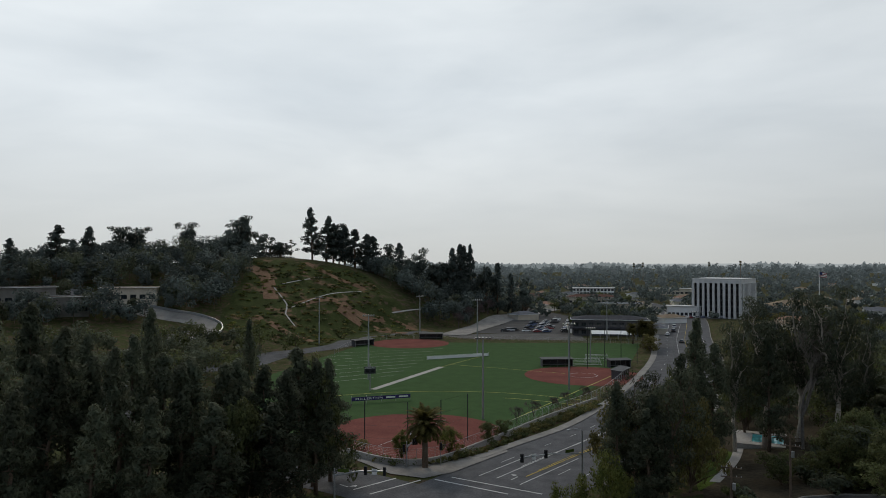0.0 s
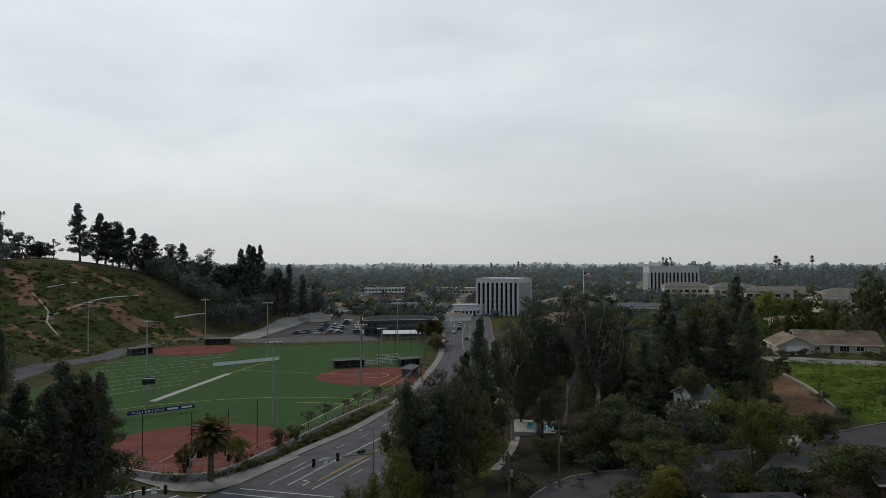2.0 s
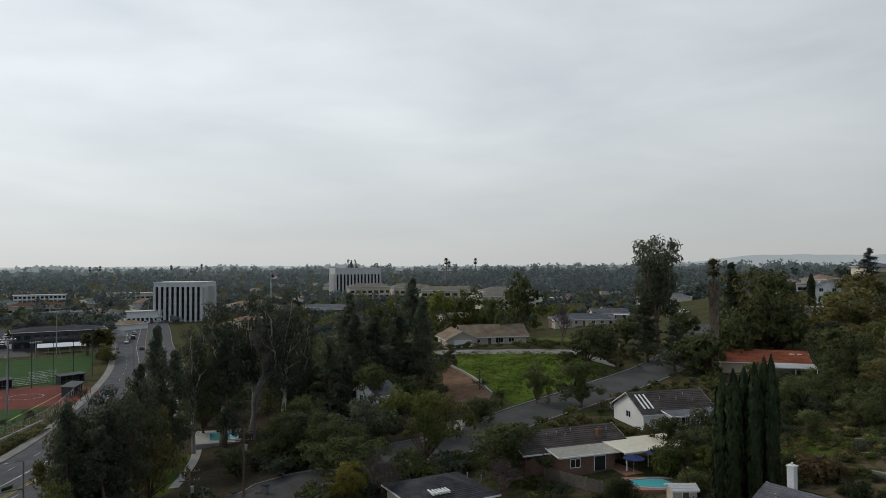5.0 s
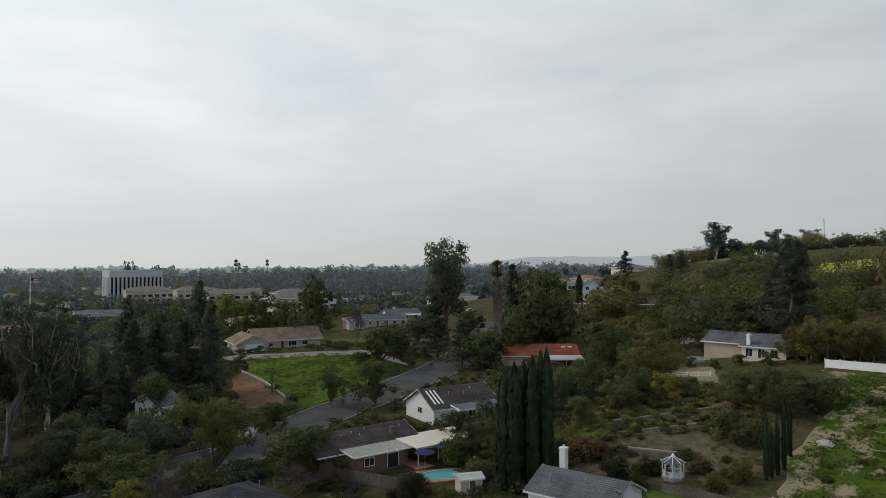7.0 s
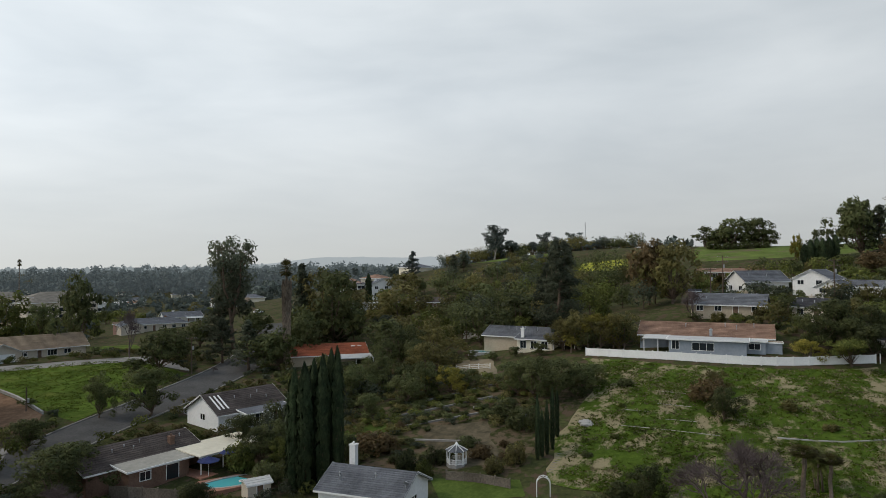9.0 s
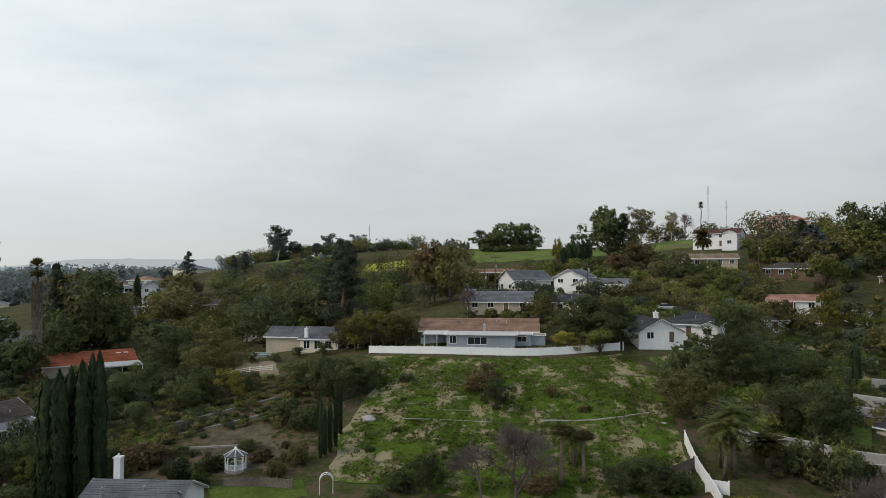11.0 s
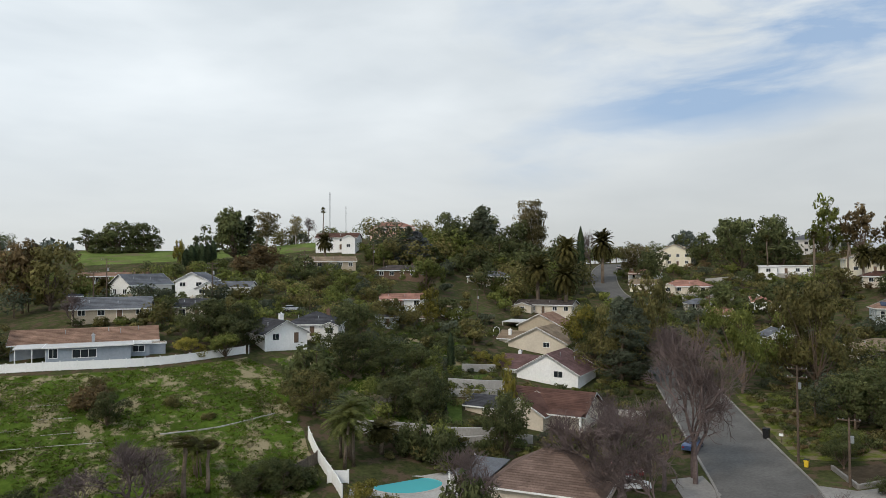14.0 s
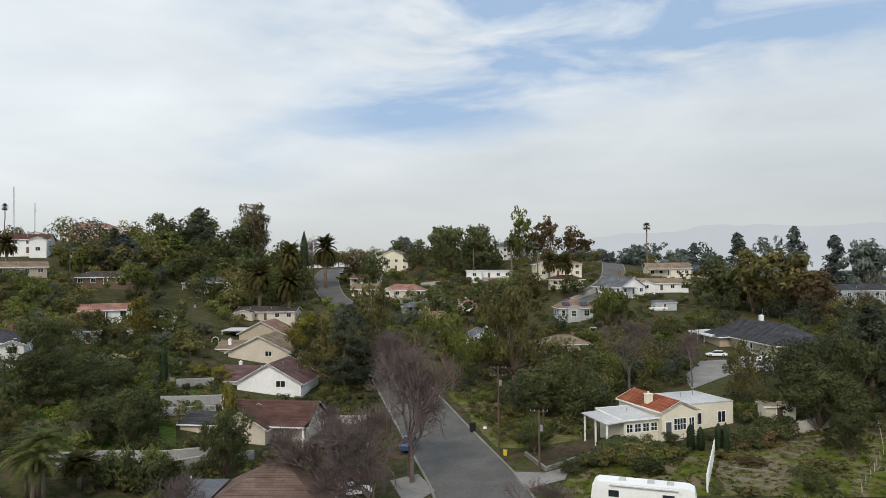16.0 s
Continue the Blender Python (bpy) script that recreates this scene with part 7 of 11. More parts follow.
for x0 in (-7.4, -4.6, -1.8):
    part("solar_panel", Form().add([(x0, -4.2, 3.15), (x0 + 2.5, -4.2, 3.15), (x0 + 2.5, -1.4, 4.55), (x0, -1.4, 4.55), (x0, -4.2, 3.03), (x0 + 2.5, -4.2, 3.03), (x0 + 2.5, -1.4, 4.43), (x0, -1.4, 4.43)], [(0, 1, 2, 3), (4, 5, 1, 0), (5, 6, 2, 1), (6, 7, 3, 2), (7, 4, 0, 3)]), SOLAR, SOLAR_HOUSE)
plain_house(75.7, -166.1, -155.3, 12.1, 12, 9, 2.4, "hip", TANWALL, ROOFTAN, "low house with tan shingle hip roof", 0.32)
plain_house(112.7, -249.0, -155.5, 13.2, 10, 8, 2.8, "hip", BEIGE, ROOFRED, "beige house with red-brown roof", 0.3)
plain_house(247.7, 65.4, -75.1, 25.6, 0, 9, 2.8, "gx", BROWNWALL, ROOFDARK, "brown timber house with dark low roof", 0.25, wing=1)
plain_house(279.1, 97.8, -70.6, 8.6, 12, 7, 2.8, "gy", WHITE, ROOFGREY, "white gabled house among trees", 0.4, 2)
plain_house(255.9, 95.9, -69.4, 9.7, 4, 6, 2.5, "flat", WHITE, ROOFWHITE, "white flat-roofed house among trees", 0.1)
plain_house(231.4, 172.9, -53.1, 24.7, 14, 9, 2.8, "hip", BEIGE, ROOFGREY, "beige house with grey hip roof by the street", 0.33, wing=-1)
plain_house(252.1, 174.4, -55.2, 14.8, 14, 8, 2.8, "gx", WHITE, ROOFGREY, "white house with grey roof and solar panels", 0.35)
plain_house(313.9, 189.1, -58.9, 17.7, 10, 8, 2.8, "gx", WHITE, ROOFTAN, "white house with tan roof among trees", 0.35)
plain_house(82.0, 110.2, -36.5, 4.4, 30, 8, 2.8, "gx", WHITE, ROOFGREY, "white two-storey house with balcony under dark pines", 0.35, 2)
plain_house(23.1, -300.6, -175.5, 27.2, 30, 11, 2.9, "gx", GREYWALL, ROOFCHAR, "grey two-storey apartment row with dark roof", 0.3, 2)
plain_house(146.4, -198.7, -143.5, 9.9, 10, 7, 2.4, "hip", BEIGE, ROOFGREY, "low beige house with grey hip roof among trees", 0.3)
plain_house(131.3, -187.7, -144.9, 6.3, 14, 7, 2.4, "gx", CREAM, ROOFROSE, "small cream house with faded red roof", 0.36)
plain_house(130.2, -208.8, -147.9, 8.3, 12, 7, 2.4, "gx", WHITE, ROOFROSE, "small white house with faded red roof", 0.36)
plain_house(179.8, -210.8, -139.4, 10.3, -8, 8, 2.5, "gx", CREAM, ROOFTAN, "cream house with tan roof by the hill street", 0.36)

# ---- fences and walls ----
def panel_fence(line, h, mat, label, name="fence", pitch=2.4, solid=True, thick=0.06, cap=True, group=""):
    """Posts with panels between, stepping along the ground; each post and panel is a part."""
    a = line[0]
    ob = thing(name, a.x, a.y, 0, label, "fence", group)
    base = Vector((a.x, a.y, ground_z(a.x, a.y)))
    pts, run = [line[0]], 0.0
    for p, q in zip(line, line[1:]):
        run += (q - p).length
        if run >= pitch:
            pts.append(q)
            run = 0.0
    for i, p in enumerate(pts):
        z = ground_z(p.x, p.y)
        o = Vector((p.x, p.y, z)) - base
        part("post", Form().box(o.x - 0.07, o.y - 0.07, o.z - 0.4, o.x + 0.07, o.y + 0.07, o.z + h + 0.1).box(o.x - 0.09, o.y - 0.09, o.z + h + 0.1, o.x + 0.09, o.y + 0.09, o.z + h + 0.15), mat, ob)
        if i + 1 < len(pts):
            q = pts[i + 1]
            e = Vector((q.x, q.y, ground_z(q.x, q.y))) - base
            d = (e - o)
            n = Vector((d.y, -d.x, 0)).normalized() * thick / 2
            f = Form()
            bands = [(0.08, h - 0.1), (h - 0.12, h)] if solid else [(h * 0.2, h * 0.28), (h * 0.55, h * 0.63), (h * 0.9, h * 0.98)]
            for k, (lo, hi) in enumerate(bands):
                m = n * (1.6 if k and cap else 1.0)
                zl, zh = Vector((0, 0, lo)), Vector((0, 0, hi))
                f.add([o + m + zl, e + m + zl, e + m + zh, o + m + zh, o - m + zl, e - m + zl, e - m + zh, o - m + zh],
                      [(0, 1, 2, 3), (5, 4, 7, 6), (3, 2, 6, 7), (0, 4, 5, 1), (0, 3, 7, 4), (1, 5, 6, 2)])
            part("panel", f, mat, ob)
    return ob


def mesh_fence(line, h, label, pitch=3.0, mat=STEEL):
    """A chain-link fence: posts, rails and thin wires."""
    a = line[0]
    ob = thing("chain_link_fence", a.x, a.y, 0, label, "fence")
    base = Vector((a.x, a.y, ground_z(a.x, a.y)))
    pts = line[::max(1, int(pitch / max((line[1] - line[0]).length, 0.1)))]
    wires = Form()
    for i, p in enumerate(pts):
        o = Vector((p.x, p.y, ground_z(p.x, p.y))) - base
        part("post", Form().tube([o - Vector((0, 0, 0.3)), o + Vector((0, 0, h))], 0.045, 5), mat, ob)
        if i + 1 < len(pts):
            q = pts[i + 1]
            e = Vector((q.x, q.y, ground_z(q.x, q.y))) - base
            part("rail", Form().tube([o + Vector((0, 0, h)), e + Vector((0, 0, h))], 0.035, 4, False), mat, ob)
            for k in range(1, 9):
                wires.tube([o + Vector((0, 0, h * k / 9)), e + Vector((0, 0, h * k / 9))], 0.008, 3, False)
    part("wire_mesh", wires, mat, ob)
    return ob


def block_wall(line, h, label, mat=BLOCKWALL):
    w = ribbon("block_wall", line, 0, 0.25, mat, 0.0, label, "wall", h, kind="", across=1)
    ribbon("wall_cap", line, 0, 0.34, PALECONCRETE, h, "", "", 0.08, kind="", parent=w, across=1)
    for key in ("category", "kind"):
        if key in w.children[0]:
            del w.children[0][key]


panel_fence(bend([(139.2, 6.1), (134.5, -3.0), (129.7, -16.9), (128.5, -28.2), (131.4, -42.7)], 0.6), 1.5, TRIM, "long white vinyl fence along the top of the slope")
panel_fence(bend([(131.4, -42.7), (133.4, -43.9)], 0.6), 1.5, TRIM, "short return of the white vinyl fence")
panel_fence(bend([(93.9, -39.3), (85.8, -37.5), (78.0, -36.4), (73.2, -35.2)], 0.6), 1.8, TRIM, "white vinyl fence running down beside the pool")
panel_fence(bend([(80.3, -36.2), (79.2, -38.5)], 0.6), 1.6, TRIM, "white vinyl fence gate section by the palms")
panel_fence(bend([(81.6, -27.4), (82.6, -31.4), (86.2, -37.3)], 0.6), 1.6, WOODFENCE, "weathered brown wooden fence", "wooden_fence", 2.0)
panel_fence(bend([(77.0, 63.7), (77.3, 54.2), (77.2, 48.7)], 0.6), 1.7, WOODFENCE, "brown wooden fence below the brick house", "wooden_fence", 2.0)
panel_fence(bend([(87.8, 21.5), (87.1, 16.9), (85.5, 12.0)], 0.6), 1.2, WOODFENCE, "low brown wooden fence below the gazebo", "wooden_fence", 2.0)
panel_fence(bend([(22.5, -97.6), (20.1, -83.5)], 0.6), 2.0, TRIM, "white gate fence beside the trailer", "white_gate_fence", 1.6)
panel_fence(bend([(20.0, -83.3), (18.7, -83.2)], 0.6), 2.0, TRIM, "white gate panel beside the trailer", "white_gate_fence", 1.6)
panel_fence(bend([(15.0, -108.7), (10.7, -115.0)], 0.6), 1.8, PALEWOOD, "pale weathered board fence behind the shrubs", "wooden_fence", 1.2)
panel_fence(bend([(11.4, -131.2), (2.2, -137.1)], 0.6), 2.2, WOODFENCE, "dark brown board fence before the lawn", "wooden_fence", 1.6)
YARDSTAIR = bend([(5.9, -121.5), (5.2, -113.0), (4.6, -105.0), (5.0, -100.8), (5.3, -96.3), (5.8, -92.6), (6.1, -88.9)], 1.1)
for k, (x, y) in enumerate([(q[0], q[1]) for q in YARDSTAIR]):
    tread = thing("garden_step", x, y, 4.0 * math.sin(k * 2.1), "weathered timber step of the garden path down the yard", "garden step", "steps down the yard")
    part("tread", Form().box(-0.45, -0.14, -0.15, 0.45, 0.14, 0.08), WOODFENCE, tread)
    if k % 2 == 0:
        stake = thing("garden_stake", x - 0.75, y, 0, "slim pale wooden stake beside the garden steps", "stake", "stakes beside the steps")
        part("stake", Form().tube([(0, 0, -0.2), (0.03, 0, 1.0 + 0.1 * math.sin(k * 1.7))], 0.045, 5), PALEWOOD, stake)
panel_fence(bend([(139.0, 34.9), (139.5, 30.1), (137.8, 24.5)], 0.6), 1.0, TRIM, "pale terrace balustrade before the pool", "balustrade", 2.2, False)
block_wall(bend([(94.8, -46.0), (91.2, -53.5), (87.9, -57.8), (86.4, -60.3), (84.0, -66.0)], 1.0), 1.8, "grey concrete block garden wall with cap")
block_wall(bend([(85.4, -55.4), (82.3, -66.3), (80.2, -69.4)], 1.0), 1.2, "grey concrete block wall behind the pool garden")
block_wall(bend([(105.0, -70.9), (103.8, -74.4), (102.0, -79.5)], 1.0), 1.3, "pale block retaining wall below the lawn")
block_wall(bend([(108.4, -73.0), (105.8, -79.4), (104.0, -84.6)], 1.0), 2.0, "pale block terrace wall")
block_wall(bend([(162.0, -204.9), (145.4, -215.2)], 1.5), 2.2, "long white garden wall on the hillside", WHITE)
block_wall(bend([(101.2, -228.3), (97.8, -245.9)], 1.5), 1.5, "pale retaining wall below the street")
block_wall(bend([(182.7, 40.3), (175.1, 29.1)], 1.0), 2.0, "tan block wall behind the terrace pool", BEIGE)
block_wall(bend([(-17.4, 125.8), (-9.0, 119.2), (-1.4, 119.8), (8.0, 131.4), (21.3, 150.6), (37.6, 172.2)], 1.0), 1.1, "dark brown low wall round the sports field", BROWNWALL)
block_wall(bend([(85.8, -88.0), (79.0, -93.1)], 1.0), 1.5, "pale block front garden wall")
ribbon("white_pipe", bend([(101.7, -20.8), (101.5, -28.5), (104.1, -38.0)]), 0, 0.13, PALECONCRETE, 0.1, "thin pale concrete drain across the slope", "drain", 0.12, across=1)
ribbon("garden_steps", bend([(41.6, 108.0), (49.1, 119.0), (55.0, 130.4)]), 0, 1.6, PALECONCRETE, 0.06, "pale stepped path under the trees", "path", 0.05, across=1)


# ---- pools ----
def pool(x, y, rz, ring, deck, label, deck_mat=PALECONCRETE):
    """A pool: deck with a rim, and water a little below it."""
    ob = thing("swimming_pool", x, y, rz, label, "pool", z=ground_z(x, y) + 0.1)
    KEEP_CLEAR.append((x, y, max(abs(p[0]) for p in deck)))
    n = len(ring)
    f = Form()
    out = []
    for px, py in ring:
        l = math.hypot(px, py)
        out.append((px * (l + 0.4) / l, py * (l + 0.4) / l))
    f.v = [(px, py, 0.17) for px, py in ring] + [(px, py, 0.17) for px, py in out] + [(px, py, -1.2) for px, py in ring] + [(px, py, -1.0) for px, py in out]
    for i in range(n):
        j = (i + 1) % n
        f.f += [(i, n + i, n + j, j), (i, j, 2 * n + j, 2 * n + i), (n + i, 3 * n + i, 3 * n + j, n + j)]
    part("coping", f, PALECONCRETE, ob)
    part("water", Form().add([(px * 0.995, py * 0.995, 0.06) for px, py in ring], [tuple(range(n))]), WATER, ob, "turquoise pool water")
    d = Form()
    m = len(deck)
    # deck as a ring between the pool and its own outline
    far = []
    for px, py in ring:
        a = math.atan2(py, px)
        r = min(((deck[(k + 1) % m][0] - deck[k][0]), (deck[(k + 1) % m][1] - deck[k][1]), deck[k]) and 1e9 for k in range(m))
        for k in range(m):
            (ax, ay), (bx, by) = deck[k], deck[(k + 1) % m]
            den = math.cos(a) * (by - ay) - math.sin(a) * (bx - ax)
            if abs(den) > 1e-6:
                t = (ax * (by - ay) - ay * (bx - ax)) / den
                if t > 0:
                    r = min(r, t)
        far.append((math.cos(a) * r, math.sin(a) * r))
    d.v = [(px, py, 0.13) for px, py in out] + [(px, py, 0.13) for px, py in far] + [(px, py, -3.0) for px, py in far]
    for i in range(n):
        j = (i + 1) % n
        d.f += [(i, n + i, n + j, j), (n + i, 2 * n + i, 2 * n + j, n + j)]
    part("deck", d, deck_mat, ob)


def bean(rx, ry, n=28, bite=0.25):
    return [((1 + bite * math.sin(2 * math.pi * i / n) * 0.5) * rx * math.cos(2 * math.pi * i / n), ry * math.sin(2 * math.pi * i / n)) for i in range(n)]


def quadrangle(rx, ry):
    return [(-rx, -ry), (rx, -ry), (rx, ry), (-rx, ry)]


pool(75.2, -44.4, -120.1, bean(4.6, 3.4), quadrangle(6.8, 5.4), "kidney-shaped turquoise swimming pool with pale deck")
pool(77.0, -24.6, -107.3, bean(3.2, 2.2), quadrangle(4.6, 3.4), "small turquoise pool with pale deck")
pool(84.7, 50.2, -59.2 + 20, bean(4.4, 2.0), quadrangle(5.2, 2.8), "turquoise garden pool on red tiles", REDTAN)
pool(61.5, 129.0, -25.5, [(-4.5, -3.2), (4.5, -3.2), (4.5, 3.2), (-4.5, 3.2)], quadrangle(7.5, 6.0), "turquoise community pool under tall trees")
for x, y, r in ((54.0, 113.3, 7), (47.5, 99.6, 6)):
    KEEP_CLEAR.append((x, y, r))
pool(155.1, 28.7, -79.4, bean(3.0, 1.4), quadrangle(4.2, 2.4), "small blue terrace pool")


# ---- vehicles ----
CAR_SHAPE = {}


def car(x, y, rz, paint, label, kind="sedan", z=None, group=""):
    """A car: body and cabin lofted from sections, glass, wheels with rims, lamps."""
    m = pose(x, y, (ground_z(x, y) if z is None else z) + 0.1, 0, 0, rz)
    key = (kind, paint.name)
    if key in CAR_SHAPE:
        return tagged(copy_thing(CAR_SHAPE[key], m), label, "car", group)
    ob = new("pickup_truck" if kind == "pickup" else "car")
    tall = {"sedan": 1.42, "suv": 1.75, "pickup": 1.8}[kind]
    ln, wd, belt = {"sedan": (4.6, 1.8, 0.88), "suv": (4.8, 1.9, 1.05), "pickup": (5.7, 2.0, 1.1)}[kind]

    def loft(rows):
        f = Form()
        for sx, lo, hi, half in rows:
            f.v += [(sx, -half, lo), (sx, -half, hi - 0.08), (sx, -half + 0.1, hi), (sx, half - 0.1, hi), (sx, half, hi - 0.08), (sx, half, lo)]
        for i in range(len(rows) - 1):
            for k in range(6):
                a, b = i * 6 + k, i * 6 + (k + 1) % 6
                f.f.append((a, a + 6, b + 6, b))
        f.f.append(tuple(range(6)))
        f.f.append(tuple(reversed(range((len(rows) - 1) * 6, len(rows) * 6))))
        return f

    h = wd / 2
    bed = kind == "pickup"
    part("body", loft([(-ln / 2, 0.38, belt * 0.9, h - 0.1), (-ln / 2 + 0.3, 0.28, belt, h), (0, 0.26, belt, h), (ln / 2 - 1.2, 0.28, belt * 0.97, h), (ln / 2 - 0.25, 0.3, belt * 0.82, h - 0.04), (ln / 2, 0.38, belt * 0.68, h - 0.14)]), paint, ob)
    c0, c1 = (-0.5, 1.5) if bed else ((-ln / 2 + 0.35, ln / 2 - 1.25) if kind == "suv" else (-ln / 2 + 0.7, ln / 2 - 1.3))
    part("cabin_glass", loft([(c0, belt - 0.05, belt + 0.02, h - 0.08), (c0 + 0.35, belt - 0.05, tall - 0.1, h - 0.2), (c1 - 0.75, belt - 0.05, tall - 0.08, h - 0.2), (c1, belt - 0.05, belt + 0.02, h - 0.1)]), GLASS, ob)
    part("roof", loft([(c0 + 0.3, tall - 0.13, tall - 0.06, h - 0.22), (c0 + 0.7, tall - 0.12, tall, h - 0.2), (c1 - 1.0, tall - 0.12, tall, h - 0.2), (c1 - 0.7, tall - 0.14, tall - 0.07, h - 0.22)]), paint, ob)
    for sx in (-ln * 0.3, ln * 0.31):
        for sy in (-1, 1):
            w = part("wheel", Form().tube([(sx, sy * (h - 0.2), 0.33), (sx, sy * (h + 0.02), 0.33)], 0.33, 12), RUBBER, ob)
            part("rim", Form().tube([(sx, sy * (h - 0.05), 0.33), (sx, sy * (h + 0.035), 0.33)], 0.2, 8), STEEL, w)
    for sy in (-1, 1):
        part("headlight", Form().box(ln / 2 - 0.12, sy * (h - 0.42) - 0.18, belt * 0.58, ln / 2 - 0.0, sy * (h - 0.42) + 0.18, belt * 0.72), TRIM, ob)
        part("tail_light", Form().box(-ln / 2 - 0.02, sy * (h - 0.35) - 0.15, belt * 0.6, -ln / 2 + 0.1, sy * (h - 0.35) + 0.15, belt * 0.8), CARRED, ob)
    ob.matrix_basis = m
    CAR_SHAPE[key] = ob
    return tagged(ob, label, "car", group)


car(38.9, -169.4, -167.0 + 190, CARWHITE, "white sedan parked on the concrete court")
car(30.4, -167.2, -169.6 + 188, CARWHITE, "white pickup truck parked on the concrete court", "pickup")
car(70.0, -226.7, 30, CARWHITE, "white pickup parked on the grass beside the shed", "pickup")
car(58.9, -67.0, -138.4 + 10, CARWHITE, "white hatchback parked on a driveway")
car(62.8, -69.9, -137.9 + 8, CARRED, "dark red car parked on a driveway", "suv")
car(64.4, -85.9, -143.0 + 78, CARBLUE, "dark pickup parked at the kerb", "pickup")
car(162.2, -63.1, -111.0 + 10, CARSILVER, "silver car parked on a raised drive")
car(221.0, -241.6, -137.5 + 80, CARSILVER, "silver car parked on the hill street")
car(264.5, 146.0, -61.0 + 30, CARWHITE, "white car parked on the street")
for k, (x, y, paint, say) in enumerate(((105.8, 333.8, CARSILVER, "silver car on the arterial road"), (111.3, 339.0, CARBLACK, "dark car on the arterial road"),
                                        (103.4, 323.7, CARWHITE, "white car on the arterial road"), (118.4, 359.4, CARSILVER, "silver car on the arterial road"), (100.2, 294.9, CARBLACK, "dark car on the arterial road"))):
    car(x, y, 68, paint, say, "suv" if k % 2 else "sedan")
PAINTS = ((CARWHITE, "white"), (CARSILVER, "silver"), (CARBLACK, "black"), (CARBLUE, "dark blue"), (CARRED, "dark red"))
# car park beyond the field: cars in rows
PARK = random.Random(5)
for (ax, ay), (bx, by), n in (((44.6, 334.4), (62.2, 411.2), 11), ((48.9, 334.3), (66.8, 411.1), 11), ((58.1, 334.2), (75.4, 411.0), 10), ((64.0, 334.2), (81.7, 403.2), 9), ((39.6, 337.0), (53.8, 403.2), 9), ((26.2, 339.8), (36.4, 345.2), 4)):
    for i in range(n):
        t = (i + 0.5) / n
        paint, tone = PARK.choice(PAINTS)
        if PARK.random() < 0.85:
            car(ax + (bx - ax) * t, ay + (by - ay) * t, 10 + PARK.uniform(-4, 4), paint, tone + " car parked in a row beyond the field", PARK.choice(("sedan", "suv")), group="parked cars beyond the field")
for i in range(12):
    paint, tone = PARK.choice(PAINTS)
    x0, y0, x1, y1 = 137.5, 420.8, 182.2, 422.4
    car(x0 + (x1 - x0) * i / 12, y0 + (y1 - y0) * i / 12, 80 + PARK.uniform(-4, 4), paint, tone + " car parked by the office", PARK.choice(("sedan", "suv")), group="parked cars by the office")


def travel_trailer():
    x, y = 24.7, -75.4
    ob = thing("travel_trailer", x, y, -161.7 - 4, "long white travel trailer parked on grass", "trailer")
    KEEP_CLEAR.append((x, y, 6.5))
    f = Form()
    prof = [(-5.4, 0.5), (-5.5, 1.6), (-5.3, 3.0), (-4.9, 3.3), (4.6, 3.3), (5.2, 3.0), (5.4, 2.0), (5.2, 0.5)]
    for sy in (-1.25, 1.25):
        f.v += [(px, sy, pz) for px, pz in prof]
    n = len(prof)
    f.f = [tuple(range(n)), tuple(reversed(range(n, 2 * n)))] + [(i, i + n, (i + 1) % n + n, (i + 1) % n) for i in range(n)]
    part("body", f, TRIM, ob)
    for u, w in ((-3.6, 1.1), (2.0, 1.2)):
        part("window", Form().box(u, -1.29, 1.8, u + w, -1.24, 2.5), GLASS, ob)
    part("door", Form().box(-0.4, -1.28, 0.6, 0.4, -1.24, 2.5), TRIM, ob)
    part("stripe", Form().box(-5.0, -1.28, 1.25, 5.0, -1.245, 1.5), CARSILVER, ob)
    for u in (-2.6, 0.4, 2.4):
        part("roof_vent", Form().box(u, -0.4, 3.3, u + 0.7, 0.3, 3.55), ROOFWHITE, ob)
    for u in (-0.9, 0.1):
        for sy in (-1.2, 1.0):
            part("wheel", Form().tube([(u + 1.2, sy, 0.36), (u + 1.2, sy + 0.22, 0.36)], 0.36, 12), RUBBER, ob)
    part("awning", Form().tube([(-3.5, -1.38, 3.05), (3.6, -1.38, 3.05)], 0.09, 8), CARSILVER, ob)


travel_trailer()


# ---- poles, lamps and signals ----
def utility_pole(x, y, h, turn, label="brown wooden utility pole with crossarms", arms=2):
    ob = thing("utility_pole", x, y, turn, label, "utility pole")
    part("pole", Form().tube([(0, 0, -0.5), (0, 0, h)], [0.17, 0.11], 8), TIMBER, ob)
    for k in range(arms):
        z = h - 0.4 - k * 1.1
        part("crossarm", Form().box(-1.2, 0.12, z, 1.2, 0.22, z + 0.12), TIMBER, ob)
        for u in (-1.1, -0.6, 0.6, 1.1):
            part("insulator", Form().tube([(u, 0.17, z + 0.12), (u, 0.17, z + 0.3)], [0.05, 0.03], 6), STEEL, ob)
    part("transformer", Form().tube([(0.28, 0, h - 2.9), (0.28, 0, h - 2.1)], 0.22, 8), STEEL, ob)
    return ob


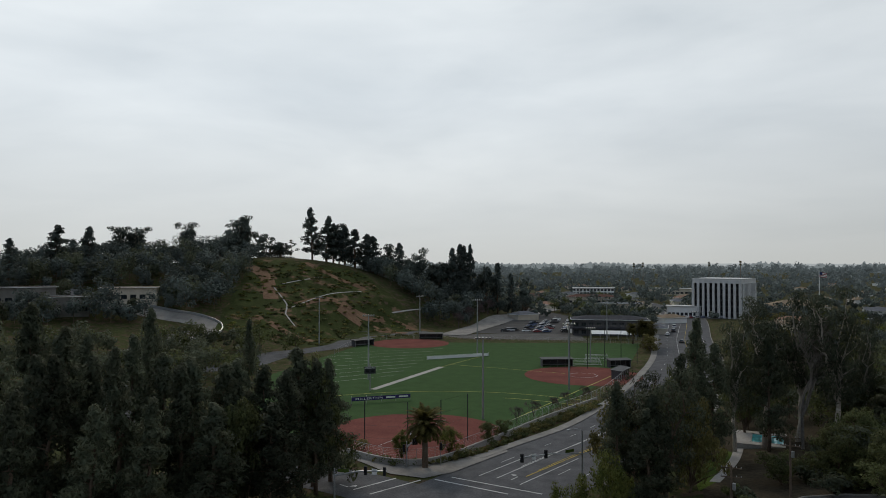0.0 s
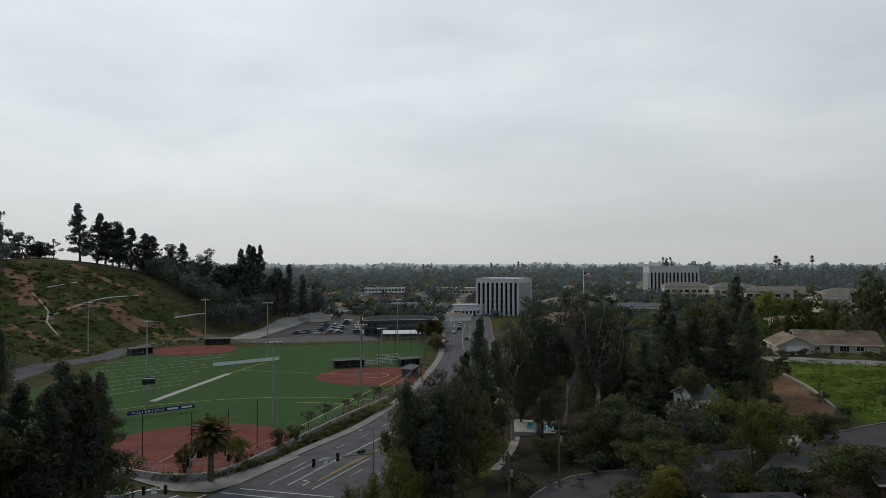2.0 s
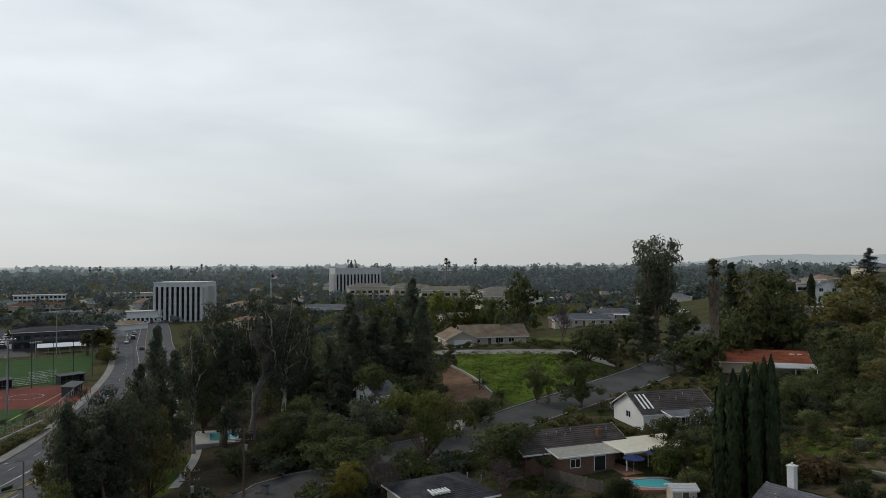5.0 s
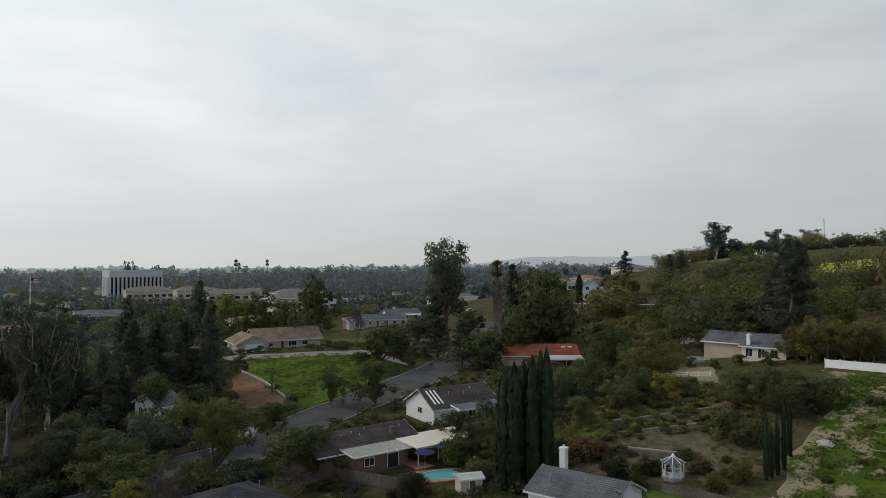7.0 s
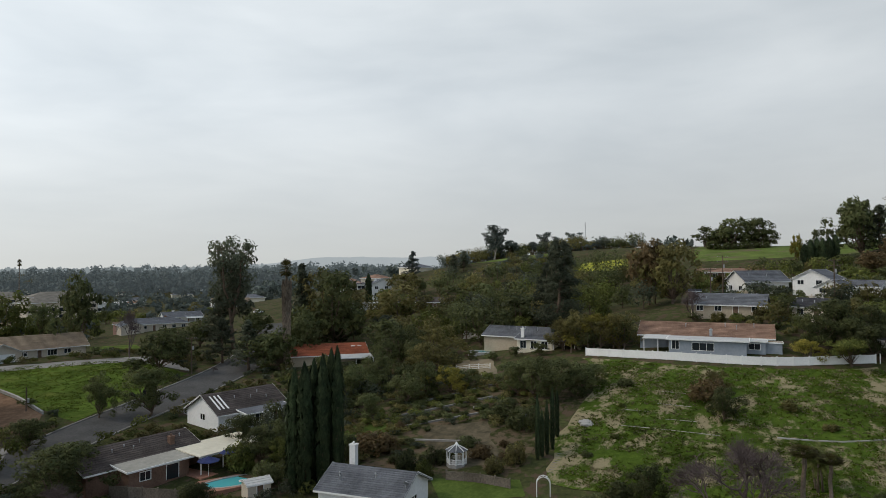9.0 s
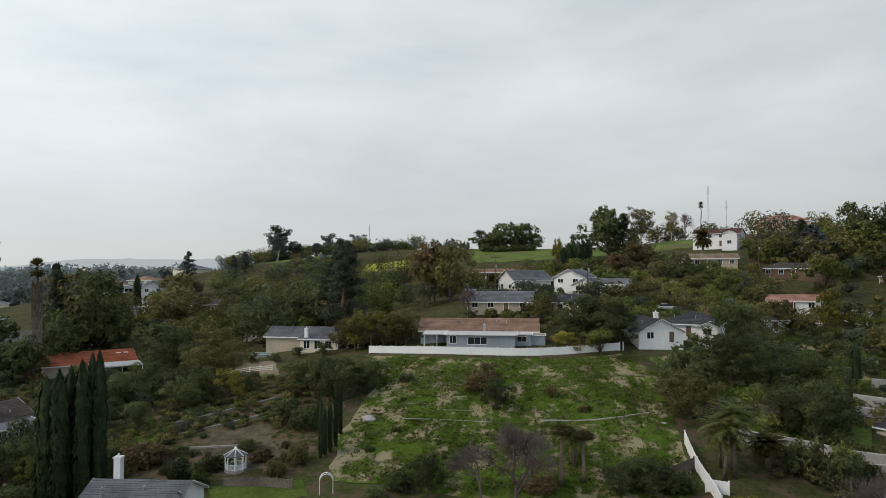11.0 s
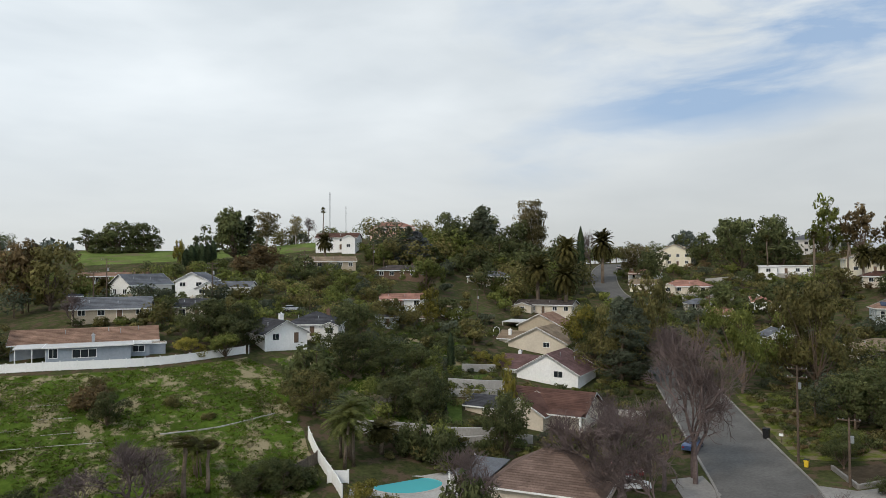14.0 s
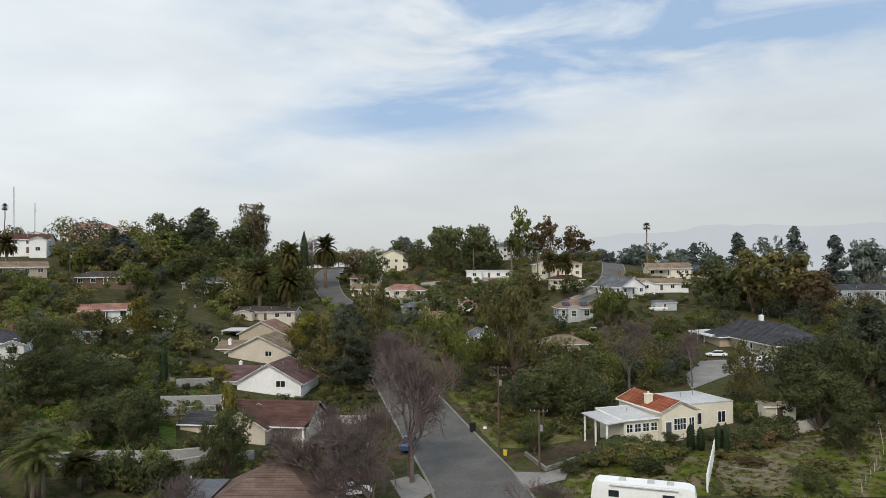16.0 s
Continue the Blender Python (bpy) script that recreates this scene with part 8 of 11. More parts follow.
for x, y, h, turn in ((50.9, -89.7, 12.5, -150.2), (41.7, -84.4, 8, -153.5), (46.0, 93.3, 9.5, -26.1), (142.6, 95.8, 8.5, -56.0), (34.6, 84.6, 9, -22.1),
                      (127.4, -177.2, 10, -144.2), (165.8, -45.1, 11, -105.0), (170.1, -20.6, 10, -96.7), (201.3, -82.3, 10, -112.0),
                      (206.3, -215.7, 9, -136.1), (175.9, -24.0, 12, -97.6), (107.6, 107.3, 4.5, -45.0), (161.7, -118.6, 8, -126.0), (202.7, -106.7, 12, -117.6)):
    utility_pole(x, y, h, turn, arms=0 if h < 5 else (1 if h < 9 else 2))


def field_light(x, y, h, turn, label="tall grey steel sports floodlight pole", heads=5):
    ob = thing("floodlight_pole", x, y, turn, label, "floodlight", "floodlights round the field", z=0.0 if abs(ground_z(x, y)) < 1 else None)
    part("pole", Form().tube([(0, 0, -0.5), (0, 0, h)], [0.28, 0.14], 8), STEEL, ob)
    part("crossbar", Form().box(-1.6, -0.08, h - 0.5, 1.6, 0.08, h - 0.35), STEEL, ob)
    for k in range(heads):
        u = -1.5 + 3.0 * k / (heads - 1)
        part("lamp_head", Form().tube([(u, -0.1, h - 0.2), (u, -0.5, h - 0.45)], [0.12, 0.28], 8), STEEL, ob)
    return ob


for x, y, h, turn in ((-50.5, 286.2, 20.0, 0), (-21.7, 204.4, 19.0, 10), (-10.4, 315.2, 19.0, 10), (12.6, 258.2, 20.5, 0), (33.7, 188.1, 18.0, 0), (8.7, 153.4, 18.0, 0), (78.5, 218.2, 19, 10), (71.3, 305.5, 18, 10), (49.9, 238.1, 12, 10)):
    field_light(x, y, h, turn)


def signal_head(parent, x, z, y=0.0):
    s = part("signal_head", Form().box(x - 0.2, y - 0.18, z - 0.6, x + 0.2, y + 0.12, z + 0.6), BLACK, parent)
    for k, mat in enumerate((CARRED, YELLOWSTEEL, LAWN)):
        part("signal_lens", Form().tube([(x, y - 0.18, z + 0.38 - 0.38 * k), (x, y - 0.26, z + 0.38 - 0.38 * k)], 0.13, 8), BLACK, s)


def traffic_signal(x, y, turn, arm, h=6.5, lamp_h=9.0, label="steel traffic signal with long mast arm"):
    ob = thing("traffic_signal", x, y, turn, label, "traffic signal")
    part("pole", Form().tube([(0, 0, -0.3), (0, 0, lamp_h if lamp_h > h else h)], [0.16, 0.1], 8), STEEL, ob)
    part("mast_arm", Form().tube([(0, 0, h - 1.0), (-arm * 0.5, 0, h - 0.2), (-arm, 0, h)], [0.14, 0.11, 0.08], 6), STEEL, ob)
    for u in (arm - 0.3, arm * 0.6):
        signal_head(ob, -u, h - 0.1)
    part("street_sign", Form().box(-arm * 0.28, -0.04, h - 0.5, -arm * 0.28 + 1.6, 0.0, h - 0.05), LAWN, ob)
    part("turn_sign", Form().box(-arm * 0.82, -0.04, h - 0.6, -arm * 0.82 + 0.75, 0.0, h + 0.2), TRIM, ob)
    if lamp_h > h:
        part("lamp_arm", Form().tube([(0, 0, lamp_h), (-1.2, 0, lamp_h + 0.4), (-2.4, 0, lamp_h + 0.4)], 0.05, 6), STEEL, ob)
        part("lamp_head", Form().box(-2.9, -0.14, lamp_h + 0.3, -2.2, 0.14, lamp_h + 0.46), STEEL, ob)
    return ob


traffic_signal(20.9, 105.9, 30, 11.5)
traffic_signal(-15.2, 98.5, 170, 7.5, 5.6, 5.6)
traffic_signal(-6.1, 117.5, 200, 2.0, 4.4, 4.4, "short steel signal post at the corner")
for x, y in ((-0.4, 118.1), (-6.5, 116.9)):
    ob = thing("signal_post", x, y, 20, "short signal post with black signal heads", "traffic signal")
    part("pole", Form().tube([(0, 0, -0.2), (0, 0, 3.2)], 0.07, 6), STEEL, ob)
    signal_head(ob, 0.0, 3.4)


def street_lamp(x, y, turn, h=9.0):
    ob = thing("street_lamp", x, y, turn, "grey steel street lamp with curved arm", "street lamp", "street lamps")
    part("pole", Form().tube([(0, 0, -0.3), (0, 0, h)], [0.12, 0.07], 8), STEEL, ob)
    part("arm", Form().tube([(0, 0, h - 0.1), (-1.2, 0, h + 0.3), (-2.2, 0, h + 0.35)], 0.04, 6), STEEL, ob)
    part("lamp_head", Form().box(-2.8, -0.14, h + 0.25, -2.1, 0.14, h + 0.4), STEEL, ob)


for x, y, turn in ((29.6, 124.7, 30), (76.2, 232.0, 10), (83.2, 270.7, 200)):
    street_lamp(x, y, turn)


def mast(x, y, h, r=0.25):
    ob = thing("radio_mast", x, y, 0, "tall thin steel radio mast on the hilltop", "mast")
    f = Form()
    for k in range(3):
        a = k * 2.094
        f.tube([(math.cos(a) * r, math.sin(a) * r, -0.3), (math.cos(a) * r, math.sin(a) * r, h)], 0.05, 4)
    for k in range(int(h / 1.2)):
        a = k * 2.094
        f.tube([(math.cos(a) * r, math.sin(a) * r, k * 1.2), (math.cos(a + 2.094) * r, math.sin(a + 2.094) * r, k * 1.2 + 1.2)], 0.03, 3)
    part("lattice", f, STEEL, ob)
    part("antenna", Form().tube([(-0.9, 0, h - 1), (0.9, 0, h - 1)], 0.05, 4).tube([(0, -0.6, h - 3), (0, 0.6, h - 3)], 0.05, 4), STEEL, ob)


mast(269.7, -121.4, 65.4 - ground_z(269.7, -121.4))
mast(266.9, -127.4, 59.6 - ground_z(266.9, -127.4), 0.15)
mast(458.7, 21.2, 60.7 - ground_z(458.7, 21.2), 0.2)


# ---- garden things ----
BACKBOARD = (72.9, -179.3, -156.0)
def gazebo():
    x, y = 92.4, 21.2
    ob = thing("gazebo", x, y, 10, "white eight-sided garden gazebo on bare soil", "gazebo")
    KEEP_CLEAR.append((x, y, 3.5))
    n, r = 8, 1.3
    ring = [(math.cos(2 * math.pi * i / n) * r, math.sin(2 * math.pi * i / n) * r) for i in range(n)]
    part("floor", Form().slab([(a * 1.1, b * 1.1, 0.25) for a, b in ring], 0.6), PALECONCRETE, ob)
    for i, (a, b) in enumerate(ring):
        c, d = ring[(i + 1) % n]
        part("post", Form().box(a - 0.07, b - 0.07, 0.2, a + 0.07, b + 0.07, 2.05), TRIM, ob)
        if i != 6:
            f = Form().tube([(a, b, 0.95), (c, d, 0.95)], 0.05, 4).tube([(a, b, 0.35), (c, d, 0.35)], 0.04, 4)
            for k in range(1, 8):
                t = k / 8
                f.tube([(a + (c - a) * t, b + (d - b) * t, 0.35), (a + (c - a) * t, b + (d - b) * t, 0.95)], 0.022, 4)
            part("railing", f, TRIM, ob)
        arch = [(a + (c - a) * t, b + (d - b) * t, 2.0 - 0.25 * abs(2 * t - 1) ** 2) for t in (0, 0.25, 0.5, 0.75, 1)]
        part("arch", Form().tube(arch, 0.05, 4), TRIM, ob)
        f = Form().slab([(a * 1.15, b * 1.15, 2.05), (c * 1.15, d * 1.15, 2.05), (c * 0.12, d * 0.12, 2.75), (a * 0.12, b * 0.12, 2.75)], 0.05)
        part("roof_panel", f, ROOFGREY, ob)
        part("roof_rib", Form().tube([(a * 1.17, b * 1.17, 2.08), (a * 0.12, b * 0.12, 2.78)], 0.05, 4), TRIM, ob)
    part("cupola", Form().tube([(0, 0, 2.7), (0, 0, 2.9), (0, 0, 3.15)], [0.25, 0.22, 0.02], 8), TRIM, ob)


gazebo()


def parasol(x, y, mat, label, h=2.3, r=1.4, closed=False):
    ob = thing("parasol", x, y, 0, label, "parasol", "parasols")
    part("pole", Form().tube([(0, 0, -0.6), (0, 0, h + 0.3)], 0.03, 6), TRIM, ob)
    f = Form()
    n = 8
    rr = 0.22 if closed else r
    zz = h - 1.3 if closed else h - 0.35
    f.v = [(0, 0, h + 0.25)] + [(math.cos(2 * math.pi * i / n) * rr, math.sin(2 * math.pi * i / n) * rr, zz) for i in range(n)] + [(0, 0, h + 0.2)] + [(math.cos(2 * math.pi * i / n) * rr * 0.98, math.sin(2 * math.pi * i / n) * rr * 0.98, zz - 0.04) for i in range(n)]
    f.f = [(0, 1 + i, 1 + (i + 1) % n) for i in range(n)] + [(n + 1, n + 2 + (i + 1) % n, n + 2 + i) for i in range(n)] + [(1 + i, n + 2 + i, n + 2 + (i + 1) % n, 1 + (i + 1) % n) for i in range(n)]
    part("canopy", f, mat, ob)


parasol(86.1, 55.1, NAVY, "navy blue open parasol on the terrace", 2.6, 1.6)
parasol(89.8, 54.0, NAVY, "navy blue open parasol on the terrace", 2.6, 1.6)
parasol(145.0, 16.3, TRIM, "white closed parasol on the terrace", 2.6, closed=True)
parasol(144.0, 15.4, TRIM, "white closed parasol on the terrace", 2.6, closed=True)


def backboard(x, y, turn):
    """A basketball backboard: white frame, clear board, rim and post."""
    ob = thing("basketball_backboard", x, y, turn, "white framed basketball backboard on a dark post", "backboard")
    part("post", Form().tube([(0, 0.5, -0.3), (0, 0.5, 2.6), (0, 0.05, 3.2)], 0.07, 6), DARKSTEEL, ob)
    f = Form()
    for a in ((-0.9, 2.7, -0.76, 3.9), (0.76, 2.7, 0.9, 3.9), (-0.76, 2.7, 0.76, 2.84), (-0.76, 3.76, 0.76, 3.9)):
        f.box(a[0], -0.05, a[1], a[2], 0.03, a[3])
    part("frame", f, TRIM, ob)
    part("board", Form().box(-0.76, -0.02, 2.84, 0.76, 0.0, 3.76), GLASS, ob)
    part("rim", Form().tube([(0.23 * math.cos(k * 0.5236), -0.35 + 0.23 * math.sin(k * 0.5236), 3.0) for k in range(13)], 0.015, 4, False), DARKSTEEL, ob)


backboard(*BACKBOARD)


def small_shed(x, y, rz, w, d, h, label, roof_mat, wall_mat):
    ob = thing("garden_shed", x, y, rz, label, "shed")
    KEEP_CLEAR.append((x, y, max(w, d) * 0.7))
    b = block(ob, 0, 0, w, d, h, "gx", wall_mat, roof_mat, 0.3, 0.25, 0.4)
    door(ob, b, "f", w * 0.4, 0.8, min(1.9, h - 0.2), BROWNWALL)


small_shed(18.1, -117.2, -171.1 + 20, 4.5, 3, 2.2, "small shed with tan roof and pale walls", ROOFTAN, CREAM)
small_shed(81.1, 45.0, -60.8 + 20, 3.0, 2.4, 1.9, "small white-roofed pump house by the pool", ROOFWHITE, BEIGE)
small_shed(223.6, 181.4, -50.9, 3.5, 3.5, 4.0, "tall pinkish utility block beside the street", ROOFTAN, PINKWALL)
small_shed(194.5, -19.5, -95.6, 3.0, 3.0, 2.4, "small green-roofed garden pavilion", ROOFGREY, BROWNWALL)
small_shed(152.1, -95.8, -121.9, 3.6, 3.0, 2.0, "small garden shed on the slope", ROOFTAN, BEIGE)


def arbor(x, y, rz, label):
    ob = thing("garden_arch", x, y, rz, label, "garden arch")
    for s in (-0.35, 0.35):
        part("arch", Form().tube([(-0.8, s, -0.2), (-0.8, s, 1.7), (-0.5, s, 2.2), (0, s, 2.4), (0.5, s, 2.2), (0.8, s, 1.7), (0.8, s, -0.2)], 0.05, 5), TRIM, ob)
    f = Form()
    for k in range(7):
        a = math.pi * k / 6
        f.tube([(0.8 * math.cos(a), -0.35, 1.6 + 0.8 * math.sin(a)), (0.8 * math.cos(a), 0.35, 1.6 + 0.8 * math.sin(a))], 0.03, 4)
    part("lattice", f, TRIM, ob)


arbor(84.3, 8.6, -84.0, "white garden arch at the foot of the slope")
arbor(142.9, -111.0, -127.6, "white garden arch on the terrace")
for x, y, s in ((105.4, 4.3, 1.3), (106.2, 4.6, 1.3), (109.8, 14.5, 0.8), (114.3, 22.7, 0.9), (110.7, 14.9, 0.9), (100.7, -38.9, 0.6)):
    ob = thing("boulder", x, y, s * 90, "pale grey boulder lying on the grass", "rock")
    bm = bmesh.new()
    bmesh.ops.create_icosphere(bm, subdivisions=2, radius=0.6 * s)
    for v in bm.verts:
        v.co += noise.noise_vector(v.co * 1.7) * 0.2 * s
        v.co.z *= 0.55
        v.co.x *= 1.5
    me = bpy.data.meshes.new("stone")
    bm.to_mesh(me)
    bm.free()
    me.materials.append(PALECONCRETE)
    o = new("stone", me)
    o.parent = ob


def wheelie_bin(x, y, mat, label, s=1.0):
    ob = thing("wheeled_bin", x, y, 20, label, "bin")
    part("body", Form().add([(-0.25 * s, -0.3 * s, 0), (0.25 * s, -0.3 * s, 0), (0.25 * s, 0.3 * s, 0), (-0.25 * s, 0.3 * s, 0), (-0.32 * s, -0.36 * s, 1.0 * s), (0.32 * s, -0.36 * s, 1.0 * s), (0.32 * s, 0.36 * s, 1.0 * s), (-0.32 * s, 0.36 * s, 1.0 * s)],
                            [(0, 3, 2, 1), (4, 5, 6, 7), (0, 1, 5, 4), (1, 2, 6, 5), (2, 3, 7, 6), (3, 0, 4, 7)]), mat, ob)
    part("lid", Form().box(-0.34 * s, -0.38 * s, 1.0 * s, 0.34 * s, 0.38 * s, 1.07 * s), BLACK, ob)


wheelie_bin(60.2, -97.4, BLACK, "black wheeled bin at the kerb", 1.4)
wheelie_bin(49.2, -88.6, YELLOWSTEEL, "yellow newspaper box by the pole", 0.9)
wheelie_bin(44.4, 93.1, STEEL, "grey utility cabinet on the grass", 1.2)
wheelie_bin(48.4, 91.4, STEEL, "grey utility cabinet on the grass", 1.2)
wheelie_bin(123.0, 93.2, BLACK, "black wheeled bin by the street", 1.2)
for x, y in ((57.4, -96.6),):
    ob = thing("mailbox", x, y, 30, "white mailbox on a post by the kerb", "mailbox")
    part("post", Form().box(-0.05, -0.05, -0.2, 0.05, 0.05, 1.0), TIMBER, ob)
    part("box", Form().box(-0.28, -0.14, 1.0, 0.28, 0.14, 1.3), TRIM, ob)

# the open yard below the parking court, and small walls and sheds up the hill
for x, y, r in ((30.8, -132.1, 8), (29.7, -144.2, 9), (27.9, -156.3, 9), (35.1, -164.2, 9), (30.1, -172.2, 9)):
    KEEP_CLEAR.append((x, y, r))
block_wall(bend([(168.2, -231.2), (156.3, -242.5)], 1.5), 2.0, "curved beige garden wall on the hill", BEIGE)
block_wall(bend([(154.8, -246.7), (137.1, -250.8)], 1.5), 1.4, "pale retaining wall below the modern house")
block_wall(bend([(117.9, -82.7), (116.2, -90.0)], 1.0), 1.4, "pale block terrace wall among bushes")
small_shed(68.9, -229.0, -163.2 + 20, 7, 4, 2.3, "grey open shed with stored goods", ROOFGREY, GREYWALL)
small_shed(161.4, -109.4, -123.9 - 15, 5, 4, 2.4, "small white garden building among trees", ROOFTAN, WHITE)
small_shed(150.2, -82.9, -118.6 + 10, 5, 4, 2.4, "small grey garden shed among trees", ROOFGREY, GREYWALL)

# ---- planting: pines before the crossing ----
plant("pine", -54.5, 85.3, 28.3, 10.6)
plant("pine", -54.1, 90.9, 28.8, 10.2)
plant("pine", -45.3, 85.3, 26.3, 10.1)
plant("pine", -45.1, 80.2, 23.6, 9.6)
plant("pine", -38.5, 83.6, 24.1, 8.9)
plant("pine", -44.8, 90.7, 22.2, 9.8)
plant("pine", -44.7, 106.0, 27.2, 8.3)
plant("pine", -33.3, 93.1, 21.5, 10.4)
plant("pine", -38.4, 98.6, 21.7, 10.2)
plant("pine", -30.2, 96.6, 20.1, 10.6)
plant("pine", -24.8, 98.1, 19.4, 9.8)
plant("pine", -35.3, 127.5, 23.6, 4.8)
plant("pine", -21.2, 103.7, 21.3, 11.1)
plant("pine", -17.6, 110.1, 18.7, 8.1)
plant("pine", -44.5, 72.5, 20.9, 8.2)
plant("pine", -38.1, 76.1, 19.0, 8.2)
plant("pine", -33.2, 79.6, 19.0, 8.3)
plant("pine", -27.7, 85.3, 17.4, 10.1)
plant("pine", -22.4, 91.6, 15.9, 9.9)
plant("oak", -19.8, 107.4, 20.4, 9.7)
plant("oak", -26.4, 92.9, 17.8, 10.1)
# trees on the crest of the west hill
plant("far_pine", -181.8, 293.2, 22.6, 11.1)
plant("far_pine", -183.4, 332.3, 22.1, 16.6)
plant("far_pine", -171.7, 338.4, 20.9, 12.2)
plant("far_euc", -161.8, 368.6, 20.4, 17.4)
plant("far_oak", -171.5, 364.1, 13.3, 16.6)
plant("far_oak", -195.2, 332.1, 10.2, 12.8)
plant("far_pine", -185.1, 350.9, 13.9, 10.4)
plant("far_oak", -180.9, 359.5, 12.2, 15.2)
plant("far_euc", -168.9, 367.9, 19.2, 16.3)
plant("far_oak", -155.0, 377.7, 8.4, 10.5)
plant("far_pine", -193.9, 299.1, 17.1, 12.9)
plant("far_oak", -134.6, 389.1, 7.5, 9.3)
plant("far_euc", -115.8, 399.9, 24.2, 16.8)
plant("far_pine", -65.1, 415.8, 23.2, 13.6)
plant("far_pine", -57.9, 412.3, 22.5, 14.8)
plant("far_pine", -46.6, 416.0, 21.0, 15.5)
plant("far_oak", -35.0, 417.1, 12.9, 16.2)
plant("far_oak", -11.5, 418.4, 19.9, 16.9)
plant("far_oak", 0.3, 418.6, 24.0, 16.9)
plant("far_pine", 12.2, 420.7, 36.1, 12.2)
plant("far_euc", -141.0, 389.2, 22.9, 15.0)
plant("far_oak", -146.3, 375.0, 9.3, 11.7)
plant("far_oak", -126.5, 388.2, 11.3, 14.1)
plant("far_oak", -113.7, 398.1, 24.0, 15.0)
plant("far_oak", -121.0, 395.9, 17.0, 15.0)
plant("far_oak", -103.1, 406.9, 15.1, 16.9)
plant("far_oak", -95.0, 414.8, 11.6, 13.7)
plant("fan", -89.7, 413.6, 12.7, 3.1)
plant("far_pine", -75.9, 407.0, 29.7, 14.0)
plant("far_pine", -68.3, 410.7, 26.2, 15.1)
plant("far_euc", -61.6, 415.2, 24.6, 13.5)
plant("far_pine", -51.4, 408.5, 21.8, 16.3)
plant("far_pine", -41.2, 411.9, 21.1, 15.9)
plant("far_euc", -31.7, 418.5, 20.0, 10.2)
plant("far_pine", -25.3, 413.2, 23.3, 11.7)
plant("far_euc", -14.1, 416.1, 25.5, 9.4)
plant("far_oak", -19.8, 415.8, 18.0, 10.1)
plant("far_oak", -4.7, 416.3, 21.0, 13.4)
plant("far_pine", 6.0, 416.3, 32.7, 13.4)
plant("far_pine", 10.5, 418.5, 36.5, 13.5)
plant("far_pine", 17.0, 420.6, 38.1, 8.8)
plant("far_oak", 25.2, 422.4, 28.4, 13.6)
plant("far_pine", 33.0, 426.5, 30.4, 13.8)
plant("far_pine", 42.0, 430.4, 25.5, 9.1)
plant("far_oak", 52.4, 445.4, 24.2, 14.5)
# road side and pool grove
plant("olive", 26.6, 104.4, 15.9, 9.6)
plant("euc_brown", 30.3, 96.2, 19.0, 9.8)
plant("olive", 36.4, 103.9, 14.5, 7.1)
plant("fresh", 19.2, 82.5, 11.6, 6.5)
plant("fresh", 13.5, 82.5, 9.2, 4.7)
plant("pine", 26.7, 92.5, 14.7, 7.6)
plant("pine", 46.1, 127.3, 23.3, 5.7)
plant("oak", 40.1, 122.0, 16.5, 5.2)
plant("bare_pale", 62.0, 121.4, 24.0, 11.0, variant=0)
plant("euc_dark", 57.1, 125.2, 26.9, 12.2)
plant("euc_dark", 64.0, 127.1, 27.4, 11.5)
plant("euc_dark", 66.4, 119.3, 26.7, 12.1)
plant("euc_dark", 51.8, 125.0, 23.8, 8.8)
plant("euc_dark", 75.6, 125.9, 20.5, 8.3)
plant("oak", 58.3, 134.8, 19.3, 10.7)
plant("oak", 75.3, 128.7, 15.8, 10.8)
plant("pine", 75.9, 117.6, 16.5, 9.0)
plant("pine", 82.6, 118.7, 19.7, 9.3)
plant("pine", 89.3, 119.5, 18.0, 10.8)
plant("pine", 101.4, 121.6, 23.8, 11.5)
plant("pine", 98.2, 115.3, 20.8, 7.3)
plant("pine", 96.5, 121.2, 17.3, 10.0)
plant("oak", 59.8, 103.2, 7.1, 8.7)
plant("oak", 57.7, 88.3, 7.3, 9.4)
plant("oak", 63.3, 106.5, 10.3, 9.0)
plant("oak", 80.3, 109.0, 12.6, 9.8)
plant("fresh", 70.0, 82.0, 12.3, 9.6)
plant("gold", 51.8, 75.7, 6.7, 5.9)
plant("pine", 97.1, 141.9, 21.2, 9.7)
plant("oak", 109.6, 147.1, 17.3, 11.9)
plant("fresh", 165.2, 183.2, 18.0, 14.0)
plant("fresh", 180.1, 185.1, 18.6, 14.6)
plant("oak", 197.9, 191.6, 15.9, 13.4)
plant("oak", 164.4, 146.6, 22.8, 13.9)
plant("euc_brown", 179.5, 106.9, 30.7, 16.0)
plant("oak", 140.8, 102.8, 10.6, 12.0)
plant("oak", 111.8, 84.0, 10.0, 10.2)
plant("oak", 108.4, 91.9, 8.7, 6.3)
plant("oak", 72.3, 66.8, 9.2, 11.9)
plant("oak", 90.9, 90.5, 5.6, 7.3)
plant("bare", 55.7, 75.4, 6.9, 6.8)
plant("bare", 153.1, 120.8, 13.6, 6.3)
plant("oak", 151.4, 82.0, 9.4, 12.3)
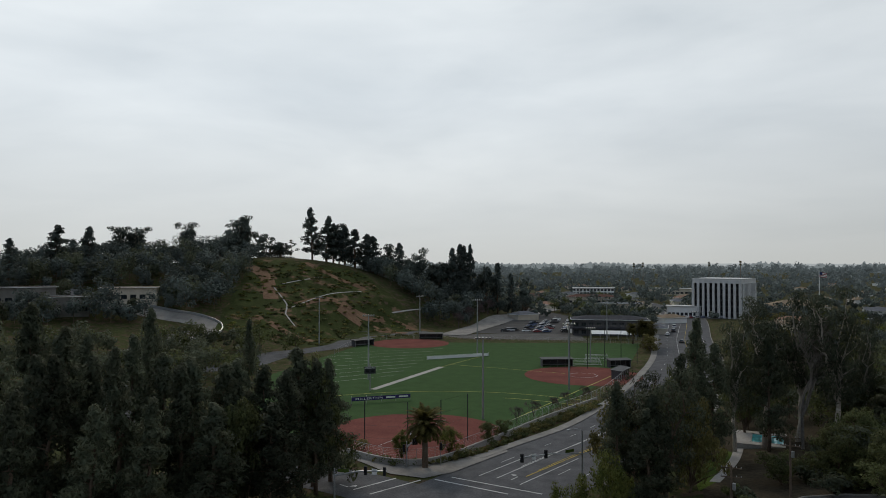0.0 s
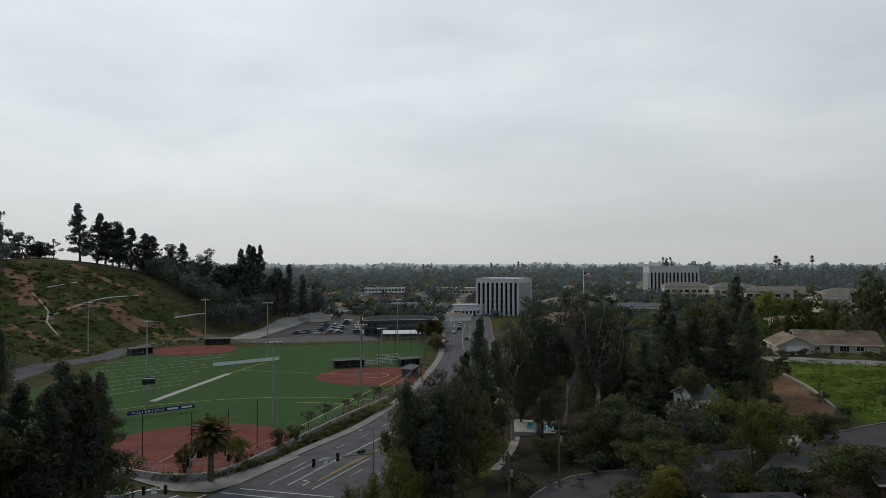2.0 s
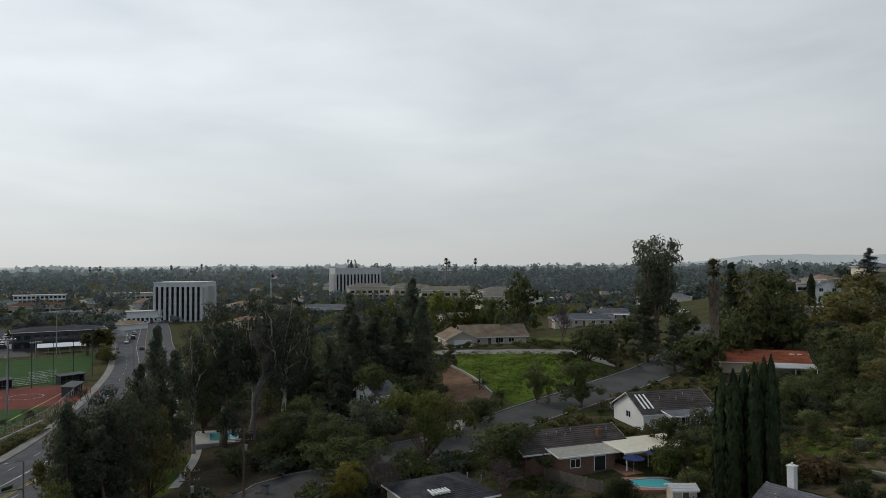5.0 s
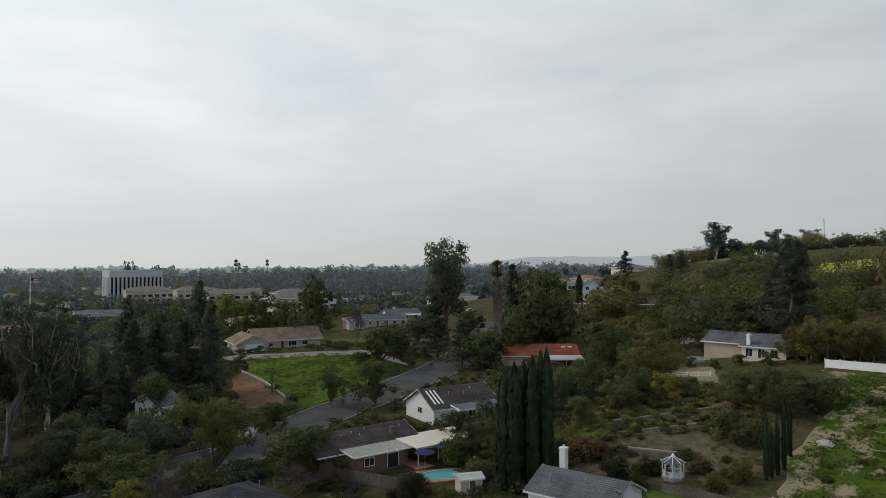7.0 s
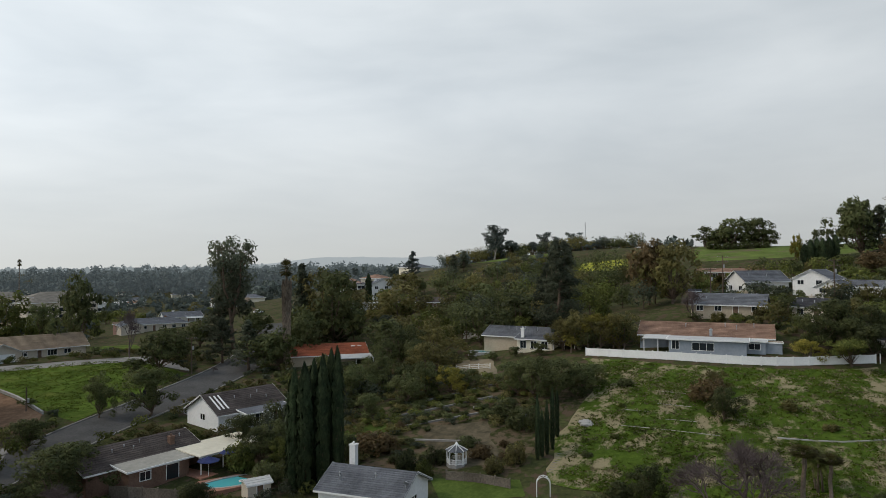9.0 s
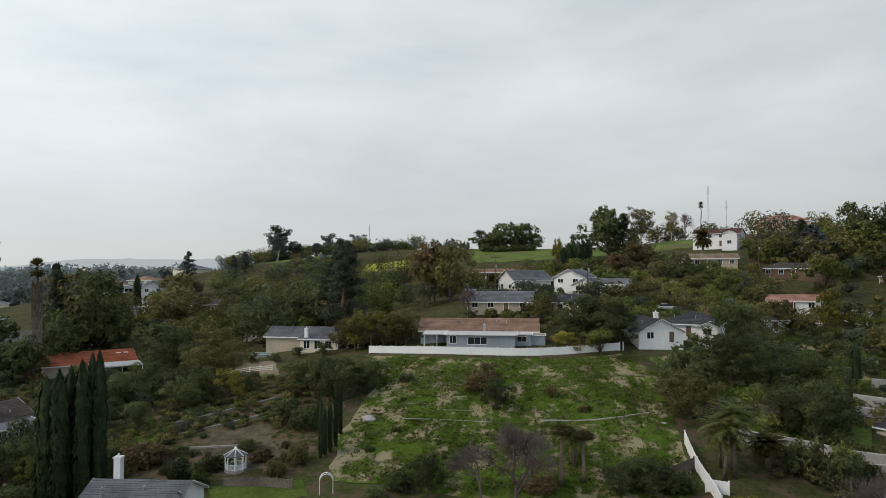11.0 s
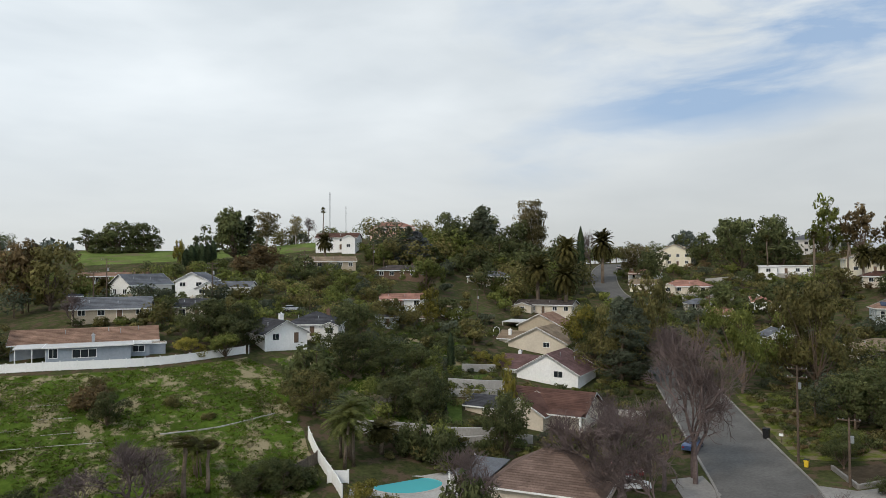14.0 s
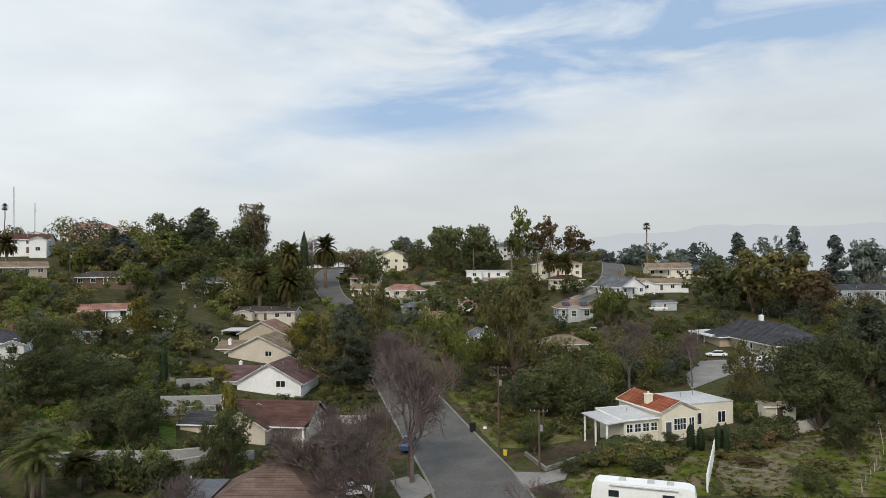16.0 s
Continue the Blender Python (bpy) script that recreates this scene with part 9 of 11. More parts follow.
# planting round the street and the terraces
plant("euc_brown", 192.7, 115.4, 31.1, 14.2)
plant("pine", 180.0, 111.9, 15.4, 11.5)
plant("oak", 182.0, 119.4, 8.2, 10.6)
plant("skirt", 153.4, 77.2, 26.1, 4.5)
plant("pine", 149.3, 84.9, 12.0, 8.3)
plant("oak", 177.7, 95.2, 5.2, 6.8)
plant("oak", 163.1, 78.2, 11.3, 11.7)
plant("oak", 200.3, 111.5, 9.6, 11.1)
plant("pine", 196.3, 94.1, 23.1, 10.6)
plant("olive", 197.5, 86.1, 21.9, 19.2)
plant("oak", 187.7, 85.5, 11.7, 15.2)
plant("cypress", 258.3, 95.1, 13.5, 2.4)
plant("olive", 274.4, 83.4, 10.8, 14.1)
plant("pine", 318.3, 75.1, 9.2, 6.9)
plant("far_pine", 329.8, 98.9, 12.5, 9.4)
plant("oak", 143.9, 46.0, 11.5, 11.0)
plant("olive", 134.8, 36.4, 7.8, 10.2)
plant("oak", 162.8, 54.8, 10.7, 12.5)
plant("oak", 118.1, 36.2, 6.1, 7.9)
plant("gold", 122.4, 29.2, 5.6, 6.1)
plant("oak", 109.5, 40.1, 5.6, 5.5)
plant("pine", 160.0, 12.4, 21.2, 11.7)
plant("pine", 171.1, 17.1, 16.6, 8.3)
plant("oak", 196.3, 18.8, 8.4, 11.0)
plant("oak", 218.0, 31.3, 11.2, 14.5)
plant("oak", 225.2, 43.7, 11.7, 15.2)
plant("oak", 217.7, 11.1, 8.4, 10.9)
plant("far_euc", 407.3, 70.9, 21.3, 16.7)
plant("far_euc", 417.0, 42.5, 15.3, 11.5)
plant("far_euc", 424.2, 25.9, 15.6, 13.2)
plant("olive", 144.6, 7.6, 8.2, 8.6)
plant("gold", 143.6, 3.4, 7.8, 8.4)
plant("olive", 141.6, -0.4, 7.6, 7.6)
plant("olive", 146.0, 11.0, 7.0, 7.0)
plant("oak", 119.0, 16.9, 6.3, 7.0)
plant("oak", 117.1, 13.4, 7.7, 7.6)
plant("oak", 115.2, 9.7, 7.7, 8.2)
plant("oak", 117.7, 6.6, 6.0, 7.6)
plant("oak", 120.2, 4.1, 4.4, 5.5)
plant("cypress", 83.0, 40.6, 15.7, 2.0)
plant("cypress", 82.5, 38.9, 16.6, 2.0)
plant("cypress", 85.1, 38.8, 16.4, 2.0)
plant("cypress", 83.5, 36.8, 17.4, 1.9)
plant("cypress", 85.0, 36.3, 17.8, 1.8)
plant("cypress", 84.2, 35.1, 18.3, 1.6)
for x, y, h in ((94.0, 10.4, 8.8), (94.9, 9.9, 6.4), (95.6, 9.3, 7.4), (97.2, 8.7, 8.7), (101.2, 8.4, 7.0)):
    plant("cypress", x, y, h, 0.58, "very slim dark cypress in a row beside the slope", "row of slim cypresses")
plant("shrub_bronze", 96.9, 34.2, 3.9, 7.1)
plant("oak", 91.1, 36.6, 5.3, 4.0)
plant("oak", 97.0, 55.9, 6.1, 6.4)
plant("oak", 93.0, 48.7, 6.3, 5.1)
plant("oak", 74.0, 49.2, 4.7, 4.3)
# round the blue house and the white houses
plant("bronze", 196.8, -8.4, 19.1, 14.4)
plant("olive", 191.9, -13.9, 16.7, 14.0)
plant("oak", 336.3, -38.5, 10.7, 13.7)
plant("oak", 329.1, -49.4, 14.4, 18.8)
plant("oak", 329.9, -58.8, 14.4, 14.1)
plant("gold", 257.3, -58.3, 11.0, 5.1)
plant("cypress", 252.3, -59.5, 7.5, 2.5)
plant("cypress", 251.9, -61.1, 8.7, 2.5)
plant("cypress", 252.6, -63.2, 9.3, 2.5)
plant("cypress", 251.1, -64.6, 8.9, 2.5)
plant("cypress", 250.6, -66.4, 9.2, 2.5)
plant("cypress", 251.3, -68.4, 9.7, 2.5)
plant("oak", 272.7, -68.2, 10.8, 6.8)
plant("oak", 261.6, -78.5, 21.1, 18.8)
plant("pine", 262.1, -84.6, 16.9, 12.7)
plant("bronze", 209.6, -67.6, 8.3, 10.8)
plant("oak", 135.5, -33.5, 7.6, 7.5)
plant("oak", 135.8, -39.6, 7.0, 6.5)
plant("olive", 117.9, -15.0, 3.2, 4.1)
plant("shrub_bronze", 113.6, -13.6, 4.6, 6.0)
plant("far_oak", 384.5, 65.8, 6.5, 8.1)
plant("far_oak", 378.5, 10.3, 5.1, 6.4)
plant("far_oak", 335.9, 74.3, 6.9, 8.7)
plant("oak", 88.9, -2.5, 1.1, 1.4)
# the hilltop and its woods
plant("oak", 294.3, -88.0, 19.8, 14.4)
plant("euc", 294.4, -102.5, 17.2, 14.6)
plant("euc", 304.0, -119.8, 13.8, 7.4)
plant("bare", 301.8, -125.2, 12.6, 7.4)
plant("fan", 275.0, -120.7, 16.4, 2.9)
plant("bronze", 215.9, -76.3, 11.3, 14.7)
plant("oak", 201.6, -81.6, 9.0, 11.7)
plant("olive", 183.8, -79.6, 5.7, 7.5)
plant("silver_pine", 221.7, -134.1, 12.6, 14.7)
plant("oak", 230.9, -127.2, 8.1, 10.5)
plant("oak", 278.8, -185.7, 18.9, 10.3)
plant("oak", 241.7, -178.6, 21.7, 19.4)
plant("fresh", 223.4, -152.7, 13.3, 17.3)
plant("oak", 220.2, -140.8, 7.7, 10.1)
plant("oak", 208.1, -152.5, 11.1, 14.5)
plant("oak", 213.2, -164.9, 15.5, 15.3)
plant("oak", 214.6, -176.0, 20.1, 16.8)
plant("euc", 217.2, -187.3, 28.5, 14.4)
plant("oak", 198.1, -170.7, 16.5, 19.0)
plant("oak", 202.3, -186.7, 18.2, 13.4)
plant("cypress", 197.8, -194.9, 22.6, 2.7)
plant("date", 184.8, -175.3, 19.9, 9.9)
plant("date", 159.9, -151.3, 15.8, 10.3)
plant("date", 172.6, -150.9, 15.3, 9.6)
plant("date", 198.4, -207.3, 19.8, 10.2)
plant("bare", 201.6, -204.1, 21.6, 9.3)
plant("euc", 197.6, -223.7, 15.6, 13.3)
plant("oak", 184.8, -219.6, 15.1, 13.9)
plant("oak", 139.9, -38.1, 9.3, 11.8)
plant("oak", 132.7, -42.3, 6.7, 8.5)
plant("oak", 127.1, -62.7, 12.5, 10.6)
plant("oak", 115.1, -55.7, 9.8, 10.4)
plant("shrub", 111.6, -46.5, 9.7, 10.8)
plant("oak", 116.4, -63.3, 7.9, 10.3)
plant("oak", 119.3, -72.2, 6.1, 7.9)
plant("oak", 102.3, -64.7, 6.2, 8.0)
plant("gold", 146.7, -93.6, 11.1, 7.3)
plant("fresh", 184.6, -115.3, 11.1, 12.3)
plant("olive", 149.6, -84.1, 7.7, 8.3)
plant("olive", 102.8, -43.8, 7.5, 9.1)
plant("king", 84.0, -40.7, 10.0, 8.0)
plant("king", 86.6, -41.8, 8.5, 7.0)
plant("date", 86.1, -46.9, 4.3, 5.6)
plant("king", 88.1, -22.5, 5.9, 4.5)
plant("oak", 78.4, -62.9, 9.8, 6.7)
plant("gold", 114.2, -115.9, 15.2, 12.1)
plant("olive", 101.9, -111.7, 16.0, 12.2)
plant("pine", 98.4, -108.9, 17.5, 11.5)
plant("oak", 81.4, -28.8, 3.7, 4.9)
plant("oak", 80.2, -32.1, 2.9, 3.7)
plant("gold", 67.6, -35.0, 5.8, 5.6)
plant("bare", 83.9, -14.1, 8.3, 7.0)
plant("bare", 59.1, -42.6, 10.6, 8.9)
plant("shrub", 83.8, -50.9, 6.0, 5.6)
plant("shrub", 79.9, -52.8, 5.9, 4.7)
plant("cypress", 113.5, -77.0, 9.2, 1.3)
plant("date", 232.6, -102.8, 10.9, 7.0)
# round the second street
plant("bare", 55.0, -74.0, 21.0, 11.5, "tall leafless tree with dense fine twigs beside the street", variant=0)
plant("bare", 56.6, -75.6, 17.0, 9.0, variant=1)
plant("bare", 55.2, -61.3, 13.2, 12.7)
plant("bare", 48.1, -58.4, 9.1, 8.0)
plant("bare", 63.9, -62.0, 10.0, 8.7)
plant("bare", 92.9, -119.7, 12.8, 13.5)
plant("bare", 91.4, -115.0, 11.8, 10.7)
plant("pine", 104.5, -115.9, 16.2, 12.0)
plant("oak", 114.7, -115.7, 15.2, 9.5)
plant("pine", 100.4, -116.5, 14.4, 9.9)
plant("olive", 71.4, -131.2, 22.4, 13.3)
plant("olive", 76.3, -133.7, 18.5, 9.9)
plant("fresh", 79.6, -120.8, 18.2, 9.9)
plant("oak", 53.5, -109.4, 9.3, 9.8)
plant("oak", 49.6, -111.2, 10.2, 9.8)
plant("bare", 45.6, -130.2, 15.7, 9.5)
plant("bare", 35.6, -135.7, 11.7, 7.4)
plant("olive", 25.0, -126.4, 11.1, 5.7)
plant("olive", 44.1, -239.8, 21.9, 21.6)
plant("olive", 34.5, -241.4, 21.3, 21.6)
plant("oak", 54.7, -241.1, 17.5, 17.9)
plant("bronze", 27.4, -234.2, 17.4, 17.1)
plant("oak", 11.6, -112.2, 10.1, 11.4)
plant("pine", 6.2, -128.8, 16.1, 12.0)
plant("oak", 8.0, -120.6, 13.8, 10.7)
plant("oak", 2.7, -135.8, 16.1, 13.1)
plant("oak", 34.2, -90.3, 3.2, 4.1)
plant("oak", 30.8, -93.9, 3.1, 4.1)
plant("shrub", 27.6, -97.3, 1.3, 5.7)
plant("olive", 111.9, -133.9, 20.6, 9.2)
plant("fresh", 155.1, -292.5, 24.8, 15.0)
plant("bronze", 145.4, -302.5, 20.4, 16.2)
plant("bronze", 135.4, -307.2, 16.1, 14.9)
plant("oak", 189.6, -276.9, 20.7, 16.2)
plant("oak", 176.0, -285.8, 18.9, 16.2)
plant("oak", 193.7, -264.1, 15.0, 13.2)
plant("oak", 153.8, -258.9, 11.2, 14.6)
plant("fan", 106.4, -328.1, 21.0, 5.0)
plant("fan", 142.1, -260.3, 14.8, 4.1)
plant("fan", 130.7, -263.7, 11.1, 4.0)
plant("date", 120.5, -260.9, 8.6, 7.9)
plant("far_oak", 218.6, -284.2, 14.3, 15.0)
plant("fan", 151.0, -244.4, 16.5, 3.2)
plant("oak", 115.9, -191.7, 13.7, 16.3)
plant("oak", 73.9, -199.4, 11.7, 8.6)
plant("fresh", 72.6, -191.3, 12.9, 8.3)
plant("far_pine", 85.2, -428.6, 37.3, 21.1)
plant("far_pine", 59.4, -433.0, 43.2, 21.1)
plant("far_pine", 37.6, -435.5, 40.3, 21.1)
plant("far_oak", 69.7, -408.1, 32.7, 20.0)
plant("far_oak", 100.5, -389.7, 22.5, 19.5)
plant("far_oak", 20.7, -413.6, 38.4, 23.4)
plant("far_oak", 115.9, -361.3, 15.1, 15.3)
plant("cypress", 24.5, -98.2, 3.2, 1.0)
plant("cypress", 25.7, -97.9, 3.6, 1.0)
plant("bare", 32.2, -66.0, 6.3, 7.1)
plant("shrub", 55.5, -40.3, 10.3, 6.7)
plant("oak", 45.4, -90.3, 5.5, 4.9)
plant("oak", 8.4, -105.5, 3.2, 4.2)
plant("shrub_fresh", 10.5, -93.8, 1.0, 5.3)

# trees along the field fence
plant("date", -3.0, 117.3, 9.5, 7.8)
plant("fresh", 1.1, 124.2, 5.3, 5.0)
plant("fresh", -7.1, 121.7, 5.2, 3.9)
plant("oak", 8.3, 133.1, 4.5, 4.1)
plant("oak", 11.2, 137.5, 4.0, 4.2)
plant("olive", -14.8, 127.9, 2.4, 3.1)
plant("bare", 15.6, 148.7, 4.3, 3.1)
plant("bare", 20.0, 155.1, 4.2, 3.5)
plant("bare", 24.7, 161.4, 3.6, 3.7)
plant("bare", 29.5, 167.6, 3.8, 3.6)
plant("bare", 34.3, 173.7, 4.0, 4.0)
plant("date", 78.8, 276.5, 10.4, 7.9)
plant("date", 83.2, 282.4, 9.4, 7.1)
plant("date", 78.6, 290.9, 8.0, 6.8)
plant("olive", 78.0, 264.8, 7.1, 8.9)
plant("fan", 211.6, 776.7, 30.7, 3.9)
plant("fan", 222.5, 779.6, 31.3, 3.9)
plant("fan", 293.9, 774.1, 31.5, 4.0)
plant("fan", 314.2, 741.1, 32.7, 4.5)
plant("fan", 432.6, 476.6, 37.7, 6.2)
plant("fan", 438.5, 479.0, 35.0, 5.2)
plant("fan", 484.4, 490.9, 37.5, 5.0)
plant("far_oak", 376.5, 543.2, 36.9, 12.8)

# ---- woods and undergrowth ----
GREENS = ["shrub", "shrub_olive", "shrub_fresh", "shrub", "shrub_bronze"]
FARMIX = [HAZEDLEAF, OLIVE, FRESH, HAZEDLEAF]
FARWOOD = [HAZEDPINE, HAZEDPINE, PINE, HAZEDPINE]
DARK, MIXED, GARDEN, LOW = [DEEP, PINE, PINE, DEEP], [DEEP, OLIVE, FRESH, OLIVE, FRESH, PINE], [DEEP, FRESH, OLIVE, DEEP, OLIVE], [DEEP, OLIVE, FRESH, OLIVE]
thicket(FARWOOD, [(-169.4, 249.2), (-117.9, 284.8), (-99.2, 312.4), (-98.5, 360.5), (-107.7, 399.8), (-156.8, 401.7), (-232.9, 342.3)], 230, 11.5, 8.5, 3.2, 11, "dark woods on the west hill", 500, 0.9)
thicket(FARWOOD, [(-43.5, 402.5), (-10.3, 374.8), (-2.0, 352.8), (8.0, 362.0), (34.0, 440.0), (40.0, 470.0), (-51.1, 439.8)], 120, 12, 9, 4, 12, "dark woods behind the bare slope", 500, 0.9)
thicket(LOW, [(-92.2, 286.9), (-50.8, 281.8), (-6.4, 331.1), (-45.4, 390.7), (-99.1, 373.5)], 420, 0.8, 2.4, 1.2, 13, "low green scrub on the slope", 120, 0.5)
thicket(DARK, [(-96.3, 156.8), (-53.6, 188.0), (-51.0, 259.5), (-79.2, 270.4), (-147.3, 233.4)], 60, 9, 8, 5, 10, "dark trees below the hill road", 500, 0.8)
thicket(DARK, [(55.4, 143.4), (73.6, 135.0), (56.8, 99.6), (62.8, 90.4), (98.4, 115.2), (120.8, 181.7), (69.0, 170.2)], 60, 8, 7.5, 5, 14, "dark trees round the pool", 700, 0.6)
thicket(FARMIX, [(153.7, 308.2), (117.9, 169.5), (134.6, 164.0), (194.7, 151.7), (296.9, 175.0), (275.3, 396.2)], 140, 5.5, 6.5, 5, 15, "mixed green trees between far houses", 450, 0.8)
thicket(MIXED, [(182.0, 91.9), (174.6, 55.9), (177.3, 12.3), (246.7, 2.1), (263.1, 59.0), (268.3, 130.2)], 80, 7.0, 7.5, 6.0, 16, "mixed green trees on the rising ground", 480, 0.75)
thicket([DEEP, FRESH, OLIVE, PINE], [(93.0, 36.0), (95.0, 28.0), (106.0, 29.5), (112.0, 10.5), (119.0, 8.0), (131.0, 25.0), (132.0, 33.0), (119.0, 42.0), (104.0, 45.0)], 110, 1.0, 1.9, 1.3, 88, "low mounded shrubs in the terraced garden", 260, 0.26, on_grass=True)
thicket([DEEP, DEEP, PINE], [(92.0, 40.0), (100.0, 47.0), (120.0, 46.0), (134.0, 36.0), (140.0, 52.0), (118.0, 62.0), (96.0, 54.0)], 46, 4.2, 4.6, 3.0, 89, "dark green bushes above the terraced garden", 520, 0.38)
for a, b in (((118.0, 36.0), (126.0, 22.0)), ((112.0, 36.5), (119.0, 21.0)), ((107.0, 33.0), (112.5, 19.0)), ((101.0, 30.0), (100.0, 22.0))):
    ribbon("terrace_edging", bend([a, b], 0.7), 0, 0.3, CONCRETE, 0.02, "low weathered stone edging of the garden terraces", "garden edging", 0.28, across=1)
thicket(GARDEN, [(92.0, 37.4), (101.7, 26.6), (102.1, 13.1), (122.3, 7.6), (135.8, 32.4), (148.4, 60.6)], 90, 1.3, 2.2, 2.2, 17, "garden bushes on the terraced slope", 260, 0.3)
grove(GREENS, [(90.6, 37.7), (90.6, 23.7), (92.9, 12.0), (123.4, 8.5), (139.2, 33.2), (148.4, 60.6)], 34, 1.4, 2.2, 3.2, 47)
thicket(MIXED, [(161.6, -17.5), (137.2, -44.8), (150.9, -81.7), (221.8, -119.8), (238.2, -62.0), (246.2, -10.2)], 80, 4.8, 5.5, 4.5, 18, "garden trees between the hillside houses", 420, 0.6)
thicket(MIXED, [(230.6, -115.3), (164.0, -143.4), (186.8, -186.4), (234.8, -219.4), (282.6, -152.5)], 110, 10, 9, 4, 19, "woods below the hilltop", 480, 0.8)
thicket([DEEP, PINE, FRESH, DEEP], [(117.4, -44.4), (101.4, -44.2), (93.3, -59.6), (110.4, -77.5), (154.8, -108.4), (137.9, -61.2)], 95, 3.0, 3.8, 3.2, 20, "dense bushes on the ravine slope", 420, 0.38)
thicket(MIXED, [(138.8, -137.2), (83.2, -150.9), (85.3, -188.5), (149.9, -271.7), (218.1, -236.5)], 75, 4.6, 5.5, 5, 21, "garden trees among the far houses", 420, 0.65)
thicket(MIXED, [(63.1, -114.7), (47.5, -114.6), (38.8, -138.4), (10.6, -143.4), (8.4, -218.5), (59.1, -210.3), (82.3, -164.4)], 110, 4.5, 5.5, 3.5, 22, "bushes and small trees behind the villa", 420, 0.5)
thicket([HAZEDPINE, HAZEDLEAF, OLIVE, BRONZE], [(124.2, -358.5), (63.3, -268.6), (-3.2, -276.1), (-20.9, -551.8), (180.8, -521.5)], 200, 7.5, 7, 5, 23, "dark woods on the far slope", 420, 0.95)
grove(["shrub", "shrub_olive", "shrub_fresh"], [(90.9, 5.8), (82.8, -26.1), (104.4, -34.1), (123.4, 1.3)], 5, 0.7, 1.4, 4, 24, on_grass=True)
thicket([DEEP, OLIVE, FRESH], [(37.4, -86.5), (23.9, -95.9), (3.5, -92.0), (5.0, -128.8), (23.4, -122.0)], 60, 1.5, 2.6, 2.2, 25, "garden bushes on dry ground", 260, 0.33)
thicket(GARDEN, [(85.2, -47.0), (69.5, -50.3), (74.4, -81.1), (99.2, -111.4), (118.3, -70.1)], 90, 1.7, 2.8, 2.2, 26, "garden bushes between the houses", 260, 0.33)
thicket(FARMIX, [(81.2, 214.8), (132.1, 201.7), (339.4, 343.3), (198.6, 439.9)], 140, 5.5, 7, 6, 27, "green trees on the plain", 420, 0.85)
thicket(FARMIX, [(288.0, 430.0), (318.0, 400.0), (308.0, 350.0), (300.0, 306.0), (276.0, 290.0), (262.0, 400.0)], 60, 13, 8, 4.5, 29, "tall green trees before the apartments", 420, 0.8)
thicket([HAZEDPINE, HAZEDLEAF, DEEP], [(37.4, 400.8), (106.6, 352.2), (186.6, 616.4), (59.9, 641.2)], 90, 8, 7, 7, 28, "trees round the car parks", 360, 0.85)

thicket([DEEP, DEEP, OLIVE], [(-16.2, 122.9), (-7.8, 115.6), (-2.2, 114.4), (1.5, 118.1), (12.4, 133.0), (36.5, 165.0), (36.1, 168.9), (10.2, 133.0), (-0.4, 120.1), (-8.0, 118.8), (-15.5, 125.0)], 150, 1.2, 1.9, 0.9, 41, "clipped dark hedge along the field fence", 110, 0.34, "hedge")
mesh_fence(bend([(-17.6, 127.2), (-9.1, 120.8), (-1.4, 121.5), (8.1, 133.4), (21.6, 153.3), (39.1, 176.5), (55.3, 211.0)], 1.5), 2.4, "steel chain-link fence round the sports field")
mesh_fence(bend([(-40.0, 258.6), (-31.4, 302.1), (4.0, 310.5), (51.6, 297.2), (81.6, 289.0)], 1.5), 2.0, "steel chain-link fence at the far side of the field", 4.5)
panel_fence(bend([(-5.6, 245.1), (18.4, 255.1)], 0.8), 1.2, TRIM, "white temporary outfield fence of panels", "outfield_fence", 2.4)

thicket(MIXED, [(132.6, -135.3), (106.2, -135.6), (109.5, -154.6), (145.3, -185.3), (155.6, -168.9)], 26, 5.5, 6, 5, 51, "green trees at the bend of the street", 600, 0.55)
thicket([DEEP, PINE, OLIVE, BRONZE], [(49.2, -230.6), (27.0, -216.9), (2.9, -184.1), (-1.7, -287.6), (54.6, -264.7)], 55, 8, 7, 4, 52, "tall dark trees before the apartments", 900, 0.55)
thicket([DEEP, PINE, DEEP, BRONZE], [(35.9, -135.6), (16.7, -134.7), (2.1, -132.4), (2.7, -172.6), (17.0, -171.7)], 34, 7, 7, 4, 53, "dark bushes and trees round the ranch house", 600, 0.55)
thicket(MIXED, [(323.1, -78.3), (302.8, -163.4), (252.0, -251.3), (172.2, -312.0), (134.8, -354.6), (155.3, -408.4), (301.0, -299.9), (353.5, -190.6)], 170, 9, 9, 5, 54, "trees along the crest of the hill", 420, 0.85)
thicket(MIXED, [(126.0, -55.0), (127.5, -87.8), (132.6, -127.1), (199.1, -190.6), (252.7, -109.6)], 46, 4.2, 5.0, 5.5, 55, "garden trees on the hillside", 420, 0.6)

thicket(DARK, [(43.8, 93.1), (58.1, 70.6), (76.3, 92.9), (60.2, 115.8)], 46, 3.6, 4.6, 2.6, 56, "dark bushes under the trees by the street", 420, 0.42)
thicket(DARK, [(41.2, 99.6), (37.0, 83.9), (54.8, 67.7), (74.1, 75.1), (82.3, 89.5), (60.2, 103.0)], 46, 2.6, 3.8, 2.8, 57, "dark bushes below the grove", 380, 0.4)
thicket([PINE, OLIVE, DEEP, HAZEDLEAF], [(334.7, 79.7), (362.8, 56.1), (372.3, 21.8), (378.6, -9.8), (418.8, -10.8), (419.6, 64.9), (389.0, 99.4)], 90, 7, 7.5, 4.5, 58, "trees along the far knoll", 420, 0.7)
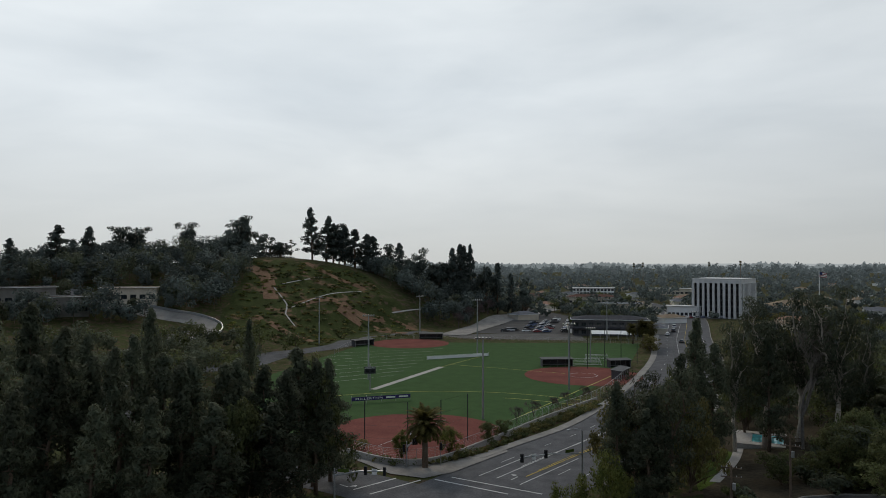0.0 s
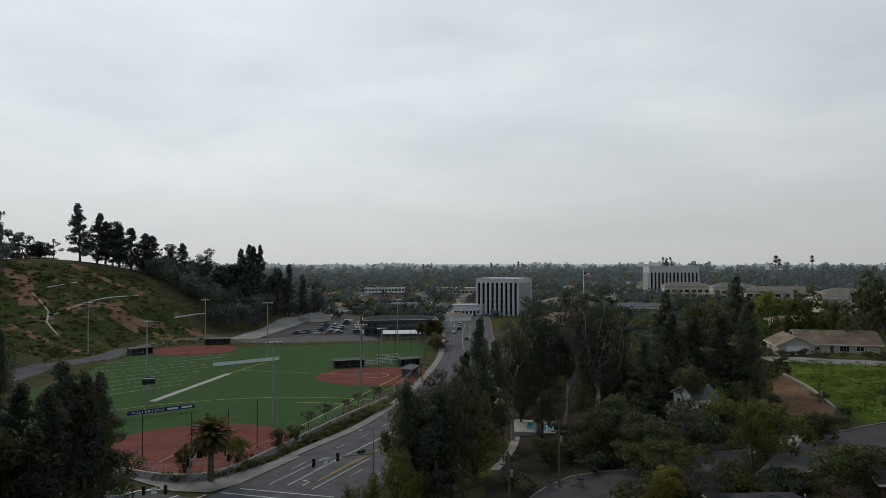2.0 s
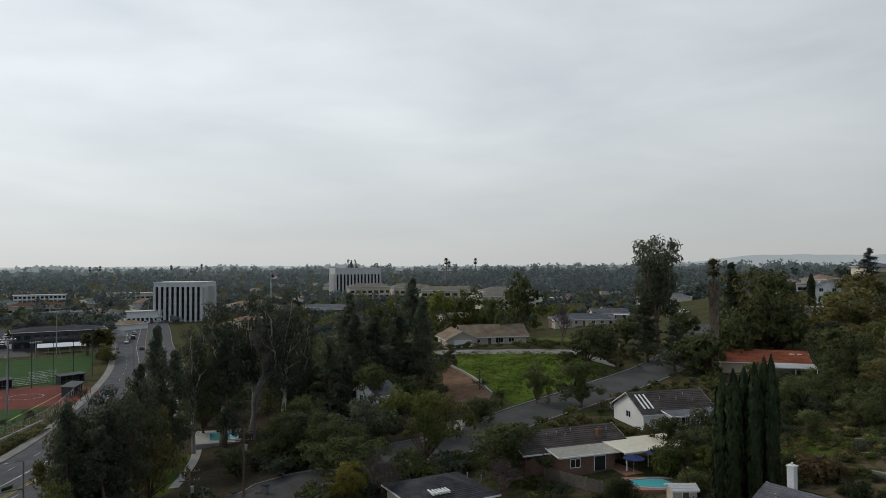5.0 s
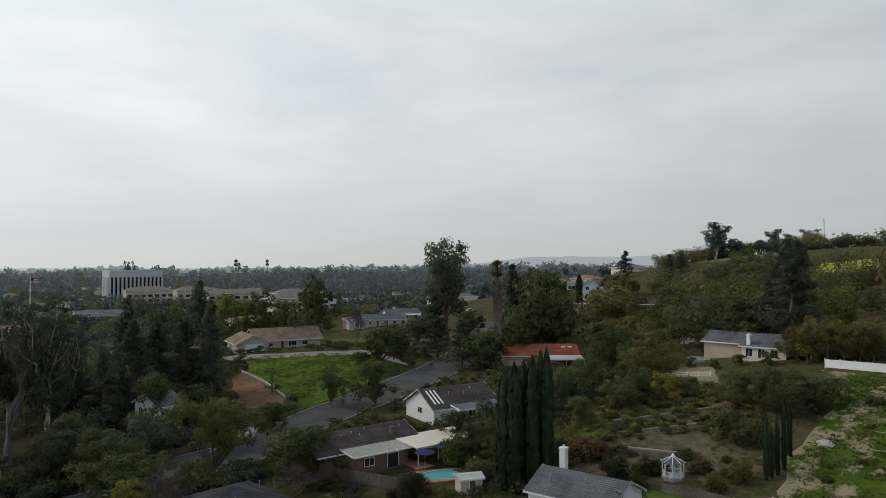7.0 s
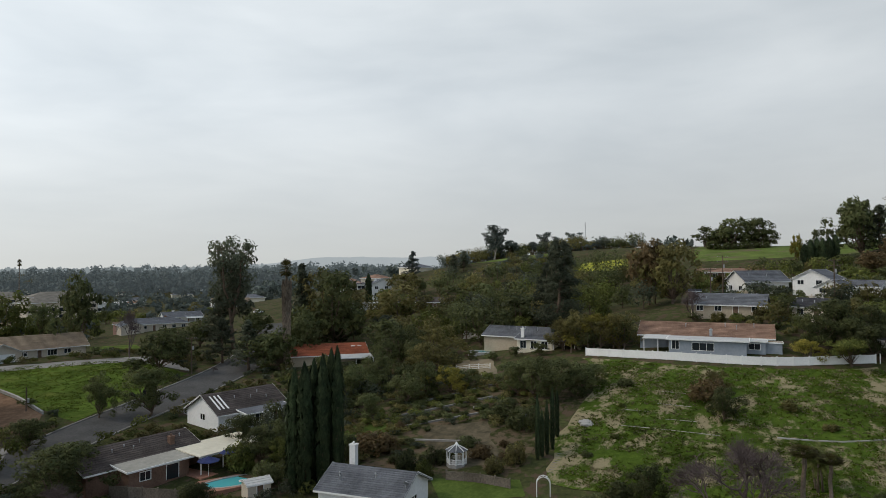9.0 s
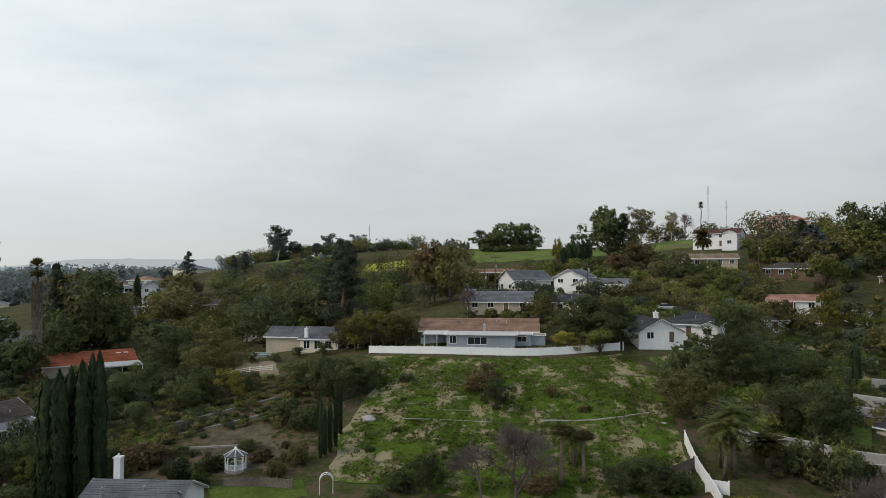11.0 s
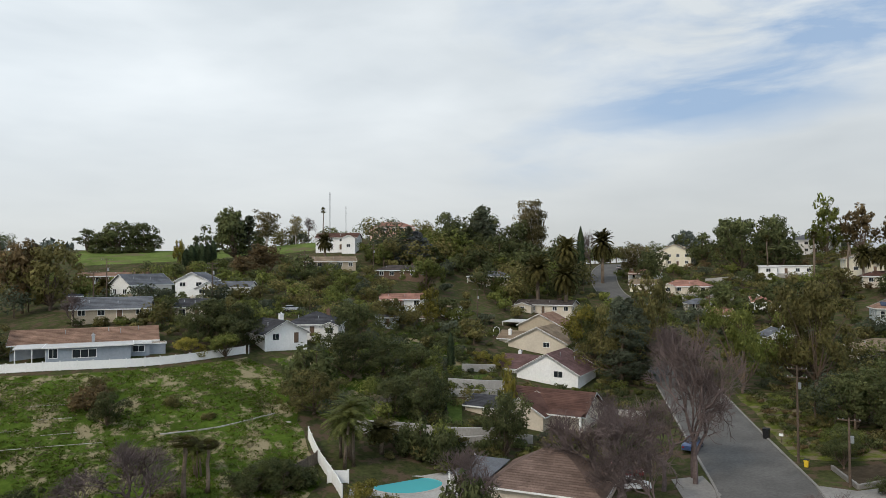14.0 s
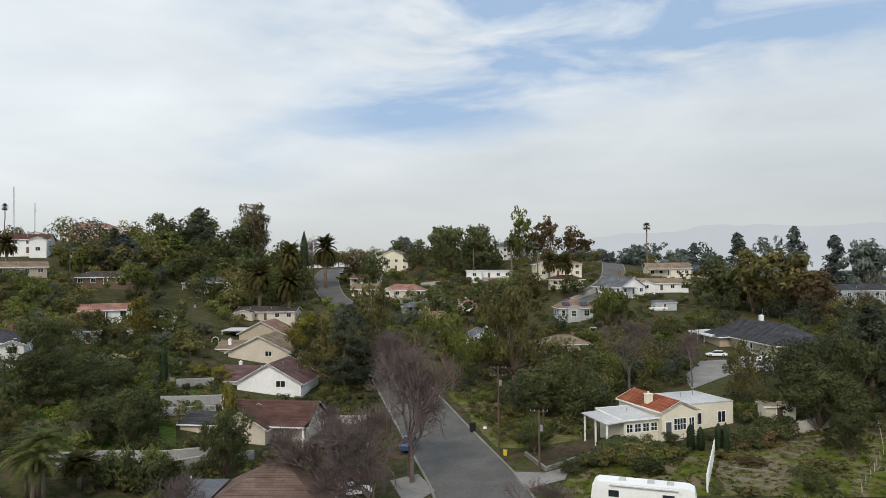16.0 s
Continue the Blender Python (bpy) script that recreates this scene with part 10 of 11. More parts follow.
thicket([PINE, OLIVE, DEEP, HAZEDLEAF], [(303.3, 62.0), (334.4, 51.7), (343.2, 25.4), (303.2, 20.1), (272.8, 35.4)], 46, 4.5, 5.5, 5, 59, "scattered trees on the far knoll", 380, 0.6, on_grass=True)
YARD = [DEEP, FRESH, OLIVE, DEEP, PINE, FRESH, OLIVE]
thicket(YARD, [(43.6, 90.7), (61.8, 64.3), (69.0, 48.3), (80.8, 31.4), (160.0, 62.4), (167.5, 139.0), (130.9, 159.6), (55.5, 115.6)], 420, 1.7, 2.8, 2.0, 61, "garden bushes between houses and street", 230, 0.36)
thicket(YARD, [(95.8, -42.7), (67.1, -51.2), (58.5, -54.8), (92.9, -131.2), (135.1, -156.4), (159.5, -111.7)], 220, 1.5, 2.4, 2.3, 62, "garden bushes behind the row of houses", 230, 0.36)
thicket(YARD, [(69.1, -116.5), (39.9, -90.4), (24.1, -81.6), (1.2, -80.6), (-1.1, -172.6), (87.7, -193.7), (95.0, -143.7)], 330, 1.7, 2.8, 2.2, 63, "garden bushes and hedges round the villa", 230, 0.36)
thicket(YARD, [(159.4, -16.1), (132.8, -43.4), (133.7, -59.3), (150.3, -82.9), (216.7, -117.1), (243.6, -35.1)], 330, 2.0, 3.2, 2.4, 64, "garden bushes between the hillside houses", 230, 0.42)
thicket(YARD, [(144.9, -130.7), (71.0, -157.1), (44.2, -214.0), (70.6, -290.5), (220.7, -217.9)], 300, 1.8, 3.0, 3.0, 65, "garden bushes among the far houses", 200, 0.5)


def tufts(leaves, ring, count, h, w, seed, label, each=12, blade=0.3, share=0.5):
    """Tufts of grass thick on the ground, in patches; leaves: the blade materials, the first the commonest."""
    rnd = np.random.RandomState(seed)
    xs, ys = [q[0] for q in ring], [q[1] for q in ring]
    pos, nor, tone = [], [], []
    while len(pos) < count:
        x, y = rnd.uniform(min(xs), max(xs)), rnd.uniform(min(ys), max(ys))
        patch = noise.noise(Vector((x * 0.12, y * 0.2, seed))) + 0.5 * noise.noise(Vector((x * 0.5, y * 0.6, seed)))
        if not inside(x, y, ring) or patch + rnd.uniform(-0.5, 0.5) < share - 0.5:
            continue
        s = rnd.uniform(0.6, 1.5)
        p = rnd.normal(size=(each, 3)) * np.array((w * 0.4, w * 0.4, 0)) * s
        p[:, 2] = h * s * rnd.uniform(0.15, 0.8, each)
        pos.append(p + np.array((x, y, ground_z(x, y))))
        nor.append(rnd.normal(size=(each, 3)) * 0.6 + np.array((0, 0, 0.5)))
        tone += [0 if len(leaves) == 1 or rnd.uniform() < 0.7 else 1 + rnd.randint(len(leaves) - 1)] * each
    pos = np.concatenate(pos)
    me = leaf_mesh("grass_tufts", pos, np.concatenate(nor), blade, leaves[0], 0.45, None, np.tile(np.array((0.0, 0.0, 1.2)), (len(pos), 1)))
    for extra in leaves[1:]:
        me.materials.append(extra)
    me.polygons.foreach_set("material_index", tone)
    tagged(new("grass_tufts", me), label, "grass", kind="stuff")


SLOPE_RING = [(137.0, 5.6), (128.6, -10.7), (126.4, -27.9), (128.4, -41.4), (119.5, -45.2), (103.7, -40.6), (93.5, -38.2), (81.8, -35.6), (77.0, -31.1), (82.0, -8.2), (88.3, 7.4), (101.4, 7.6), (118.0, 3.2)]
tufts([LAWNTUFT, DRYTUFT], SLOPE_RING, 5200, 0.20, 0.85, 66, "tufts of lush green grass on the slope", 10, 0.34, 0.42)
tufts([LAWNTUFT], [(129.2, 138.0), (137.8, 129.5), (149.2, 116.7), (141.8, 97.0), (118.6, 96.0), (106.0, 95.2), (109.6, 104.8), (118.0, 124.0)], 1500, 0.22, 0.9, 69, "tufts of green grass on the lawn", 8, 0.34, 0.5)
# terrace edgings across the slope
for a, b in (((117.6, -6.0), (116.2, -10.7)), ((112.5, -6.0), (111.2, -10.9)), ((106.9, -6.8), (106.1, -11.0)), ((104.9, -0.1), (101.8, -13.6)), ((110.5, -1.0), (109.6, -4.5))):
    ribbon("terrace_edging", bend([a, b], 0.7), 0, 0.09, PALEWOOD, 0.02, "weathered timber edging of a grass terrace", "garden edging", 0.1, across=1)
for k in range(9):
    x, y = 90.6 + k * 0.66, 8.3 - k * 0.1
    f = Form().box(-0.18, -0.4, -0.2, 0.18, 0.4, 0.06)
    part("tread", f, CONCRETE, thing("garden_step", x, y, -8, "grey stepping slab beside the slim cypresses", "garden step", "stepping slabs"))

thicket([DEEP, OLIVE, FRESH, PINE, DEEP], [(165.2, 45.0), (164.7, 16.3), (176.8, -9.1), (268.2, -21.7), (295.6, 35.6), (286.3, 81.6)], 84, 9.0, 8, 5.8, 71, "dense green trees on the slope behind the terraces", 800, 0.56)
plant("oak", 159.0, -16.2, 2.3, 3.0)
plant("oak", 152.9, -27.2, 1.4, 1.8)
plant("olive", 156.5, -33.0, 2.3, 2.9)
plant("oak", 167.1, -38.0, 2.0, 2.6)
plant("bare", 161.4, -15.8, 7.5, 6.6)
plant("date", 187.0, -24.8, 5.9, 4.6)
plant("gold", 130.9, -31.5, 4.2, 5.5)
plant("fresh", 129.2, -37.8, 5.2, 6.6)
plant("oak", 142.1, -44.6, 7.9, 8.4)
plant("olive", 139.9, -99.6, 5.7, 7.0)
plant("gold", 121.1, -90.3, 3.3, 4.6)
plant("gold", 116.9, -92.0, 3.8, 4.8)
plant("olive", 177.8, -144.7, 6.1, 8.0)
plant("olive", 172.6, -89.9, 5.3, 6.9)

# ---- far woods: one mass of crowns over the plain to the horizon ----
def far_woods(count, near, far, az0, az1, seed, name, leaves, each, blade, tall=(5, 15)):
    rnd = np.random.RandomState(seed)
    pos, nor, mass, tone = [], [], [], []
    for _ in range(count):
        a = radians(rnd.uniform(az0, az1))
        d = near * (far / near) ** rnd.uniform(0, 1)
        x, y = math.sin(a) * d, math.cos(a) * d
        if not clear(x, y):
            continue
        h = tall[0] + (tall[1] - tall[0]) * rnd.uniform(0, 1) ** 1.6
        r = rnd.uniform(0.28, 0.6) * h
        lobes = 4
        q = rnd.normal(size=(each, 3))
        q /= np.linalg.norm(q, axis=1, keepdims=True)
        c = np.stack([rnd.normal(size=lobes) * r * 0.5, rnd.normal(size=lobes) * r * 0.5, h * rnd.uniform(0.3, 0.78, lobes)], 1)[rnd.randint(lobes, size=each)]
        at = c + q * np.array((r * 0.62, r * 0.62, h * 0.24)) * rnd.uniform(0.5, 1, (each, 1))
        pos.append(np.array((x, y, ground_z(x, y))) + at)
        nor.append(q + rnd.normal(size=(each, 3)) * 0.25)
        mass.append((at - np.array((0, 0, h * 0.4))) / np.array((r, r, h * 0.4)))
        tone += [rnd.randint(len(leaves))] * each
    me = leaf_mesh(name, np.concatenate(pos), np.concatenate(nor), blade, leaves[0], 0.8, None, np.concatenate(mass))
    for extra in leaves[1:]:
        me.materials.append(extra)
    me.polygons.foreach_set("material_index", tone)
    tagged(new(name, me), "far dark green tree crowns over the plain", "woods", kind="stuff")


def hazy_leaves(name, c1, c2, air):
    """Foliage of the far distance; added emission paints in the light of the air."""
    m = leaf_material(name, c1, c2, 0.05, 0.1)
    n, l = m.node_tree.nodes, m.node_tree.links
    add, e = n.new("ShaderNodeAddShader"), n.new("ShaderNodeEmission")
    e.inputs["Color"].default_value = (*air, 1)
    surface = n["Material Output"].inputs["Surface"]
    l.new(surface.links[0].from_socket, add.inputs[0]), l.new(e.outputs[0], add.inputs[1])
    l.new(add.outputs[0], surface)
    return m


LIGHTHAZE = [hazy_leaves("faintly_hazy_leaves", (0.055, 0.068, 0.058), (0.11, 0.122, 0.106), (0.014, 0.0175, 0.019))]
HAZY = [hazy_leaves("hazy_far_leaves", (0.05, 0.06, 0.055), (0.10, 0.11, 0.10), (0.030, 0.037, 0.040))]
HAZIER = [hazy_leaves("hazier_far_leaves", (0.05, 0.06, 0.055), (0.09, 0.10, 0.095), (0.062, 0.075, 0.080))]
FARTONES = [HAZEDLEAF, HAZEDLEAF, HAZEDLEAF, HAZEDPINE]
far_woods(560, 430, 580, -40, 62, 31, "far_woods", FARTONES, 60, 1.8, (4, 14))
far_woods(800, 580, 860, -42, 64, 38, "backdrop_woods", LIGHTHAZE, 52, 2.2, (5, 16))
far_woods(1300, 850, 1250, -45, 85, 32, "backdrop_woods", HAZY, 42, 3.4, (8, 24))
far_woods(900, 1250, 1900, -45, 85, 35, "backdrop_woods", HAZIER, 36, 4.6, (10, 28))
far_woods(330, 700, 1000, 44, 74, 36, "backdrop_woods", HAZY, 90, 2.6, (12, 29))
far_woods(260, 430, 700, 150, 182, 37, "far_woods", FARTONES, 110, 1.7, (9, 20))
far_woods(1100, 420, 2300, 60, 100, 33, "far_woods", FARTONES, 50, 2.8, (5, 18))
far_woods(1200, 430, 2000, 150, 185, 34, "far_woods", FARTONES, 50, 2.8, (6, 17))

# hedges and small trees round the patio house
plant("oak", 92.0, 50.6, 5.6, 6.8)
plant("fresh", 91.2, 47.2, 4.4, 5.0)
plant("shrub", 75.8, 50.6, 4.0, 4.5)
plant("oak", 77.6, 70.6, 7.4, 9.7)
plant("shrub_fresh", 88.6, 52.0, 4.8, 5.0)
plant("shrub", 84.5, 45.1, 3.9, 4.7)
plant("olive", 80.0, 90.8, 8.9, 9.8)
plant("gold", 55.5, 80.7, 5.2, 5.6)
plant("bare", 68.1, 63.9, 5.5, 7.2)
plant("pine", 151.9, 12.3, 21.9, 12.3)
plant("oak", 170.3, 23.2, 11.4, 13.9)
plant("oak", 166.5, 32.2, 9.9, 12.9)
plant("olive", 155.1, 40.7, 8.1, 10.5)
plant("oak", 140.5, 41.4, 8.2, 9.5)
plant("pine", 325.0, 71.7, 9.1, 6.8)
plant("oak", 184.4, 78.6, 23.2, 19.5)
plant("olive", 218.9, 68.3, 13.7, 17.9)
plant("pine", 156.0, 96.0, 11.3, 8.4)
plant("oak", 156.5, 111.9, 8.5, 11.0)
plant("oak", 135.6, 105.3, 4.4, 5.7)
plant("bare", 145.1, 91.8, 1.7, 2.2)
for k in range(7):
    plant("bare", 8.0 + 3.1 * k + (k % 2) * 2.0, 362.0 + 9.0 * k, 9.0 + (k * 5 % 3), 7.5)
plant("oak", 166.0, -251.2, 24.1, 19.4)
plant("oak", 158.9, -263.8, 20.6, 17.4)
plant("pine", 227.2, -167.9, 22.4, 16.0)
plant("oak", 218.7, -182.4, 21.6, 16.1)
plant("euc", 217.7, -187.2, 28.5, 13.9)
plant("pine", 231.9, -137.8, 12.2, 9.1)
plant("oak", 227.3, -155.8, 17.9, 15.6)
plant("olive", 223.8, -140.2, 9.1, 11.9)
plant("bare", 58.1, -61.2, 10.6, 11.0)
plant("bare", 56.0, -69.3, 12.8, 10.1)
plant("bare", 53.2, -59.6, 8.0, 7.8)
plant("bare", 67.2, -68.9, 11.2, 7.0)
plant("shrub", 34.4, -95.1, 2.2, 7.3)
plant("shrub_olive", 18.5, -104.2, 1.0, 7.7)
plant("shrub_olive", 19.9, -96.9, 1.0, 5.6)
plant("oak", 36.6, -96.7, 1.0, 1.3)
plant("fresh", 47.5, -94.3, 4.4, 5.7)
plant("olive", 19.4, -113.4, 1.4, 1.8)

# trees between the arterial road and the grove
plant("pine", 41.7, 116.3, 24.1, 7.5)
plant("pine", 36.1, 108.4, 19.5, 7.4)
plant("pine", 46.0, 119.6, 19.7, 7.3)
plant("euc_brown", 27.3, 101.5, 19.4, 8.5)
plant("oak", 33.4, 106.9, 17.5, 8.2)
plant("pine", 23.5, 95.4, 17.7, 6.4)
plant("pine", 27.6, 94.2, 16.2, 8.0)
plant("oak", 57.3, 101.6, 8.7, 8.5)
plant("oak", 60.5, 94.4, 9.5, 10.0)
plant("oak", 60.6, 86.0, 6.8, 8.8)
plant("oak", 49.7, 103.0, 5.6, 6.5)
plant("pine", 56.7, 122.6, 19.4, 7.7)
thicket([DEEP, DEEP, BRONZE], [(22.2, -98.2), (22.6, -101.5), (16.6, -110.0), (14.4, -107.6), (16.3, -102.6), (18.8, -98.6)], 34, 2.4, 2.8, 1.3, 81, "dense dark hedge beside the villa", 420, 0.3, "hedge", True)
thicket([DEEP, OLIVE, FRESH], [(25.5, -93.0), (33.5, -86.5), (34.5, -93.5), (29.5, -99.0), (25.0, -98.0)], 34, 2.6, 3.0, 1.4, 82, "dense mixed bushes below the villa", 420, 0.3, "thicket", True)
plant("oak", 8.6, -112.5, 8.6, 9.0)
plant("oak", 9.5, -87.2, 3.4, 4.0)
thicket([DEEP, DEEP, PINE], [(60.0, -109.0), (56.0, -116.0), (45.0, -114.0), (46.0, -107.0)], 16, 7.5, 6.5, 2.6, 87, "dense dark green trees clipped round beside the street", 900, 0.34, "thicket", True)
plant("oak", 7.1, -101.4, 6.2, 4.6)
plant("bare_pale", 96.6, -53.9, 4.6, 5.0, "twiggy pale shrub in a garden")
plant("oak", 95.4, -59.8, 9.6, 9.0)
plant("cypress", 21.9, -97.0, 4.2, 0.9)
plant("cypress", 20.9, -96.6, 4.4, 0.9)
for x, y, hh in ((158.0, -20.5, 2.4), (157.6, -24.4, 2.0), (158.4, -29.0, 2.6)):
    plant("shrub_olive", x, y, hh, hh * 1.5)
thicket([OLIVE, FRESH, DEEP, BRONZE], [(51.8, -92.4), (60.0, -101.0), (72.0, -113.0), (78.5, -120.0), (73.0, -125.0), (60.0, -115.0), (50.0, -105.0), (44.0, -101.0), (47.8, -93.4)], 85, 1.1, 2.0, 1.5, 83, "mixed shrubs on the garden verge", 220, 0.26)
for x, y, hh in ((146.5, 34.5, 3.2), (147.6, 30.8, 2.6), (145.2, 25.6, 2.2), (146.0, 21.0, 2.4), (143.4, 15.6, 3.0)):
    plant("oak", x, y, hh, hh * 1.3)
thicket([OLIVE, FRESH, DEEP, BRONZE, OLIVE], [(112.0, -215.0), (95.0, -232.0), (84.0, -268.0), (120.0, -300.0), (170.0, -320.0), (232.0, -300.0), (214.0, -236.0), (170.0, -198.0)], 190, 3.0, 4.4, 3.2, 84, "garden shrubs and small trees over the hilltop", 240, 0.5)
thicket([OLIVE, OLIVE, GOLD, DEEP], [(140.5, -4.0), (147.0, -4.0), (149.5, 12.0), (142.5, 12.0)], 20, 5.6, 4.6, 1.9, 85, "tall clipped yellow-green hedge behind the white fence", 520, 0.34, "hedge", True)
# gardens before the upper houses
plant("oak", 151.9, -84.6, 5.1, 6.6)
plant("olive", 145.0, -87.6, 5.8, 7.5)
plant("oak", 157.1, -104.9, 7.0, 9.0)
plant("fresh", 146.1, -100.8, 6.1, 7.2)
plant("date", 118.1, -246.7, 12.2, 6.6)
plant("date", 111.4, -247.4, 11.7, 6.6)
plant("fan", 134.9, -247.2, 17.5, 3.6)
plant("fan", 124.6, -250.0, 15.7, 3.6)
plant("olive", 117.6, -230.3, 9.8, 12.5)
plant("oak", 103.3, -233.3, 8.7, 10.3)
plant("oak", 122.7, -214.4, 9.0, 11.7)
plant("oak", 134.6, -193.3, 11.5, 11.4)
plant("fresh", 79.0, -203.6, 11.2, 8.8)
plant("oak", 142.7, -165.1, 11.4, 10.6)
plant("shrub_fresh", 88.0, 24.4, 3.0, 3.0)
plant("shrub_olive", 90.0, 15.7, 2.6, 3.3)
plant("shrub", 92.8, 24.3, 2.9, 3.1)
plant("shrub_olive", 92.8, 13.2, 3.4, 3.8)
plant("shrub", 89.5, 27.4, 3.6, 3.8)
plant("oak", 152.6, 78.8, 10.5, 9.7)
plant("oak", 170.4, 81.7, 13.4, 13.8)
plant("oak", 123.4, 34.3, 7.1, 7.3)
plant("oak", 125.3, 27.0, 4.3, 5.5)
plant("shrub", 104.4, 13.4, 4.1, 6.0)
plant("shrub", 108.5, 17.0, 3.8, 5.3)
plant("oak", 127.9, 55.7, 8.9, 7.9)
plant("oak", 123.6, 48.1, 7.7, 7.5)
plant("oak", 129.4, 45.8, 8.0, 6.7)
plant("pine", -47.5, 81.5, 23.4, 8.4)
plant("pine", -47.3, 92.0, 24.9, 8.3)
plant("pine", -42.8, 96.8, 24.4, 8.5)
plant("pine", -33.8, 90.5, 21.2, 8.6)
plant("pine", -29.1, 99.3, 20.4, 9.2)
plant("pine", -21.7, 96.5, 19.3, 8.8)
plant("pine", -18.8, 104.1, 19.6, 7.7)
plant("far_euc", 372.9, 65.3, 14.8, 12.6)
plant("far_oak", 380.1, 57.2, 9.8, 12.3)
plant("far_oak", 378.3, 44.6, 7.3, 9.1)
plant("far_euc", 383.0, 32.9, 8.6, 7.3)
plant("far_oak", 377.8, 25.0, 4.7, 5.8)
plant("far_oak", 364.5, 15.6, 3.3, 4.1)
plant("shrub", 122.7, 55.5, 6.7, 6.6)
plant("oak", 120.9, 48.0, 7.1, 6.3)
plant("shrub_olive", 115.5, 49.0, 6.5, 6.1)
plant("bare", 78.6, -13.6, 9.6, 10.5, "leafless tree with dense fine brown twigs", variant=0)
plant("bare", 80.6, -9.6, 6.2, 7.6, variant=1)
plant("oak", 83.2, -3.4, 5.0, 5.2)
plant("shrub", 83.6, -0.4, 2.6, 4.0)
plant("shrub", 81.4, 2.6, 2.0, 3.4)
plant("oak", 80.2, -26.0, 4.4, 5.2)
plant("oak", 79.8, -29.8, 4.8, 5.6)
plant("shrub", 80.8, -33.0, 3.0, 4.6)
plant("shrub_bronze", 82.0, -17.0, 2.4, 4.4)
plant("fan", 82.9, -19.6, 7.4, 3.6, "short fan palm with brown skirt below the slope")
plant("fan", 83.6, -22.4, 6.2, 3.2, "short fan palm with brown skirt below the slope")
plant("shrub_olive", 104.9, -28.1, 1.2, 2.6)
plant("shrub_olive", 110.7, -24.4, 2.0, 3.4)
plant("shrub", 120.5, -1.4, 1.6, 3.0)
plant("shrub", 93.2, 22.9, 2.0, 3.1)
plant("shrub_bronze", 94.2, 18.1, 2.3, 3.9)
plant("shrub", 98.4, 20.8, 1.8, 4.1)
thicket([LAWNTUFT, OLIVE], [(36.2, -82.1), (31.7, -94.1), (13.9, -111.3), (4.9, -126.4), (1.5, -90.5), (33.6, -76.0)], 420, 0.35, 0.9, 0.7, 67, "tufts of weeds in the yard", 36, 0.2, "grass_tufts", True)
plant("far_oak", 146.6, -368.6, 11.4, 14.1)
plant("far_oak", 139.6, -377.4, 12.3, 14.3)
plant("far_oak", 126.6, -369.9, 15.3, 15.8)
plant("far_pine", 155.6, -371.1, 15.4, 11.0)
plant("far_oak", 102.6, -365.3, 14.3, 17.9)
plant("far_oak", 84.3, -358.2, 14.1, 17.7)
plant("shrub", 27.4, -92.6, 1.2, 4.7)
plant("oak", 16.4, -109.2, 1.9, 2.4)
plant("shrub_bronze", 17.5, -95.0, 1.0, 4.7)
plant("shrub_olive", 9.5, -96.2, 1.4, 5.5)
plant("shrub", 328.0, -40.3, 4.2, 8.0)
plant("shrub", 324.9, -46.4, 3.9, 9.0)
plant("shrub", 326.1, -53.9, 3.9, 9.1)
plant("shrub", 325.1, -59.6, 3.7, 8.0)
plant("oak", 336.7, -44.5, 9.9, 12.6)
plant("oak", 335.2, -55.0, 10.6, 13.7)
plant("oak", 329.1, -63.1, 8.8, 10.8)
plant("oak", 36.4, -86.9, 2.4, 3.8)
plant("oak", 33.7, -90.4, 3.3, 4.3)
plant("oak", 28.2, -97.1, 2.7, 3.5)
plant("oak", 37.4, -84.0, 2.2, 3.2)
plant("oak", 24.5, -102.9, 1.8, 2.3)
plant("shrub", 28.3, -87.5, 2.0, 5.2)
plant("oak", 106.6, -14.8, 5.6, 5.4)
plant("olive", 105.7, -42.4, 1.9, 2.5)
plant("oak", 97.2, -55.0, 7.5, 7.3)
plant("shrub_fresh", 83.5, -55.5, 5.0, 4.9)
plant("shrub_gold", 92.5, -74.5, 9.3, 3.5)
plant("oak", 76.7, -61.1, 9.8, 5.6)

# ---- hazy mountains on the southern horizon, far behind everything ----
# Emission painted in the colour of haze; these far backdrops glow by themselves.
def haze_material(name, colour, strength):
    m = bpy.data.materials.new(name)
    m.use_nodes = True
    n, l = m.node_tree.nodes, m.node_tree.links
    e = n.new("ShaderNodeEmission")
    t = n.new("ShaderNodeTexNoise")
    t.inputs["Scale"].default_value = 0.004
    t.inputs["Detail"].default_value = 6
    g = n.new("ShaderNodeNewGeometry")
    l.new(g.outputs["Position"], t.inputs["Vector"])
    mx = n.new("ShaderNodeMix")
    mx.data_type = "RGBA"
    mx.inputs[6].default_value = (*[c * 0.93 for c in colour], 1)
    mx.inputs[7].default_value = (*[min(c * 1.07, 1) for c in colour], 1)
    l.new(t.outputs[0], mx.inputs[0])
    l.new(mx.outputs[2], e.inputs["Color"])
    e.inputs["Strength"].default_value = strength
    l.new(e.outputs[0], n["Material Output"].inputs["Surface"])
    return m


